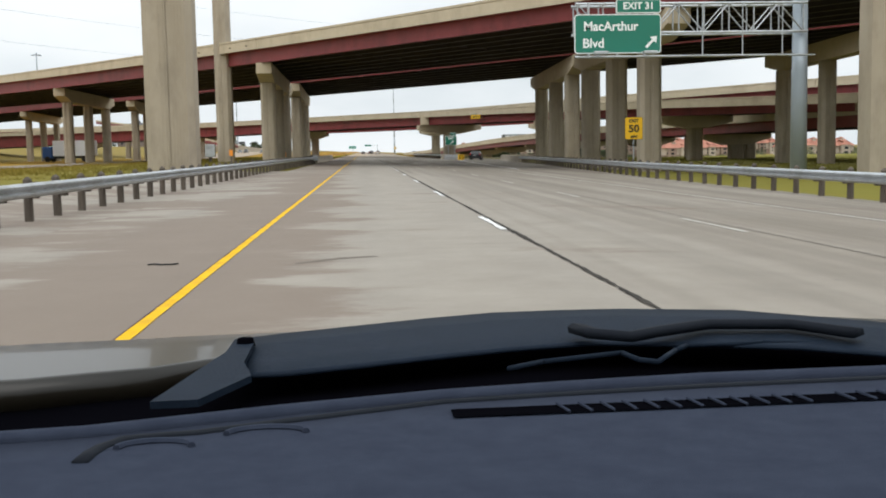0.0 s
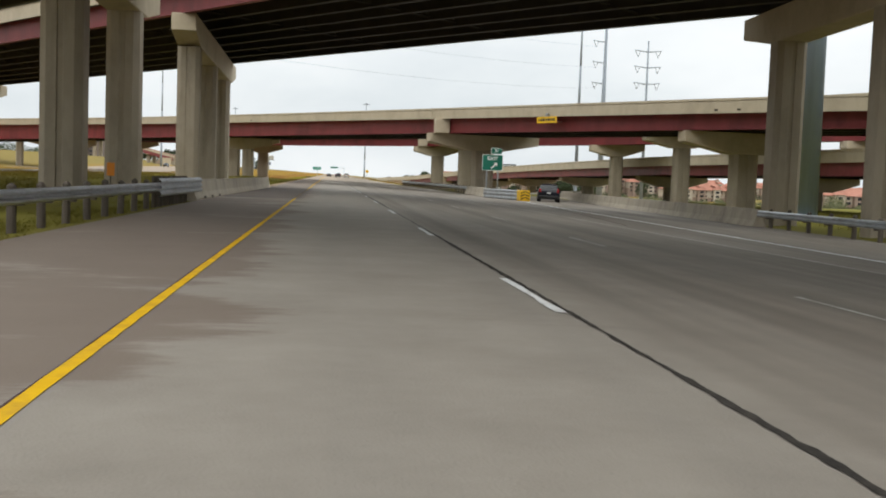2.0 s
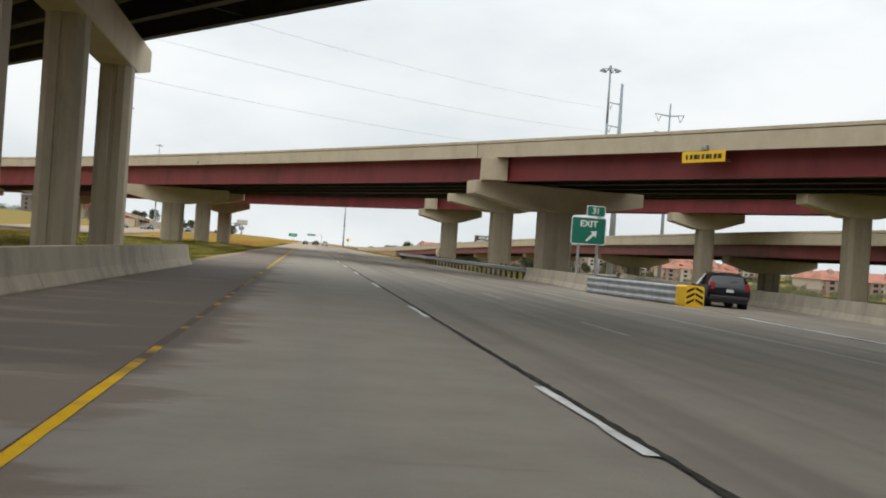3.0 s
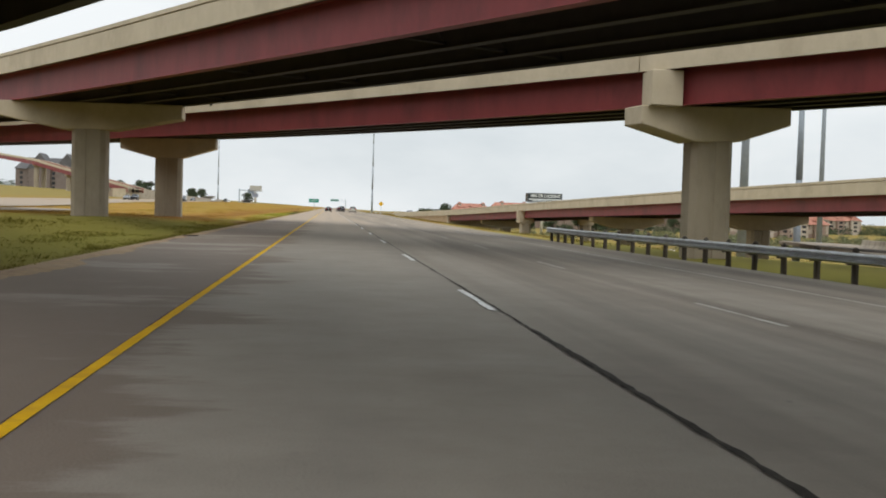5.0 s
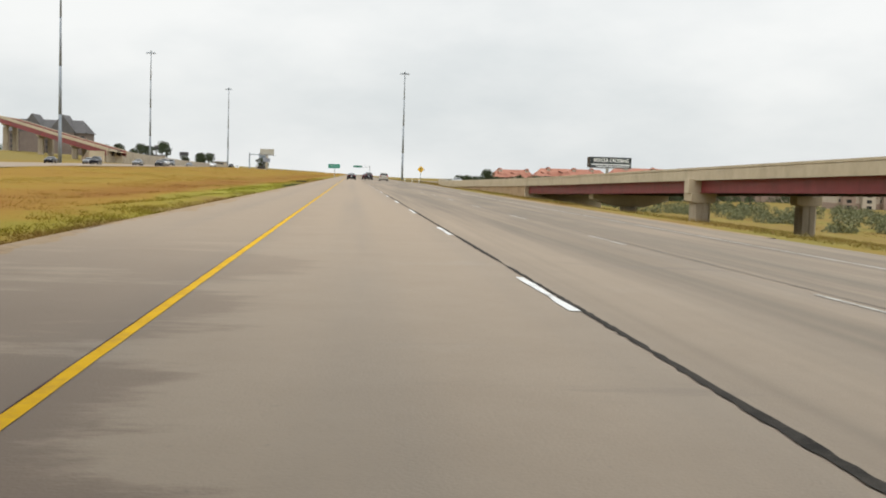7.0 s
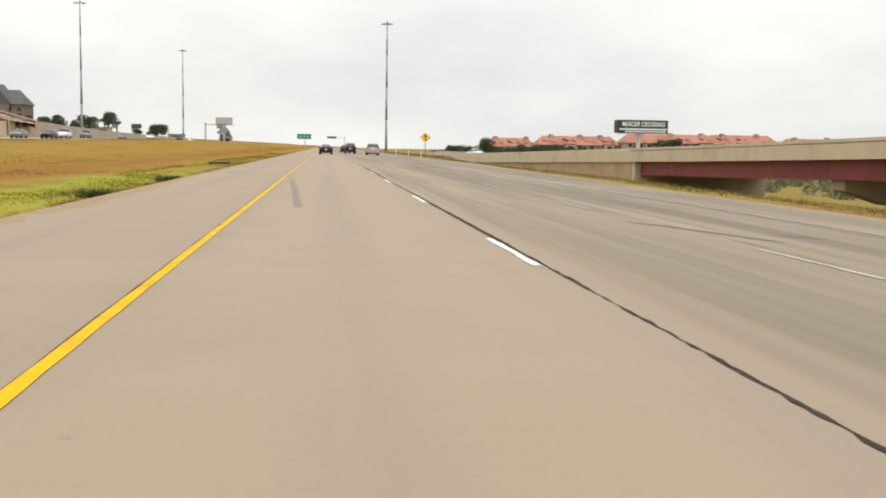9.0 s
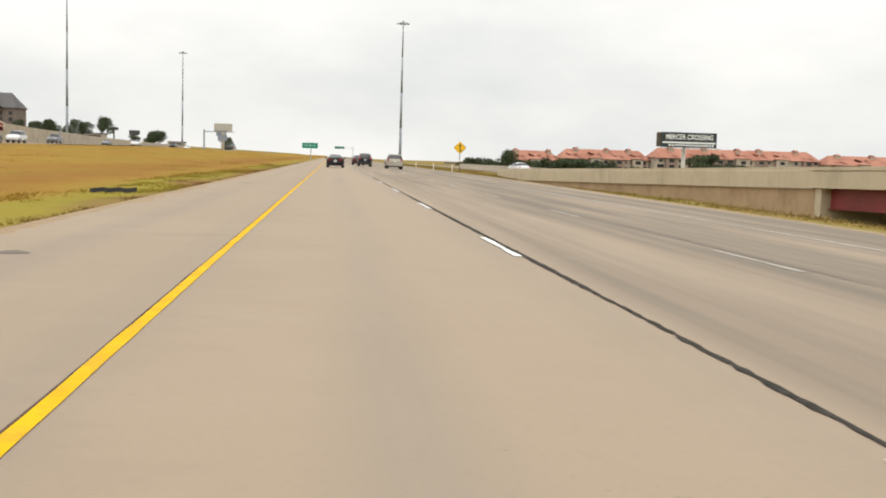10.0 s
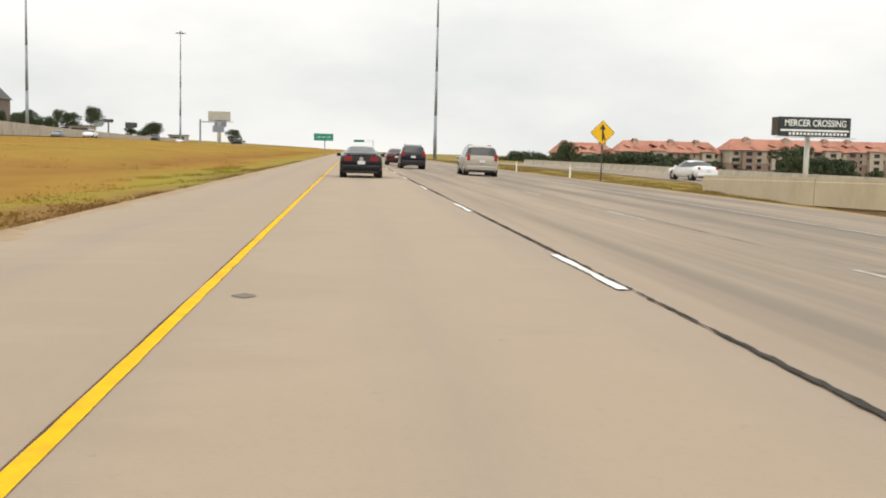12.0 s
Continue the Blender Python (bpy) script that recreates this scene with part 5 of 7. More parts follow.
# ---- masts and pylons ----
def high_mast(x, y, top, base=None, name_label="very tall grey high-mast light with a ring of luminaires"):
    z = ground_z(x, y) if base is None else base
    t = thing("high_mast_light", (x, y, z), name_label, "light mast", "high-mast lights")
    bm = B()
    h = top - z
    for i in range(4):
        a, b = i / 4, (i + 1) / 4
        tube(bm, (x, y, z - 0.3 + h * a if i == 0 else z + h * a), (x, y, z + h * b), 0.48 - 0.30 * a, 0.48 - 0.30 * b - 0.02, 14)
    part("shaft", bm, M_PYLON, t, "", True)
    bm = B()
    for i in range(16):
        a, b = 2 * math.pi * i / 16, 2 * math.pi * (i + 1) / 16
        tube(bm, (x + 1.35 * math.cos(a), y + 1.35 * math.sin(a), top - 0.5), (x + 1.35 * math.cos(b), y + 1.35 * math.sin(b), top - 0.5), 0.06, seg=5)
    for i in range(4):
        a = math.pi * i / 2
        tube(bm, (x, y, top - 0.2), (x + 1.35 * math.cos(a), y + 1.35 * math.sin(a), top - 0.5), 0.05, seg=5)
    part("ring", bm, M_PYLON, t)
    part("cap", tube(B(), (x, y, top - 0.6), (x, y, top + 0.3), 0.3, 0.24, 10), M_PYLON, t)
    for i in range(8):
        a = 2 * math.pi * (i + 0.5) / 8
        cx, cy = x + 1.75 * math.cos(a), y + 1.75 * math.sin(a)
        bm = B()
        tube(bm, (cx, cy, top - 0.85), (cx, cy, top - 0.5), 0.42, 0.3, 10)
        part("luminaire", bm, M_PYLON, t)


high_mast(21.6, 716, 44.4)
high_mast(-72.1, 897.5, 48.9)
high_mast(-85.7, 731.2, 50.5)
high_mast(-71.3, 538, 49.0)
high_mast(58.0, 320, 40.0)
high_mast(-140, 470, 46.0)


def pylon(x, y, top, arms, side, r=0.75):
    """Steel monopole for power lines, with davit arms and insulator strings."""
    z = ground_z(x, y)
    t = thing("power_pylon", (x, y, z), "grey steel power-line monopole with short cross arms", "pylon", "power-line monopoles")
    part("shaft", tube(B(), (x, y, z - 0.5), (x, y, top), r, r * 0.35, 12), M_PYLON, t, "", True)
    for k, za in enumerate(arms):
        for s in side:
            L = 4.2
            part("arm", tube(B(), (x, y, top - za), (x + s * L, y, top - za + 0.5), 0.2, 0.1, 8), M_PYLON, t)
            for dx in (0.2, 1.9):
                bm = B()
                tube(bm, (x + s * (L - dx), y, top - za + 0.4), (x + s * (L - 1.1), y, top - za - 1.6), 0.07, seg=6)
                part("insulator", bm, M_POST, t)


pylon(96.0, 392.0, 45.3, (3.4, 8.2, 13.2), (-1, 1), 0.6)
pylon(87.0, 408.5, 52.4, (6.0, 12.6, 19.2), (-1,), 1.1)


def power_line(p0, p1, sag):
    """A sagging conductor between two places."""
    t = thing("power_line", p0, "thin dark sagging power-line conductor high over the highway", "cable", "power lines")
    p0, p1 = Vector(p0), Vector(p1)
    pts = []
    for i in range(25):
        f = i / 24
        p = p0.lerp(p1, f)
        p.z -= sag * 4 * f * (1 - f)
        pts.append(p)
    bm = B()
    sweep(bm, [(-0.018, -0.018), (-0.018, 0.018), (0.018, 0.018), (0.018, -0.018)], pts)
    part("conductor", bm, M_PYLON, t)


for za in (6.0, 12.6, 19.2):
    power_line((84.0, 408.5, 52.4 - za - 1.4), (-160.0, 128.0, 54.0 - za), 9.0)


def steel_monopole(x, y, top):
    z = ground_z(x, y)
    t = thing("steel_monopole", (x, y, z), "thick blue-grey tapered steel monopole beside the exit lane", "pole")
    part("shaft", tube(B(), (x, y, z - 0.4), (x, y, top), 0.64, 0.34, 12), M_MONO, t, "", True)
    part("base_flange", tube(B(), (x, y, z - 0.3), (x, y, z + 0.16), 0.86, 0.86, 16), M_MONO, t)
    for i in range(8):
        a = 2 * math.pi * i / 8
        part("anchor_bolt", tube(B(), (x + 0.76 * math.cos(a), y + 0.76 * math.sin(a), z + 0.1), (x + 0.76 * math.cos(a), y + 0.76 * math.sin(a), z + 0.3), 0.035, seg=6), M_GALV, t)


M_MONO = material("blue_grey_steel", (0.25, 0.31, 0.36), (0.32, 0.38, 0.43), 1.5, 0.45, 0.04, 20, metal=0.35, stretch=(1, 1, 0.1))
steel_monopole(27.7, 135.1, 42.0)


# ---- vehicles ----
def car_paint(name, c, rough=0.28):
    m = plain(name, c, rough, 0.0, 0.0, 0.12, 0.25)
    return m


M_GLASS = plain("car_glass", (0.012, 0.014, 0.016), 0.06, 0.0)
M_TYRE = material("tyre_rubber", (0.012, 0.012, 0.012), (0.03, 0.029, 0.028), 8, 0.9, 0.1, 40)
M_RIM = plain("wheel_rim", (0.42, 0.43, 0.44), 0.35, 0.9)
M_TRIM = plain("black_trim", (0.015, 0.015, 0.016), 0.55)
M_TAIL = plain("tail_light_red", (0.30, 0.012, 0.014), 0.2, 0.0, 0.06)
M_LAMP = plain("head_lamp", (0.75, 0.76, 0.76), 0.15)
M_PLATE = plain("plate_white", (0.62, 0.63, 0.63), 0.5)

# stations: (y from the tail, half width, sill z, belt z, roof half width, roof z); glass where the roof stands above the belt
SHAPES = {
    "coupe": [(0.00, 0.80, 0.42, 0.86, 0.70, 0.90), (0.10, 0.90, 0.30, 0.95, 0.78, 1.00), (0.55, 0.93, 0.24, 0.99, 0.76, 1.05), (0.85, 0.93, 0.24, 0.98, 0.66, 1.12), (1.55, 0.93, 0.22, 0.97, 0.56, 1.33),
              (2.20, 0.93, 0.22, 0.95, 0.55, 1.38), (2.75, 0.93, 0.22, 0.94, 0.56, 1.32), (3.25, 0.93, 0.22, 0.94, 0.68, 1.02), (3.5, 0.93, 0.23, 0.92, 0.72, 0.97), (4.4, 0.90, 0.25, 0.82, 0.70, 0.86), (4.75, 0.78, 0.34, 0.68, 0.6, 0.72)],
    "suv": [(0.00, 0.82, 0.50, 1.02, 0.70, 1.08), (0.08, 0.90, 0.36, 1.10, 0.74, 1.20), (0.35, 0.92, 0.30, 1.10, 0.68, 1.62), (0.75, 0.93, 0.28, 1.09, 0.64, 1.72), (1.9, 0.93, 0.28, 1.07, 0.64, 1.75), (2.7, 0.93, 0.28, 1.05, 0.63, 1.70),
            (3.35, 0.92, 0.28, 1.04, 0.72, 1.16), (3.6, 0.92, 0.30, 1.03, 0.74, 1.08), (4.4, 0.88, 0.34, 0.95, 0.70, 0.99), (4.65, 0.78, 0.42, 0.80, 0.6, 0.84)],
    "van": [(0.00, 0.86, 0.46, 1.02, 0.76, 1.08), (0.08, 0.95, 0.32, 1.08, 0.80, 1.18), (0.36, 0.98, 0.26, 1.08, 0.74, 1.66), (0.80, 0.99, 0.24, 1.06, 0.70, 1.76), (2.4, 0.99, 0.24, 1.04, 0.70, 1.79), (3.3, 0.98, 0.24, 1.02, 0.68, 1.70),
            (4.05, 0.96, 0.24, 1.00, 0.76, 1.16), (4.3, 0.96, 0.26, 0.98, 0.78, 1.06), (4.95, 0.90, 0.30, 0.86, 0.72, 0.90), (5.15, 0.78, 0.38, 0.72, 0.6, 0.76)],
    "sedan": [(0.00, 0.78, 0.42, 0.88, 0.70, 0.92), (0.10, 0.87, 0.30, 0.96, 0.76, 1.01), (0.75, 0.90, 0.24, 0.98, 0.72, 1.06), (1.30, 0.91, 0.22, 0.97, 0.60, 1.38), (2.2, 0.91, 0.22, 0.95, 0.58, 1.45), (2.75, 0.91, 0.22, 0.94, 0.58, 1.38),
              (3.40, 0.90, 0.22, 0.93, 0.70, 1.02), (3.6, 0.90, 0.23, 0.91, 0.72, 0.97), (4.5, 0.86, 0.27, 0.80, 0.68, 0.84), (4.78, 0.74, 0.36, 0.66, 0.58, 0.70)],
}


def ring_of(st):
    y, w, zb, zt, wr, zr = st
    half = [(0, zb), (w * 0.86, zb), (w * 0.985, zb + (zt - zb) * 0.22), (w, zb + (zt - zb) * 0.6), (w * 0.965, zt), (wr + 0.03, zr - 0.07), (wr * 0.82, zr - 0.005), (0, zr + 0.012)]
    return [(x, z) for x, z in half] + [(-x, z) for x, z in half[-2:0:-1]]


def car(kind, name, paint, m, label, wheelbase=(0.95, 3.75), spoiler=False, tail="bar", group=""):
    """Car with its tail at the pose's origin, heading along +y; parts in the car's own space."""
    t = new(name)
    tagged(t, label, "car", group)
    S = SHAPES[kind]
    body, glass = B(), B()
    for bm, want in ((body, False), (glass, True)):
        vs = {}

        def v(i, j):
            if (i, j) not in vs:
                x, z = ring_of(S[i])[j]
                vs[i, j] = bm.verts.new((x, S[i][0] + (0.04 if j in (7,) else 0), z))
            return vs[i, j]
        n = 14
        for i in range(len(S) - 1):
            for j in range(n):
                k = (j + 1) % n
                slope = abs(S[i + 1][5] - S[i][5]) > 0.15 and max(S[i][5] - S[i][3], S[i + 1][5] - S[i + 1][3]) > 0.3
                g = (j in (4, 9) and max(S[i][5] - S[i][3], S[i + 1][5] - S[i + 1][3]) > 0.3) or (slope and j in (5, 6, 7, 8))
                if g == want:
                    bm.faces.new((v(i, j), v(i, k), v(i + 1, k), v(i + 1, j)))
        if not want:
            bm.faces.new([v(0, j) for j in range(n)])
            bm.faces.new([v(len(S) - 1, j) for j in range(n)][::-1])
    part("body", body, paint, t, "", True)
    part("glazing", glass, M_GLASS, t, "dark glass", True)
    W = max(s[1] for s in S)
    for y in wheelbase:
        for s in (-1, 1):
            R = 0.34 if kind in ("suv", "van") else 0.33
            bm = B()
            tube(bm, (s * (W - 0.20), y, R), (s * (W - 0.02), y, R), R, R, 22)
            wh = part("wheel", bm, M_TYRE, t, "black tyre")
            bm = B()
            tube(bm, (s * (W - 0.03), y, R), (s * (W + 0.002), y, R), R * 0.62, R * 0.58, 16)
            part("rim", bm, M_RIM, wh)
            part("wheel_arch", tube(B(), (s * (W - 0.3), y, R + 0.02), (s * (W + 0.004), y, R + 0.02), R + 0.075, R + 0.075, 22, False), M_TRIM, t)
    zt, zb = S[1][3], S[1][2]
    w1 = S[1][1]
    if tail == "bars":
        for s in (-1, 1):
            for i in range(3):
                part("tail_light", box(B(), s * (w1 * 0.50 + i * 0.115) - 0.04, s * (w1 * 0.50 + i * 0.115) + 0.04, -0.035, 0.06, zt - 0.22, zt - 0.02, 0.012), M_TAIL, t, "red tail-light bar")
        part("badge", tube(B(), (0, -0.03, zt - 0.12), (0, 0.05, zt - 0.12), 0.09, seg=16), M_RIM, t, "round chrome badge")
        part("tail_panel", box(B(), -w1 * 0.86, w1 * 0.86, -0.012, 0.08, zt - 0.24, zt + 0.0, 0.02), M_TRIM, t)
    else:
        for s in (-1, 1):
            h = (0.16, 0.05) if kind == "sedan" else (0.2, 0.3)
            part("tail_light", box(B(), s * (w1 - 0.16) - 0.09, s * (w1 - 0.16) + 0.09, -0.005, 0.16, zt - h[0], zt + h[1] * 0.6, 0.02), M_TAIL, t, "red tail light")
    part("bumper", box(B(), -w1 * 0.93, w1 * 0.93, -0.07, 0.14, zb + 0.02, zb + 0.26, 0.05), paint if kind != "suv" else M_TRIM, t)
    part("number_plate", box(B(), -0.16, 0.16, -0.082, -0.071, zb + 0.3 if tail == "bars" else zt - 0.3, zb + 0.45 if tail == "bars" else zt - 0.15), M_PLATE, t, "white plate")
    part("lower_valance", box(B(), -w1 * 0.8, w1 * 0.8, -0.03, 0.3, zb - 0.10, zb + 0.05, 0.03), M_TRIM, t)
    if spoiler:
        part("spoiler", box(B(), -w1 * 0.84, w1 * 0.84, 0.06, 0.22, S[1][5] + 0.04, S[1][5] + 0.075, 0.015), paint, t)
        for s in (-1, 1):
            part("spoiler_foot", box(B(), s * 0.55 - 0.03, s * 0.55 + 0.03, 0.08, 0.2, S[1][5] - 0.03, S[1][5] + 0.05), paint, t)
    Lm = [s[0] for s in S][-1]
    for s in (-1, 1):
        part("mirror", box(B(), s * (W + 0.08) - 0.09, s * (W + 0.08) + 0.09, Lm * 0.66 - 0.05, Lm * 0.66 + 0.08, 0.92, 1.07, 0.03), paint, t)
        part("head_light", box(B(), s * (S[-2][1] - 0.22) - 0.13, s * (S[-2][1] - 0.22) + 0.13, Lm - 0.32, Lm - 0.1, S[-2][3] - 0.16, S[-2][3] - 0.02, 0.03), M_LAMP, t)
    if kind in ("suv", "van"):
        for s in (-1, 1):
            part("roof_rail", tube(B(), (s * 0.58, 0.8, S[3][5] + 0.03), (s * 0.58, 2.6, S[3][5] + 0.03), 0.02, seg=6), M_TRIM, t)
        part("rear_wiper", tube(B(), (0.0, 0.16, zt + 0.2), (0.35, 0.2, zt + 0.28), 0.012, seg=5), M_TRIM, t)
    t.matrix_world = m
    return t


P_BLACK, P_DARKBLUE, P_SILVER = car_paint("paint_black", (0.006, 0.007, 0.010)), car_paint("paint_dark_blue", (0.005, 0.006, 0.012)), car_paint("paint_champagne", (0.37, 0.342, 0.29))
P_WHITE, P_GREY, P_RED = car_paint("paint_white", (0.72, 0.73, 0.74)), car_paint("paint_grey", (0.16, 0.17, 0.18)), car_paint("paint_maroon", (0.05, 0.010, 0.012))
car("coupe", "coupe", P_BLACK, pose(0.22, 488.6, 0.0, 0, 0, 0), "black sports coupe with three-bar red tail lights", tail="bars", spoiler=True)
car("suv", "suv", P_DARKBLUE, pose(4.25, 518.5, -0.05, 0, 1.2, 0), "dark blue compact utility vehicle in the next lane")
car("van", "minivan", P_SILVER, pose(7.3, 503.0, -0.12, 0, 1.3, 0), "champagne silver minivan in the outer lane")
car("sedan", "sedan", P_RED, pose(3.75, 534.0, -0.03, 0, 1, 0), "dark maroon sedan ahead of the utility vehicle")
car("sedan", "sedan", P_WHITE, pose(25.6, 517.0, -0.40, 0, 0, 10), "white sedan on the merging ramp")
car("suv", "suv", P_DARKBLUE, pose(17.1, 157.0, -0.34, 0, 1.2, -11) @ Matrix.Diagonal((0.94, 0.94, 0.80, 1)), "dark blue utility vehicle on the exit ramp")
opp = [(-64, 506, P_BLACK, "sedan"), (-60, 522, P_GREY, "sedan"), (-56, 512, P_DARKBLUE, "suv"), (-49.5, 525, P_GREY, "sedan"), (-46.0, 540, P_WHITE, "suv"), (-43.5, 520, P_BLACK, "sedan"), (-52, 585, P_GREY, "suv"), (-47, 640, P_WHITE, "sedan"),
       (-58, 660, P_GREY, "sedan"), (-50, 720, P_BLACK, "suv"), (-55, 790, P_WHITE, "sedan")]
for x, y, p, k in opp:
    car(k, k, p, pose(x, y, ground_z(x, y) + 0.12, 0, 0, 180), {"sedan": "far sedan", "suv": "far utility vehicle"}[k] + " on the opposite carriageway", group="opposite traffic")


def box_truck(x, y, rz):
    t = new("box_truck")
    tagged(t, "white box truck with a blue cab parked under the bridge", "truck")
    part("cargo_box", box(B(), -1.25, 1.25, 0, 7.2, 1.0, 3.7, 0.05), P_WHITE, t)
    part("cab", box(B(), -1.1, 1.1, 7.4, 9.3, 0.6, 2.7, 0.2), car_paint("paint_truck_blue", (0.02, 0.08, 0.25)), t)
    part("windscreen", box(B(), -0.95, 0.95, 9.26, 9.32, 1.7, 2.45, 0.03), M_GLASS, t)
    part("chassis", box(B(), -0.5, 0.5, 0.2, 9.0, 0.55, 0.98), M_TRIM, t)
    for yy in (1.4, 8.3):
        for s in (-1, 1):
            part("wheel", tube(B(), (s * 0.85, yy, 0.5), (s * 1.18, yy, 0.5), 0.5, seg=18), M_TYRE, t)
    t.matrix_world = pose(x, y, ground_z(x, y) + 0.03, 0, 0, rz)


box_truck(-47.5, 189, 78)


# ---- opposite carriageway, its bank and the side ramp ----
def far_road():
    bm = B()
    rows = []
    for y in frange(300, 1300, 25):
        a, b = -40.5, -69.0
        rows.append([bm.verts.new((a + (b - a) * i / 6, y, ground_z(a + (b - a) * i / 6, y) + 0.10)) for i in range(7)])
    for a, b in zip(rows, rows[1:]):
        for i in range(6):
            bm.faces.new((a[i], a[i + 1], b[i + 1], b[i]))
    tagged(part("opposite_road", bm, M_ROAD, None), "pale concrete opposite carriageway on the bank", "road", kind="structure")
    bm = B()
    rows = []
    for y in frange(-60, 70, 10):
        rows.append([bm.verts.new((LEFT + 0.02 - 4.6 * i / 4, y, ground_z(LEFT - 0.02 - 4.6 * i / 4, y) + 0.05)) for i in range(5)])
    for a, b in zip(rows, rows[1:]):
        for i in range(4):
            bm.faces.new((a[i], a[i + 1], b[i + 1], b[i]))
    tagged(part("apron", bm, M_ROAD, None), "pale concrete apron behind the guard rail", "pavement", kind="structure")
    bm = B()
    rows = []
    for y in frange(-60, 330, 10):
        rows.append([bm.verts.new((-27 - 9 * i / 4, y, ground_z(-27 - 9 * i / 4, y) + 0.06)) for i in range(5)])
    for a, b in zip(rows, rows[1:]):
        for i in range(4):
            bm.faces.new((a[i], a[i + 1], b[i + 1], b[i]))
    tagged(part("side_road", bm, M_ROAD, None), "pale concrete side road under the overpasses", "road", kind="structure")


far_road()


def side_ramp():
    """Ramp bridge left of the opposite carriageway: bridge, abutment, then a walled embankment down."""
    t = thing("side_ramp_bridge", (-100, 650, 3), "far ramp bridge with tan parapet and dull red girders", "bridge")
    path = [(-190, 770, 27.0), (-131.5, 681, 19.0), (-101.3, 645, 12.2), (-77.3, 615, 7.2)]
    part("deck", sweep(B(), [(-7, -1.75), (-7, -0.8), (-6.7, -0.8), (-6.7, -1.55), (-.3, -.75), (-.3, 0), (0, 0), (0, -0.95)], path), M_CONC, t)
    for w in (-0.25, -2.5, -4.6, -6.5):
        p = [(w - .2, -2.6), (w - .2, -2.55), (w - .02, -2.55), (w - .02, -0.95), (w + .02, -0.95), (w + .02, -2.55), (w + .2, -2.55), (w + .2, -2.6)]
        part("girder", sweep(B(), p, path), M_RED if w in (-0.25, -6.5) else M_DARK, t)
    for x, y, z in ((-131.5, 681, 19.0), (-112, 658, 14.6), (-95, 637.5, 11.0)):
        bent(t, (x + 1.0, y - 0.6, z - 2.62), (x + 5.0, y + 5.2, z - 2.62), (0.2, 0.8), depth=1.4, width=1.6, shaft=(1.9, 1.6))
    s = thing("side_ramp_wall", (-70, 600, 3), "tan retaining wall of the far ramp descending to the road", "retaining wall")
    wp = [(-77.3, 615, 7.2), (-70, 640, 5.6), (-66, 690, 4.6), (-64, 760, 4.0), (-66, 860, 4.0)]
    for a, b in zip(wp, wp[1:]):
        part("wall_panel", sweep(B(), [(0, -6), (0, 0), (-0.35, 0), (-0.35, -6)], [a, b]), M_BARR, s)
    part("abutment", sweep(B(), [(0, -6), (0, -1.15), (-9, -1.15), (-9, -6)], [(-78.5, 616.5, 7.3), (-74, 622, 6.6)]), M_CONC, s)
    part("fill", sweep(B(), [(-0.35, -6), (-0.35, -0.9), (-9, -0.9), (-14, -6)], [(-76, 619, 7.0), (-70, 640, 5.6), (-66, 690, 4.6), (-64, 760, 4.0)]), M_ROAD, s)


side_ramp()


# ---- buildings ----
M_STUCCO = material("apartment_stucco", (0.40, 0.34, 0.27), (0.48, 0.42, 0.34), 0.5, 0.9, 0.05, 8)
M_STONE = material("apartment_stone", (0.24, 0.175, 0.14), (0.32, 0.24, 0.19), 1.2, 0.9, 0.1, 8)
M_TILE = material("roof_tile_red", (0.34, 0.145, 0.095), (0.43, 0.20, 0.14), 0.8, 0.85, 0.2, 6, c3=(0.27, 0.10, 0.06), big=0.1)
M_WINDOW = plain("window_dark", (0.03, 0.032, 0.035), 0.12)
M_GREYROOF = material("grey_shingle", (0.085, 0.082, 0.085), (0.125, 0.12, 0.12), 0.4, 0.9, 0.1, 4)
M_BRICK = material("hotel_wall", (0.15, 0.12, 0.105), (0.20, 0.16, 0.14), 0.4, 0.9, 0.05, 4)


def hip(bm, x0, x1, y0, y1, z, h, over=0.8):
    x0, x1, y0, y1 = x0 - over, x1 + over, y0 - over, y1 + over
    d = (y1 - y0) / 2 * (1.0 if x1 - x0 < 14 else 0.45)
    a = [bm.verts.new(p) for p in ((x0, y0, z), (x1, y0, z), (x1, y1, z), (x0, y1, z), (x0 + d, (y0 + y1) / 2, z + h), (x1 - d, (y0 + y1) / 2, z + h))]
    for f in ((0, 1, 5, 4), (2, 3, 4, 5), (3, 0, 4), (1, 2, 5), (3, 2, 1, 0)):
        bm.faces.new([a[i] for i in f])
    return bm


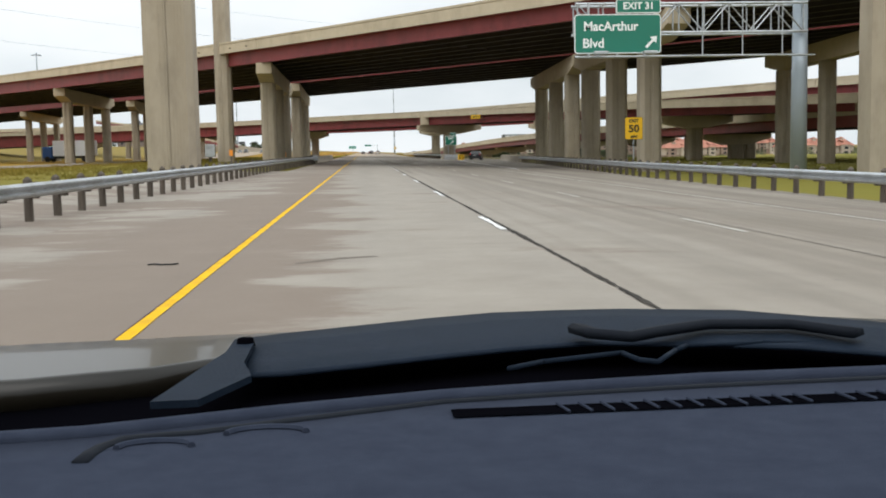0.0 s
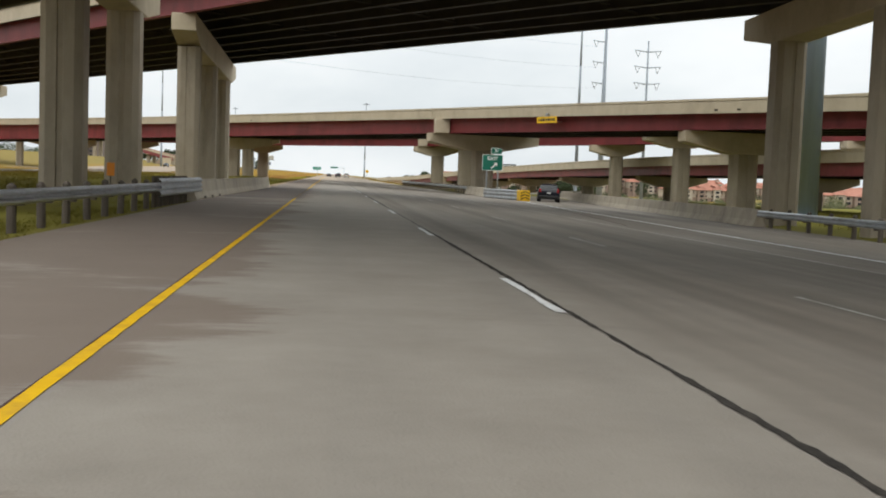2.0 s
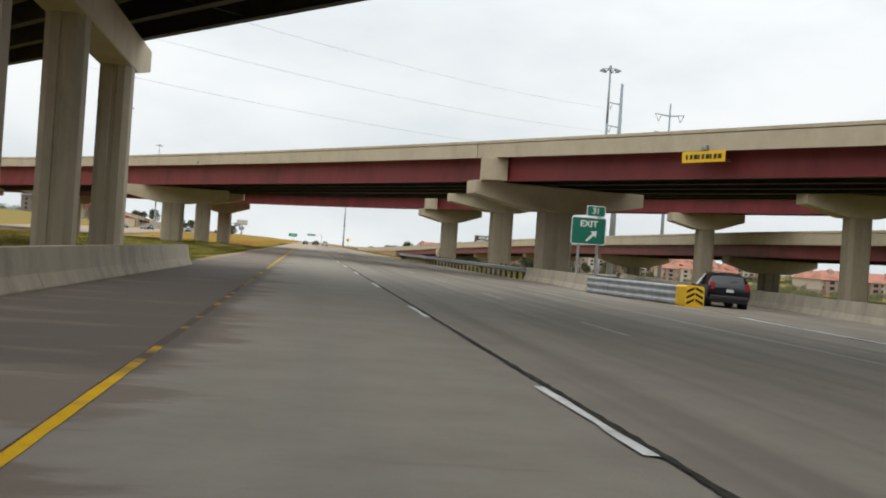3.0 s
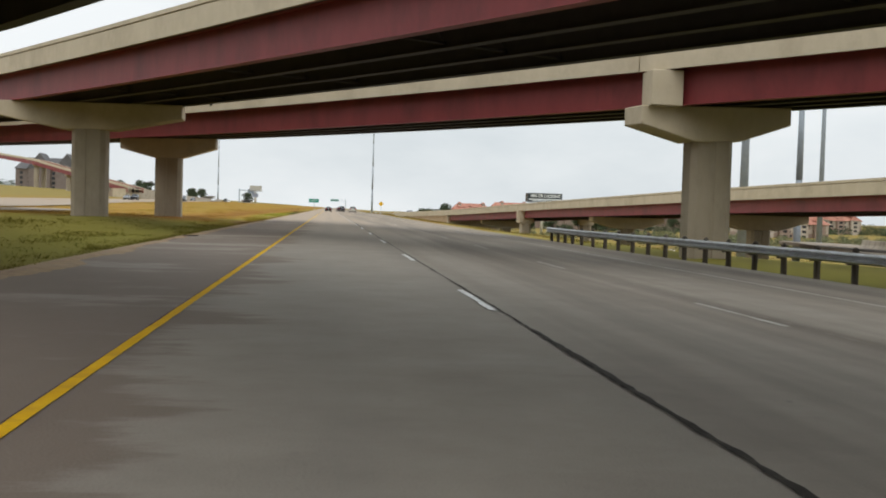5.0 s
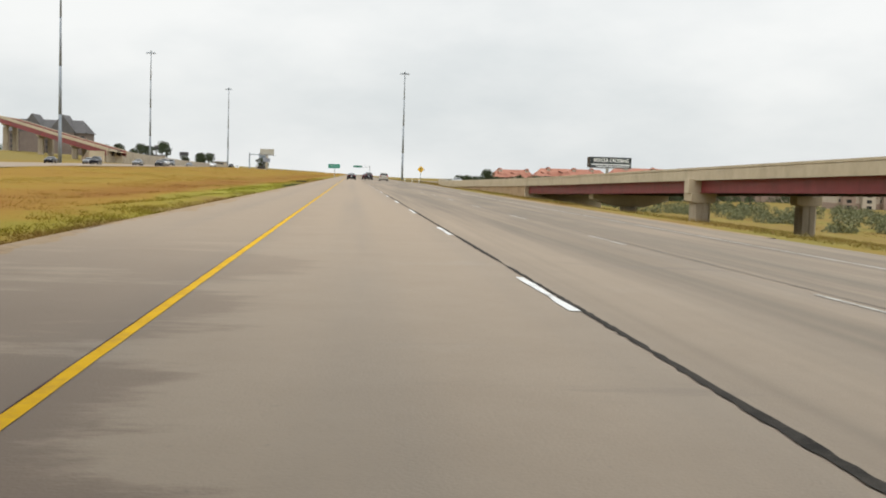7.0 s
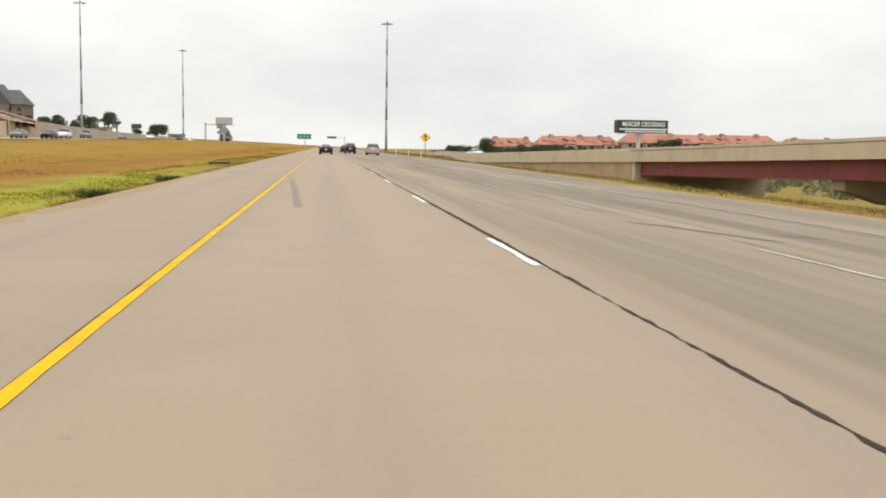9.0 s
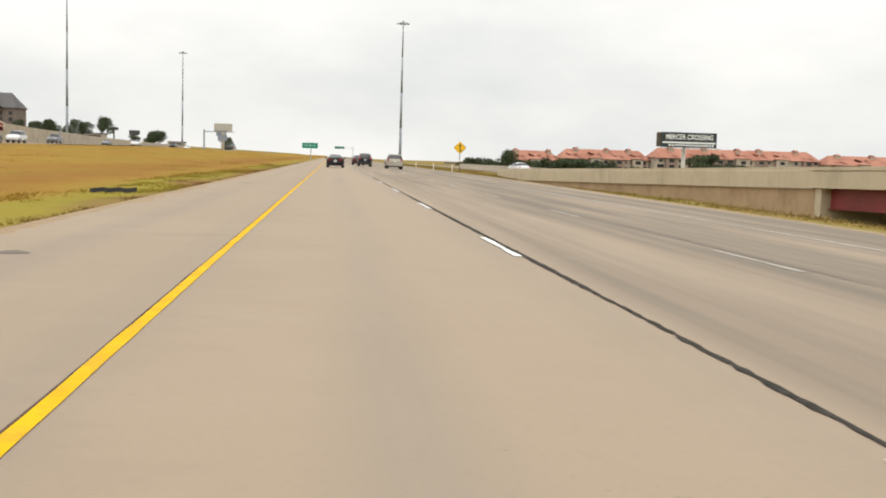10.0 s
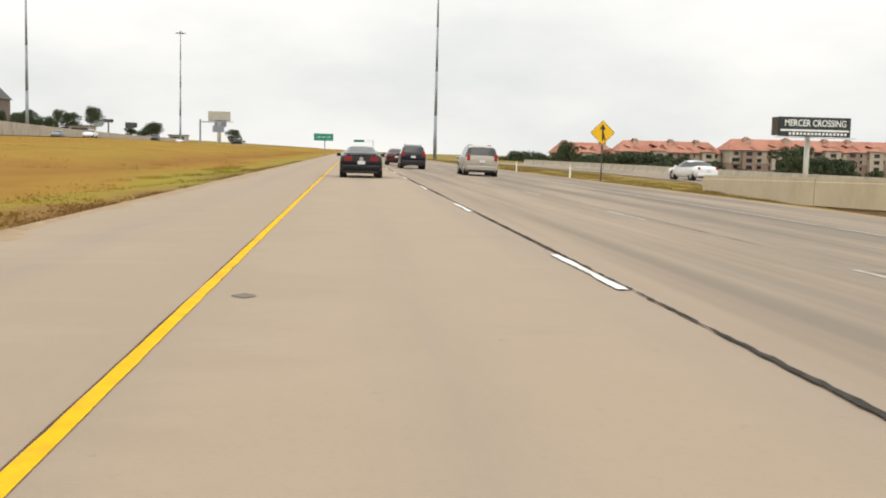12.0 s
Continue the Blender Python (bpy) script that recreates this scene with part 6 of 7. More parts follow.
def apartment(x, y, w, z0, seed):
    """Three-storey block with hipped tile roofs, projecting bays, balconies and windows."""
    rng = random.Random(seed)
    t = thing("apartment_building", (x, y, z0), "tan stucco apartment block with red tile hip roofs", "building", "apartment blocks")
    H = 7.6
    part("wall", box(B(), x, x + w, y, y + 14, z0, z0 + H), M_STUCCO, t)
    part("base_wall", box(B(), x - 0.1, x + w + 0.1, y - 0.12, y + 14, z0 - 6, z0 + 3.0), M_STONE, t)
    part("roof", hip(B(), x, x + w, y, y + 14, z0 + H, 4.2), M_TILE, t, "red tile hip roof")
    nb = max(3, int(w / 9))
    for i in range(nb):
        bx = x + (i + 0.5) * w / nb + rng.uniform(-1, 1)
        bw = rng.uniform(4.5, 6)
        part("bay", box(B(), bx - bw / 2, bx + bw / 2, y - 2.2, y + 1, z0 - 6, z0 + H + 0.5 * (i % 2)), M_STUCCO if i % 2 else M_STONE, t)
        part("bay_roof", hip(B(), bx - bw / 2, bx + bw / 2, y - 2.2, y + 7.5, z0 + H + 0.02 + 0.5 * (i % 2), rng.uniform(1.5, 2.9), 0.6), M_TILE, t)
        for f in range(3):
            part("window", box(B(), bx - 1.1, bx + 1.1, y - 2.26, y - 2.18, z0 + 0.7 + f * 2.5, z0 + 2.1 + f * 2.5), M_WINDOW, t)
    for i in range(max(2, int(w / 12))):
        cx = x + (i + rng.uniform(0.3, 0.7)) * w / max(2, int(w / 12))
        cw = rng.uniform(1.6, 2.4)
        part("dormer", box(B(), cx - cw / 2, cx + cw / 2, y + 4.4, y + 7.6, z0 + H + 2.0, z0 + H + 4.1), M_STUCCO, t)
        part("dormer_roof", hip(B(), cx - cw / 2, cx + cw / 2, y + 4.4, y + 7.6, z0 + H + 4.12, 0.8, 0.3), M_TILE, t)
    nx = int(w / 4.2)
    for i in range(nx):
        wx = x + (i + 0.5) * w / nx
        for f in range(3):
            if (i + f) % 4 == 1:
                part("balcony", box(B(), wx - 1.5, wx + 1.5, y - 1.3, y - 0.02, z0 + 0.1 + f * 2.5, z0 + 1.0 + f * 2.5), M_STONE, t)
                part("balcony_opening", box(B(), wx - 1.4, wx + 1.4, y - 0.16, y - 0.1, z0 + 1.0 + f * 2.5, z0 + 2.3 + f * 2.5), M_WINDOW, t)
            else:
                part("window", box(B(), wx - 0.8, wx + 0.8, y - 0.16, y - 0.1, z0 + 0.8 + f * 2.5, z0 + 2.1 + f * 2.5), M_WINDOW, t)


ax = 76.0
for i, (w, dy) in enumerate(((22, 6), (38, 0), (44, -8), (34, 4), (40, -4), (36, 6), (40, 0))):
    apartment(ax, 823 + dy, w, (-5.6, -4.4, -3.0, -2.7, -4.0, -4.6, -5.2)[i], 20 + i)
    ax += w + 0.6
for i, (x, y, w) in enumerate(((205, 700, 46), (262, 640, 46), (330, 610, 50), (230, 560, 40))):
    apartment(x, y, w, -7.8, 40 + i)


def hotel():
    t = thing("hotel_building", (-193.5, 968, 8), "large brown building with steep dark grey gabled roofs", "building")
    part("wall", box(B(), -220.5, -170.5, 968, 990, 2, 22.0), M_BRICK, t)
    part("roof", hip(B(), -220.5, -170.5, 968, 990, 22.0, 8.5, 1.0), M_GREYROOF, t, "dark grey shingle roof")
    for x in (-203.8, -185.1):
        bm = B()
        z = 22.0
        a = [bm.verts.new(p) for p in ((x - 9, 966, z), (x + 9, 966, z), (x, 966, z + 11.6), (x - 9, 985, z), (x + 9, 985, z), (x, 985, z + 11.6))]
        for f in ((0, 1, 2), (3, 5, 4), (0, 2, 5, 3), (1, 4, 5, 2), (0, 3, 4, 1)):
            bm.faces.new([a[i] for i in f])
        part("gable_roof", bm, M_GREYROOF, t)
        part("gable_wall", box(B(), x - 7.5, x + 7.5, 966.2, 970, 2, 22.2), M_BRICK, t)
    for i in range(9):
        for f in range(4):
            part("window", box(B(), -217.5 + i * 5.5, -215.5 + i * 5.5, 967.8, 967.95, 8 + f * 3.4, 10 + f * 3.4), M_WINDOW, t)


hotel()
for x, y, w, h in ((-96, 1010, 9, 3.0), (-70, 1060, 8, 2.5), (-120, 905, 9, 3.0), (60, 930, 30, 4)):
    g = ground_z(x, y)
    t = thing("low_building", (x, y, g), "small far pale commercial building with a flat roof", "building", "far buildings")
    part("wall", box(B(), x, x + w, y, y + 10, g - 1, g + h, 0.05), M_STUCCO, t)
    part("roof", box(B(), x - 0.4, x + w + 0.4, y - 0.4, y + 10.4, g + h, g + h + 0.5, 0.05), M_GREYROOF, t)
    part("window", box(B(), x + 1, x + w - 1, y - 0.06, y + 0.02, g + 1, g + 2.4), M_WINDOW, t)


# ---- trees, woods, grass ----
M_LEAF = material("tree_leaves", (0.030, 0.046, 0.018), (0.055, 0.075, 0.028), 0.8, 0.75, 0.0, island=0.35)
M_SCRUB = material("scrub_leaves", (0.11, 0.12, 0.055), (0.17, 0.175, 0.085), 0.3, 0.8, 0.0, island=0.25)
M_BARK = material("tree_bark", (0.06, 0.05, 0.04), (0.10, 0.085, 0.07), 3, 0.95, 0.3, 20, stretch=(1, 1, 0.2))


def leaf_cloud(centres, count, size, seed, mat=None):
    """Small crossing leaf faces spread round clump centres (x, y, z, r)."""
    rng = np.random.default_rng(seed)
    c = np.array(centres)
    wsum = c[:, 3] ** 2
    c = c[rng.choice(len(c), size=count, p=wsum / wsum.sum())]

    def unit(v):
        return v / np.linalg.norm(v, axis=1, keepdims=True)
    d = unit(rng.normal(size=(count, 3)))
    p = c[:, :3] + d * c[:, 3:] * rng.uniform(0.5, 1.05, (count, 1)) * np.array((1, 1, 0.8))
    a = unit(rng.normal(size=(count, 3)))
    b = unit(np.cross(a, rng.normal(size=(count, 3))))
    s = size * rng.uniform(0.6, 1.3, (count, 1))
    v = np.stack([p + a * s, p + b * s * 0.6, p - a * s, p - b * s * 0.6], 1).reshape(-1, 3)
    me = bpy.data.meshes.new("crown")
    me.from_pydata(v.tolist(), [], np.arange(count * 4).reshape(-1, 4).tolist())
    me.materials.append(mat or M_LEAF)
    return me


def make_tree(h, spread, seed, leaves=3200, leaf=0.25):
    rng = random.Random(seed)
    t = new("tree")
    tagged(t, "dark green broad-crowned tree with an uneven outline", "tree", "trees by the buildings")
    bm = B()
    tube(bm, (0, 0, -0.5), (0.1, 0, h * 0.3), h * 0.035, h * 0.025, 8)
    tube(bm, (0.1, 0, h * 0.3), (0.0, 0.1, h * 0.65), h * 0.025, h * 0.012, 8)
    cl = []
    for i in range(9):
        a, rr = rng.uniform(0, 6.28), rng.uniform(0.2, 1.0) * spread * 0.65
        z = h * rng.uniform(0.36, 0.85)
        p = (rr * math.cos(a), rr * math.sin(a), z)
        tube(bm, (0.05, 0.03, h * rng.uniform(0.25, 0.5)), p, h * 0.014, h * 0.005, 6)
        cl.append((*p, spread * rng.uniform(0.28, 0.5)))
    cl.append((0, 0, h * 0.82, spread * 0.42))
    part("trunk", bm, M_BARK, t)
    o = new("crown", leaf_cloud(cl, leaves, leaf, seed))
    o.parent = t
    return t


TREES = [make_tree(9, 5.0, 1), make_tree(7.5, 4.4, 2), make_tree(11, 5.5, 3)]
spots = [(-136, 905), (-130, 912), (-124, 903), (-119, 908), (-142, 915), (-113, 914), (-150, 900), (-88, 905), (-84, 902), (-104, 1005), (-110, 985), (-98, 975), (-60, 985), (146, 770), (151, 775), (143, 781), (156, 772),
         (60, 735), (72, 750), (84, 745), (95, 760), (108, 748), (122, 765), (135, 752), (165, 760), (178, 770), (190, 758), (205, 745), (66, 770), (90, 780), (116, 785), (230, 770),
         (-165, 960), (-155, 955), (-148, 960)]
rng_t = random.Random(12)
for i, (x, y) in enumerate(spots):
    src = TREES[i % 3]
    s = rng_t.uniform(0.8, 1.15)
    m = pose(x, y, ground_z(x, y) - 0.1, 0, 0, rng_t.uniform(0, 360)) @ Matrix.Diagonal((s, s, s * rng_t.uniform(0.85, 1.1), 1))
    if i < 3:
        src.matrix_world = m
    else:
        c = copy_thing(src, m)
        c.matrix_basis = m


def woods():
    """Far low belts of trees to the right and on the skyline."""
    rng = random.Random(4)
    cl = []
    for x0, x1, y0, y1, n, r in ((52, 420, 790, 815, 130, 3.2), (200, 520, 300, 560, 90, 4.5), (100, 700, 900, 1000, 120, 5), (-420, -160, 1000, 1100, 60, 6), (90, 900, 120, 330, 110, 5.0), (120, 200, 640, 700, 30, 2.0), (95, 330, 470, 640, 260, 2.6), (70, 110, 560, 600, 30, 1.6)):
        for i in range(n):
            x, y = rng.uniform(x0, x1), rng.uniform(y0, y1)
            if y < 330 and x < 200:
                continue
            cl.append((x, y, ground_z(x, y) + r * rng.uniform(0.0, 0.6), r * rng.uniform(0.6, 1.3)))
    hedge = []
    for i in range(190):
        x = rng.uniform(46, 108)
        hedge.append((x, rng.uniform(768, 786), rng.uniform(-4.5, 0.6 if x < 80 else 1.4), rng.uniform(1.5, 2.6)))
    for i in range(60):
        x = rng.uniform(139, 165)
        hedge.append((x, rng.uniform(770, 784), rng.uniform(-4.5, 5.4 if x < 149 else 1.6), rng.uniform(1.6, 2.6)))
    tagged(new("hedge", leaf_cloud(hedge, 90000, 0.3, 21)), "dark green hedge and small trees before the apartments", "hedge", kind="stuff")
    me = leaf_cloud([c for c in cl if c[1] > 660 or c[1] < 400 or c[0] < 0], 190000, 0.36, 9)
    tagged(new("far_woods", me), "dark green belts of far low trees", "woods", kind="stuff")
    me = leaf_cloud([c for c in cl if not (c[1] > 660 or c[1] < 400 or c[0] < 0)], 170000, 0.26, 10, M_SCRUB)
    tagged(new("scrub", me), "dense dark green scrub on the low land", "scrub", kind="stuff")


woods()


M_GRASS = meadow_material("grass_blades", 0.10)


def grass(name, label, spans, seed, hmin, hmax, blades=5, mat=None):
    """Tufts of thin blades over rectangles of the plan (x0, x1, y0, y1, number)."""
    rng = np.random.default_rng(seed)
    vs = []
    for x0, x1, y0, y1, n in spans:
        xs = x0 + (x1 - x0) * rng.random(n)
        ys = y0 + (y1 - y0) * rng.random(n)
        zs = np.array([ground_z(x, y) - 0.02 for x, y in zip(xs, ys)])
        clump = 0.6 + 0.8 * (np.sin(xs * 1.3 + np.sin(ys * 0.31) * 2) * np.sin(ys * 0.47 + xs * 0.2) > 0.1)
        h = rng.uniform(hmin, hmax, n) * clump
        for _ in range(blades):
            a = rng.uniform(0, 6.28, n)
            w = rng.uniform(0.012, 0.04, n) * (0.7 + 2 * h)
            px, py = xs + rng.normal(0, 0.14, n), ys + rng.normal(0, 0.14, n)
            lx, ly = rng.normal(0, 1.0, n) * h, rng.normal(0, 1.0, n) * h
            hh = h * rng.uniform(0.5, 1.1, n)
            vs.append(np.stack([np.stack([px - w * np.cos(a), py - w * np.sin(a), zs], 1), np.stack([px + w * np.cos(a), py + w * np.sin(a), zs], 1), np.stack([px + lx, py + ly, zs + hh], 1)], 1).reshape(-1, 3))
    v = np.concatenate(vs)
    me = bpy.data.meshes.new(name)
    me.from_pydata(v.tolist(), [], np.arange(len(v)).reshape(-1, 3).tolist())
    me.materials.append(mat or M_GRASS)
    return tagged(new(name, me), label, "grass", kind="stuff")


grass("verge_grass", "ragged dry grass along the pavement edge", [(-7.2, -5.1, 72, 118, 3000), (-5.9, -4.75, 165, 560, 22000), (12.8, 14.0, 300, 420, 1500), (-9, -5.9, 160, 520, 15000)], 1, 0.03, 0.09)
grass("bank_grass", "golden brown and green grass on the rising bank", [(-40, -8, 230, 420, 24000), (-40, -8, 420, 760, 18000)], 2, 0.02, 0.07, 4)
grass("lowland_grass", "mixed green and golden rough grass on the low land", [(16, 60, 255, 440, 30000), (46, 120, 280, 560, 18000), (30, 70, 130, 190, 7000)], 3, 0.07, 0.24, 4)
grass("gore_grass", "short yellow-green grass between highway and merging ramp", [(14.6, 23.0, 500, 700, 26000), (14.8, 20, 470, 500, 3000), (15, 22, 430, 478, 4000)], 5, 0.04, 0.1)
grass("bridge_grass", "green grass under the bridges", [(-30, -10, 40, 240, 16000), (24, 70, 20, 140, 9000)], 4, 0.08, 0.22, 4)


M_WEED = material("weed_leaves", (0.055, 0.075, 0.022), (0.10, 0.115, 0.035), 3.0, 0.8, 0.0, island=0.25)
for x, y, r in ((-5.55, 383.0, 0.32), (-5.60, 371.00, 0.34)):
    grass("weed_clump", "dark green weed clump at the edge of the verge", [(x - r, x + r, y - r, y + r, 60), (x - r / 2, x + r / 2, y - r / 2, y + r / 2, 60)], 6, 0.22, 0.5, 6, M_WEED)


def tyre_scrap(x, y, L, rz, w=1.0):
    t = thing("tyre_scrap", (x, y, surface_z(x)), "torn black strip of tyre tread on the shoulder", "debris", "tyre scraps")
    bm = B()
    path = [Vector((x + L * (i / 8 - 0.5) * math.cos(rz), y + L * (i / 8 - 0.5) * math.sin(rz) + 0.03 * math.sin(i), 0.002 + 0.008 * w * (i % 3))) for i in range(9)]
    sweep(bm, [(-0.09 * w, 0), (-0.07 * w, 0.05 * w), (0.06 * w, 0.06 * w), (0.09 * w, 0.0)], path)
    part("tread", bm, M_TYRE, t)


tyre_scrap(-6.25, 408.4, 1.2, 0.4, 2.0)
tyre_scrap(-2.08, 9.2, 0.34, -0.1, 0.25)
tyre_scrap(-4.8, 234.7, 0.5, 0.2, 0.6)


# ---- marks on the pavement, litter ----
M_STAIN = material("oil_stain", (0.11, 0.09, 0.072), (0.18, 0.15, 0.12), 3.0, 0.95, 0.1, 40)


def pavement_mark(points, label, name="pavement_mark", mat=None, seed=0):
    """A thin uneven patch: points are (x, y, half width), along its length."""
    rng = random.Random(seed)
    bm, rows = B(), []
    for (x0, y0, h0), (x1, y1, h1) in zip(points, points[1:]):
        for i in range(5):
            f = i / 5
            x, y, h = x0 + (x1 - x0) * f, y0 + (y1 - y0) * f, (h0 + (h1 - h0) * f) * rng.uniform(0.7, 1.2)
            rows.append((bm.verts.new((x, y - h, surface_z(x) + 0.005)), bm.verts.new((x, y + h, surface_z(x) + 0.005))))
    for a, b in zip(rows, rows[1:]):
        bm.faces.new((a[0], a[1], b[1], b[0]))
    tagged(part(name, bm, mat or M_STAIN, None), label, "pavement mark", "marks on the pavement", "structure")


for k, (x0, x1, y) in enumerate(((2.06, 2.19, 442.9), (1.80, 2.02, 441.2), (1.62, 1.79, 439.7), (1.13, 1.38, 437.9))):
    pavement_mark([(x0, y, 0.03), ((x0 + x1) / 2, y + 0.02, 0.05), (x1, y, 0.03)], "short dark bar stained across the lane", mat=M_SEAL, seed=k)
pavement_mark([(5.4, 362.2, 0.05), (5.9, 361.2, 0.3), (6.5, 359.2, 0.35), (6.8, 358.4, 0.05)], "long dark oil stain on the outer lane", "oil_stain", seed=11)
pavement_mark([(7.2, 359.9, 0.03), (7.6, 359.7, 0.15), (7.9, 359.6, 0.03)], "small dark oil stain on the outer lane", "oil_stain", seed=12)
pavement_mark([(-0.62, 9.0, 0.05), (-0.15, 9.45, 0.10), (0.4, 9.6, 0.02)], "thin brown streak drawn across the lane", "stain_streak", seed=13)
pavement_mark([(-2.0, 418.9, 0.02), (-1.9, 418.95, 0.12), (-1.8, 419.0, 0.02)], "small dark spot on the shoulder", "stain_spot", seed=15)
pavement_mark([(-1.2, 451.3, 0.03), (-1.1, 451.3, 0.16), (-0.98, 451.3, 0.03)], "small dark spot beside the yellow line", "stain_spot", seed=16)
pavement_mark([(-4.0, 421.6, 0.05), (-3.6, 421.8, 0.5), (-3.2, 421.7, 0.05)], "grey damp patch on the shoulder", "stain_spot", seed=17)
pavement_mark([(-3.50, 379.15, 0.05), (-3.48, 379.71, 0.22), (-3.45, 380.28, 0.05)], "pale scuffed patch on the shoulder", "scuff", M_WORN, 19)
pavement_mark([(-3.05, 380.93, 0.03), (-2.89, 381.17, 0.12), (-2.73, 381.41, 0.03)], "pale scuffed patch on the shoulder", "scuff", M_WORN, 20)
pavement_mark([(-4.1, 390.3, 0.05), (-3.8, 390.4, 0.25), (-3.5, 390.3, 0.05)], "grey damp patch on the shoulder", "stain_spot", seed=18)


def litter_pile():
    """Heap of full white sacks on the low land."""
    x, y = 64.0, 382.5
    t = thing("litter_pile", (x, y, ground_z(x, y)), "heap of white sacks lying in the grass", "litter")
    rng = random.Random(6)
    for dx, dy, r in ((-1.5, 0, 0.55), (-0.7, 0.3, 0.7), (0.2, -0.1, 0.5), (1.1, 0.2, 0.45), (1.8, 0, 0.4)):
        bm = B()
        bmesh.ops.create_icosphere(bm, subdivisions=2, radius=r)
        for v in bm.verts:
            v.co *= rng.uniform(0.85, 1.12)
            v.co.z = max(v.co.z * 0.8, -0.3 * r)
            v.co += Vector((x + dx, y + dy, ground_z(x + dx, y + dy) + 0.3 * r))
        part("sack", bm, M_SACK, t, "", True)


M_SACK = material("white_sack", (0.62, 0.61, 0.58), (0.75, 0.74, 0.72), 3.0, 0.6, 0.2, 8)
litter_pile()


# ---- front of the filming car, where it stands at the start ----
M_DASH = material("dash_plastic", (0.023, 0.028, 0.044), (0.031, 0.038, 0.057), 30, 0.9, 0.25, 900, spec=0.04)
M_COWL = material("cowl_plastic", (0.007, 0.012, 0.020), (0.011, 0.017, 0.028), 20, 0.6, 0.15, 300, spec=0.04)
M_GROOVE = plain("seal_black", (0.006, 0.008, 0.012), 0.8, 0.0, 0.0, 0.0, 0.1)
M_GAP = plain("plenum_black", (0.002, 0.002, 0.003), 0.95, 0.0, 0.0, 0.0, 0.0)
M_HOOD = plain("hood_gold", (0.012, 0.010, 0.007), 0.3, 0.0, 0.0, 0.22, 0.2)
M_HOOD.node_tree.nodes["Principled BSDF"].inputs["Coat Roughness"].default_value = 0.03
EYE = Vector((0.150, -2.499, 1.2055))


def filming_car():
    t = thing("car_front", EYE + Vector((0, 1, -1.2)), "dark grey dashboard, black wiper cowl and gold bonnet of a car", "car")

    def sheet(name, rows, mat, label="", down=0.03):
        bm = B()
        vs = [[bm.verts.new(EYE + Vector(p)) for p in r] for r in rows]
        for a, b in zip(vs, vs[1:]):
            for i in range(len(a) - 1):
                bm.faces.new((a[i], a[i + 1], b[i + 1], b[i]))
        r = bmesh.ops.extrude_face_region(bm, geom=bm.faces[:])
        bmesh.ops.translate(bm, verts=[v for v in r["geom"] if isinstance(v, bmesh.types.BMVert)], vec=(0, 0, -down))
        return part(name, bm, mat, t, label, True)

    LIP = [(-0.75, 0.70), (-0.5, 0.735), (-0.269, 0.772), (-0.2104, 0.779), (-0.152, 0.797), (-0.0686, 0.8235), (0.0614, 0.857), (0.167, 0.8725), (0.295, 0.8865), (0.461, 0.891), (0.9, 0.885)]

    def far_y(x):
        return curve_x(LIP, x) - 0.008

    xs = [-0.75 + i * 0.075 for i in range(23)]
    rows = []
    for k in range(13):
        f = k / 12
        rows.append([(x, 0.08 + f * (far_y(x) - 0.08), -0.205 - 0.05 * (1 - f) ** 3 - 0.06 * max(0, abs(x - 0.3) - 0.8)) for x in xs])
    sheet("dashboard", rows, M_DASH, "dark grey grained dashboard top")
    bm = B()
    groove = [(-0.1956, 0.7068), (-0.194, 0.728), (-0.19, 0.7451), (-0.1786, 0.7646), (-0.155, 0.7695), (-0.1271, 0.7735), (-0.0666, 0.7965), (0.0604, 0.8415), (0.1637, 0.8535), (0.2882, 0.8645), (0.4508, 0.8715), (0.8, 0.868)]
    sweep(bm, [(-0.0065, -0.006), (-0.0055, 0.0008), (0.0, 0.0016), (0.0055, 0.0008), (0.0065, -0.006)], [EYE + Vector((x, y, -0.2045)) for x, y in groove])
    part("edge_seal", bm, M_GROOVE, t, "black rubber seal", True)
    # flat black strip: the dark inside the defroster slot as colour
    bm = B()
    for x in [0.064 + i * 0.012 for i in range(52)]:
        y = 0.7985 + 0.02 * (x - 0.06)
        y2 = 0.7985 + 0.02 * (x + 0.012 - 0.06)
        v = [bm.verts.new(EYE + Vector(p)) for p in ((x, y - 0.012, -0.2035), (x + 0.012, y2 - 0.012, -0.2035), (x + 0.012, y2 + 0.013, -0.2035), (x, y + 0.013, -0.2035))]
        bm.faces.new(v)
    bmesh.ops.remove_doubles(bm, verts=bm.verts[:], dist=1e-5)
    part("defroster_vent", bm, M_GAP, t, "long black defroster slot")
    for i in range(22):
        x = 0.152 + i * 0.0178
        if i == 12:
            continue
        bm = B()
        y = 0.7985 + 0.02 * (x - 0.06)
        tube(bm, EYE + Vector((x - 0.003, y + 0.012, -0.202)), EYE + Vector((x + 0.003, y - 0.011, -0.2032)), 0.0013, seg=6)
        part("vent_slat", bm, M_DASH, t)
    for cx, cy, w in ((-0.152, 0.736, 0.026), (-0.076, 0.763, 0.029)):
        bm = B()
        bend = [EYE + Vector((cx + w * math.cos(math.pi * i / 14), cy + 0.016 * math.sin(math.pi * i / 14), -0.204)) for i in range(15)]
        sweep(bm, [(0.0028 * math.cos(math.pi * k / 3), 0.0028 * math.sin(math.pi * k / 3)) for k in range(6)], bend)
        part("embossed_arc", bm, M_DASH, t)
    # light lip of the dashboard behind its groove
    bm = B()
    lip = [Vector((x, y, -0.2)) for x, y in LIP]
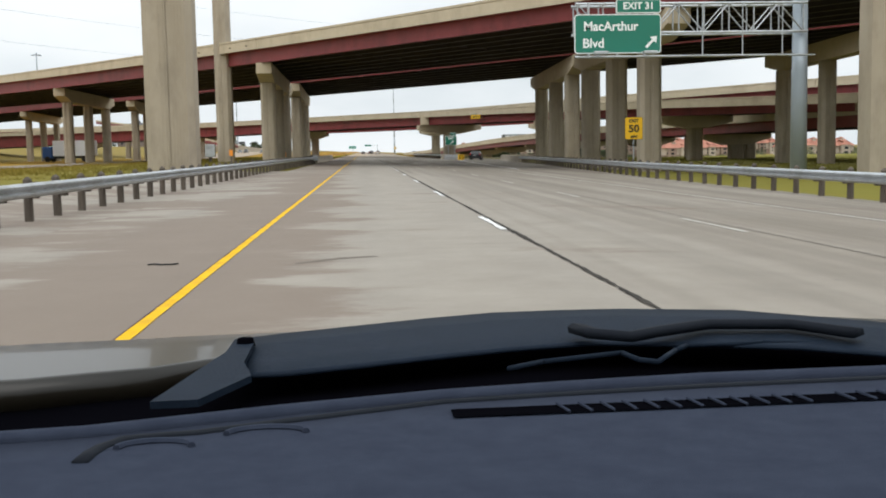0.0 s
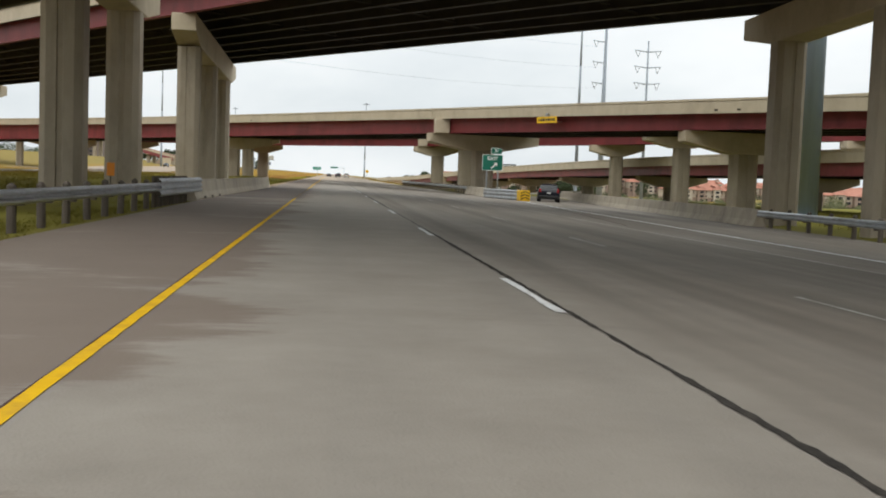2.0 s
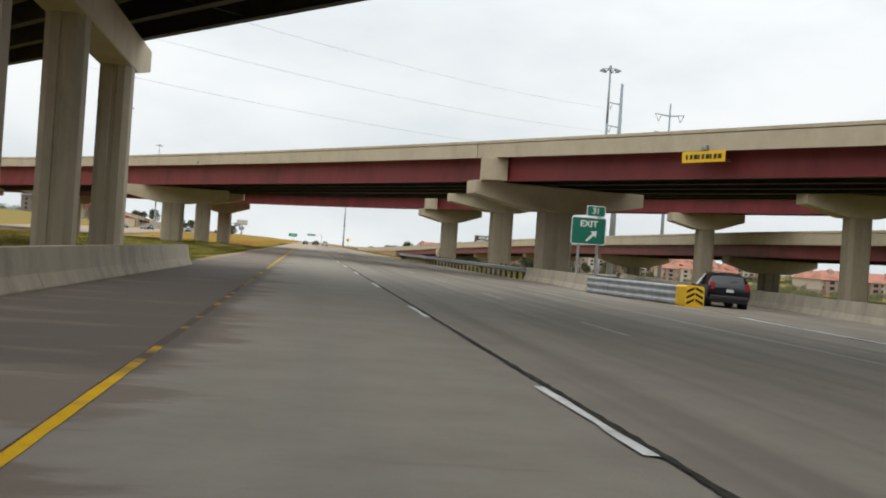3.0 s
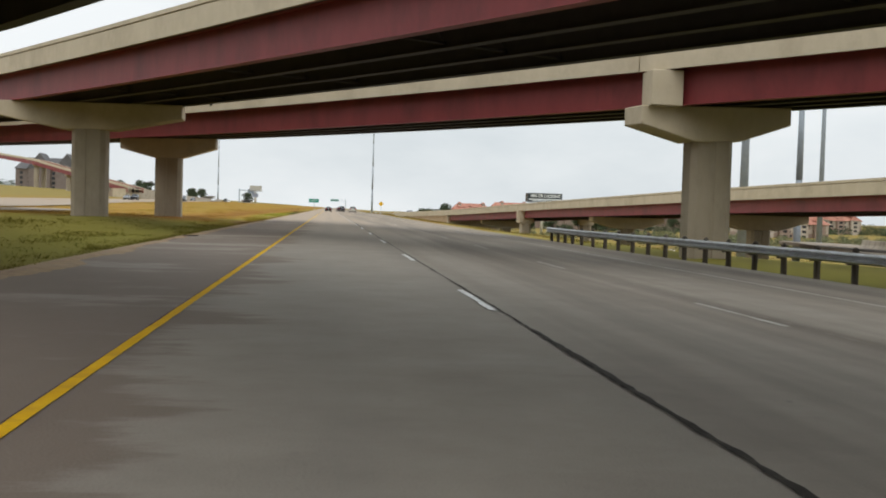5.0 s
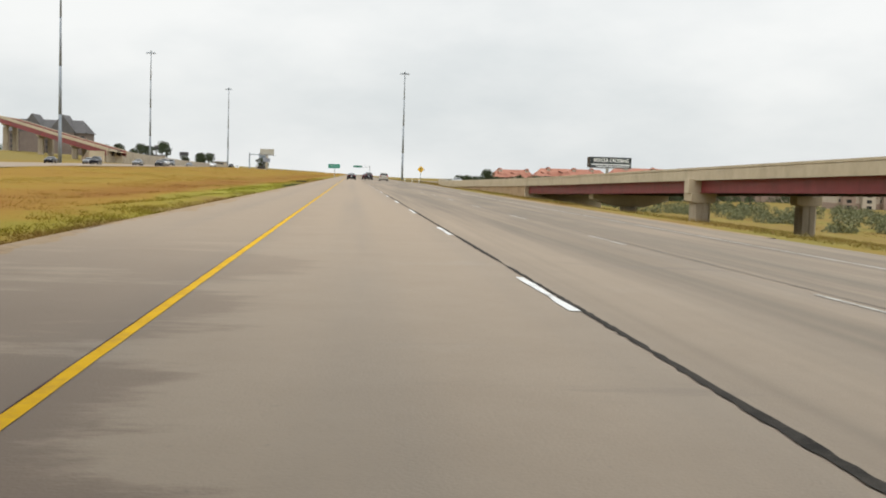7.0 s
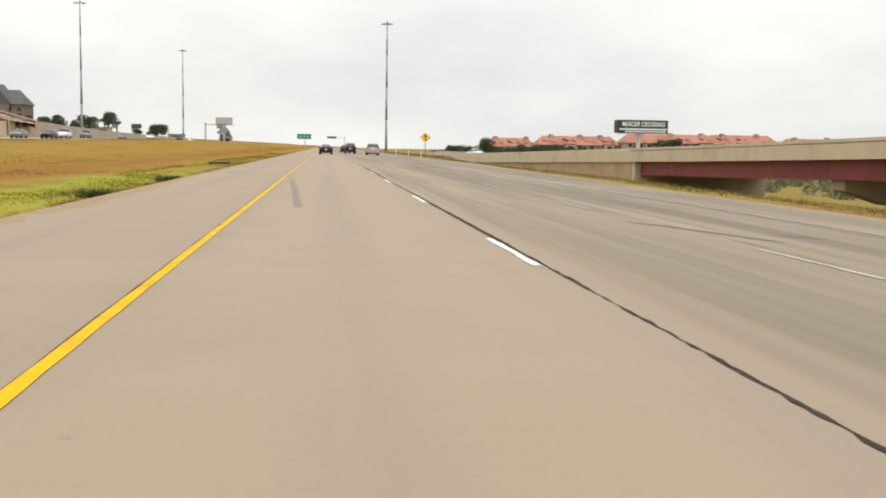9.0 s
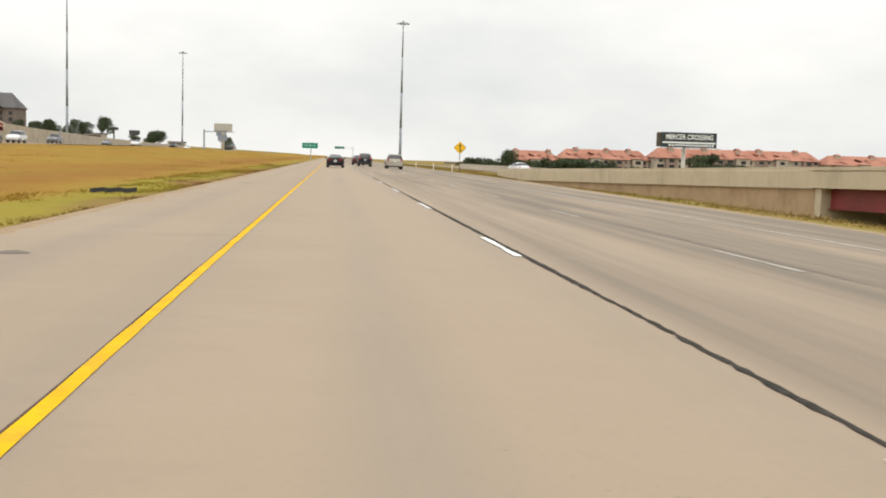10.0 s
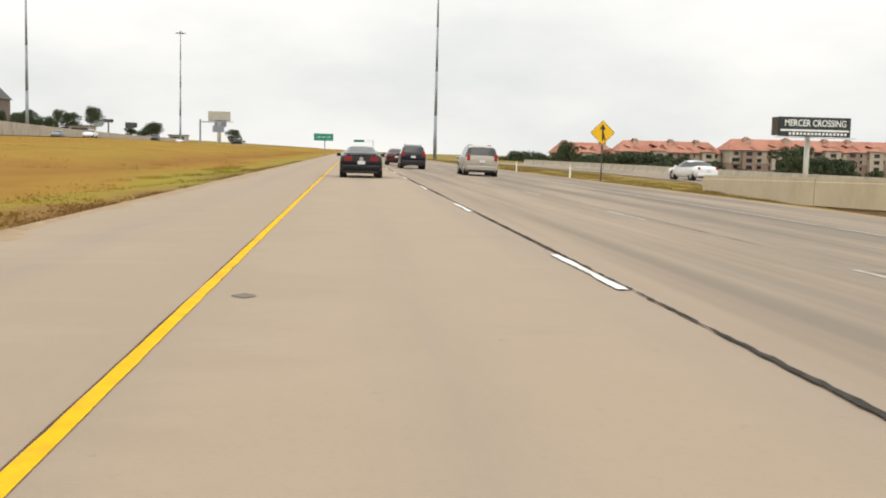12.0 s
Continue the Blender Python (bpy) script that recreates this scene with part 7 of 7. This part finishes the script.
    sweep(bm, [(-0.012, -0.02), (-0.012, -0.002), (-0.006, 0.001), (0.003, 0.001), (0.006, -0.003), (0.006, -0.02)], [EYE + p for p in lip])
    part("rear_lip", bm, M_DASH, t, "dark grey rear lip of the dashboard", True)
    # cowl below the glass line, over a black sheet for the gap's shade
    crest = [(-0.18, 1.425), (-0.10, 1.468), (-0.008, 1.511), (0.09, 1.556), (0.191, 1.591), (0.30, 1.598), (0.395, 1.592), (0.56, 1.548), (0.723, 1.40), (0.9, 1.22)]

    def lower(x):
        return float(np.interp(x, [-0.18, -0.142, -0.036, 0.096, 0.277, 0.452, 0.586, 0.65, 0.9], [1.25, 1.243, 1.278, 1.332, 1.395, 1.355, 1.307, 1.257, 1.05]))
    rows = []
    for f, z in ((0, -0.2645), (0.04, -0.262), (0.3, -0.257), (0.7, -0.252), (1.0, -0.25)):
        rows.append([(x, lower(x) + f * (y - lower(x)), z) for x, y in crest])
    sheet("wiper_cowl", rows, M_COWL, "dark blue-grey cowl panel below the windscreen", 0.004)
    # near-black sheet paints the shade in the gap
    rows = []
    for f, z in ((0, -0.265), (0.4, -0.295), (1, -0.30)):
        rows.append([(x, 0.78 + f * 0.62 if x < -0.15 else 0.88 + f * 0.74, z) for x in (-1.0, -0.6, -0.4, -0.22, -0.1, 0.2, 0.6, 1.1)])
    sheet("plenum", rows, M_GAP, "black sheet for the shaded gap below the windscreen", 0.05)
    # wiper arm, its linkage and blade
    bm = B()
    outline = [EYE + Vector(p) for p in ((-0.2227, 1.0684, -0.249), (-0.1749, 1.071, -0.249), (-0.1316, 1.1768, -0.248), (-0.1479, 1.2501, -0.247), (-0.1489, 1.3775, -0.246), (-0.165, 1.395, -0.246), (-0.1772, 1.3991, -0.246), (-0.1782, 1.3195, -0.247))]
    v = [bm.verts.new(p) for p in outline]
    w = [bm.verts.new(p - Vector((0, 0, 0.008))) for p in outline]
    bm.faces.new(v)
    bm.faces.new(w[::-1])
    for i in range(len(v)):
        j = (i + 1) % len(v)
        bm.faces.new((v[i], w[i], w[j], v[j]))
    arm = part("wiper_arm", bm, M_COWL, t, "black wiper arm")
    part("pivot", tube(B(), EYE + Vector((-0.160, 1.375, -0.250)), EYE + Vector((-0.160, 1.375, -0.240)), 0.013, 0.010, 16), M_GAP, arm, "black pivot cap")
    blade = [EYE + Vector(p) for p in ((0.2856, 1.4046, -0.243), (0.30, 1.36, -0.243), (0.3407, 1.3275, -0.243), (0.3833, 1.3592, -0.243), (0.4677, 1.4044, -0.243), (0.5796, 1.3836, -0.243), (0.6354, 1.3004, -0.243))]
    bm = B()
    sweep(bm, [(-0.014, -0.006), (-0.010, 0.003), (0.006, 0.005), (0.014, 0.0), (0.012, -0.008)], blade)
    part("wiper_blade", bm, M_GROOVE, t, "black rubber wiper blade", True)
    bm = B()
    link = [EYE + Vector(p) for p in ((0.1677, 1.2315, -0.262), (0.2145, 1.2648, -0.262), (0.3238, 1.3051, -0.262), (0.3338, 1.2592, -0.262), (0.3538, 1.2418, -0.262), (0.395, 1.3084, -0.262), (0.4197, 1.34, -0.262), (0.5241, 1.3425, -0.262), (0.6317, 1.3238, -0.262))]
    for p, q in zip(link, link[1:]):
        tube(bm, p, q, 0.0035, seg=7)
    part("wiper_linkage", bm, M_COWL, t, "thin dark wiper linkage rod", True)
    # bonnet and the wing on the driver's side
    def start(x):
        return float(np.interp(x, [-1.0, -0.43, -0.338, -0.229, -0.18, -0.008, 0.191, 0.395, 0.56, 0.723, 0.9], [1.20, 1.244, 1.285, 1.324, 1.43, 1.52, 1.60, 1.60, 1.56, 1.41, 1.23]))

    def crown(x):
        """How far the top of the bonnet reaches before it falls away."""
        return float(np.interp(x, [-1.0, -0.542, -0.449, -0.355, -0.271, -0.18, 0.0, 0.151, 0.374, 0.59, 0.771, 0.89, 1.5], [1.50, 1.577, 1.60, 1.60, 1.62, 1.66, 1.76, 1.846, 1.943, 1.937, 1.841, 1.723, 1.4]))
    rows = []
    for f in range(13):
        q = f / 12
        row = []
        for i in range(34):
            x = -0.9 + i * 0.07
            y0, y1 = start(x), crown(x)
            y = y0 + (2.6 - y0) * q ** 1.6
            zc = -0.2645 - 0.02 * min(1.0, max(0.0, x + 0.25) / 0.45) - 0.035 * (y - 1.25)
            z = zc - 0.30 * max(0.0, y - y1) ** 1.5 - 0.11 * (y - y1) + (-0.02 if f == 0 else 0.0)
            row.append((x, y, min(z, zc + 0.002)))
        rows.append(row)
    sheet("bonnet", rows, M_HOOD, "glossy dark gold bonnet", 0.04)


filming_car()
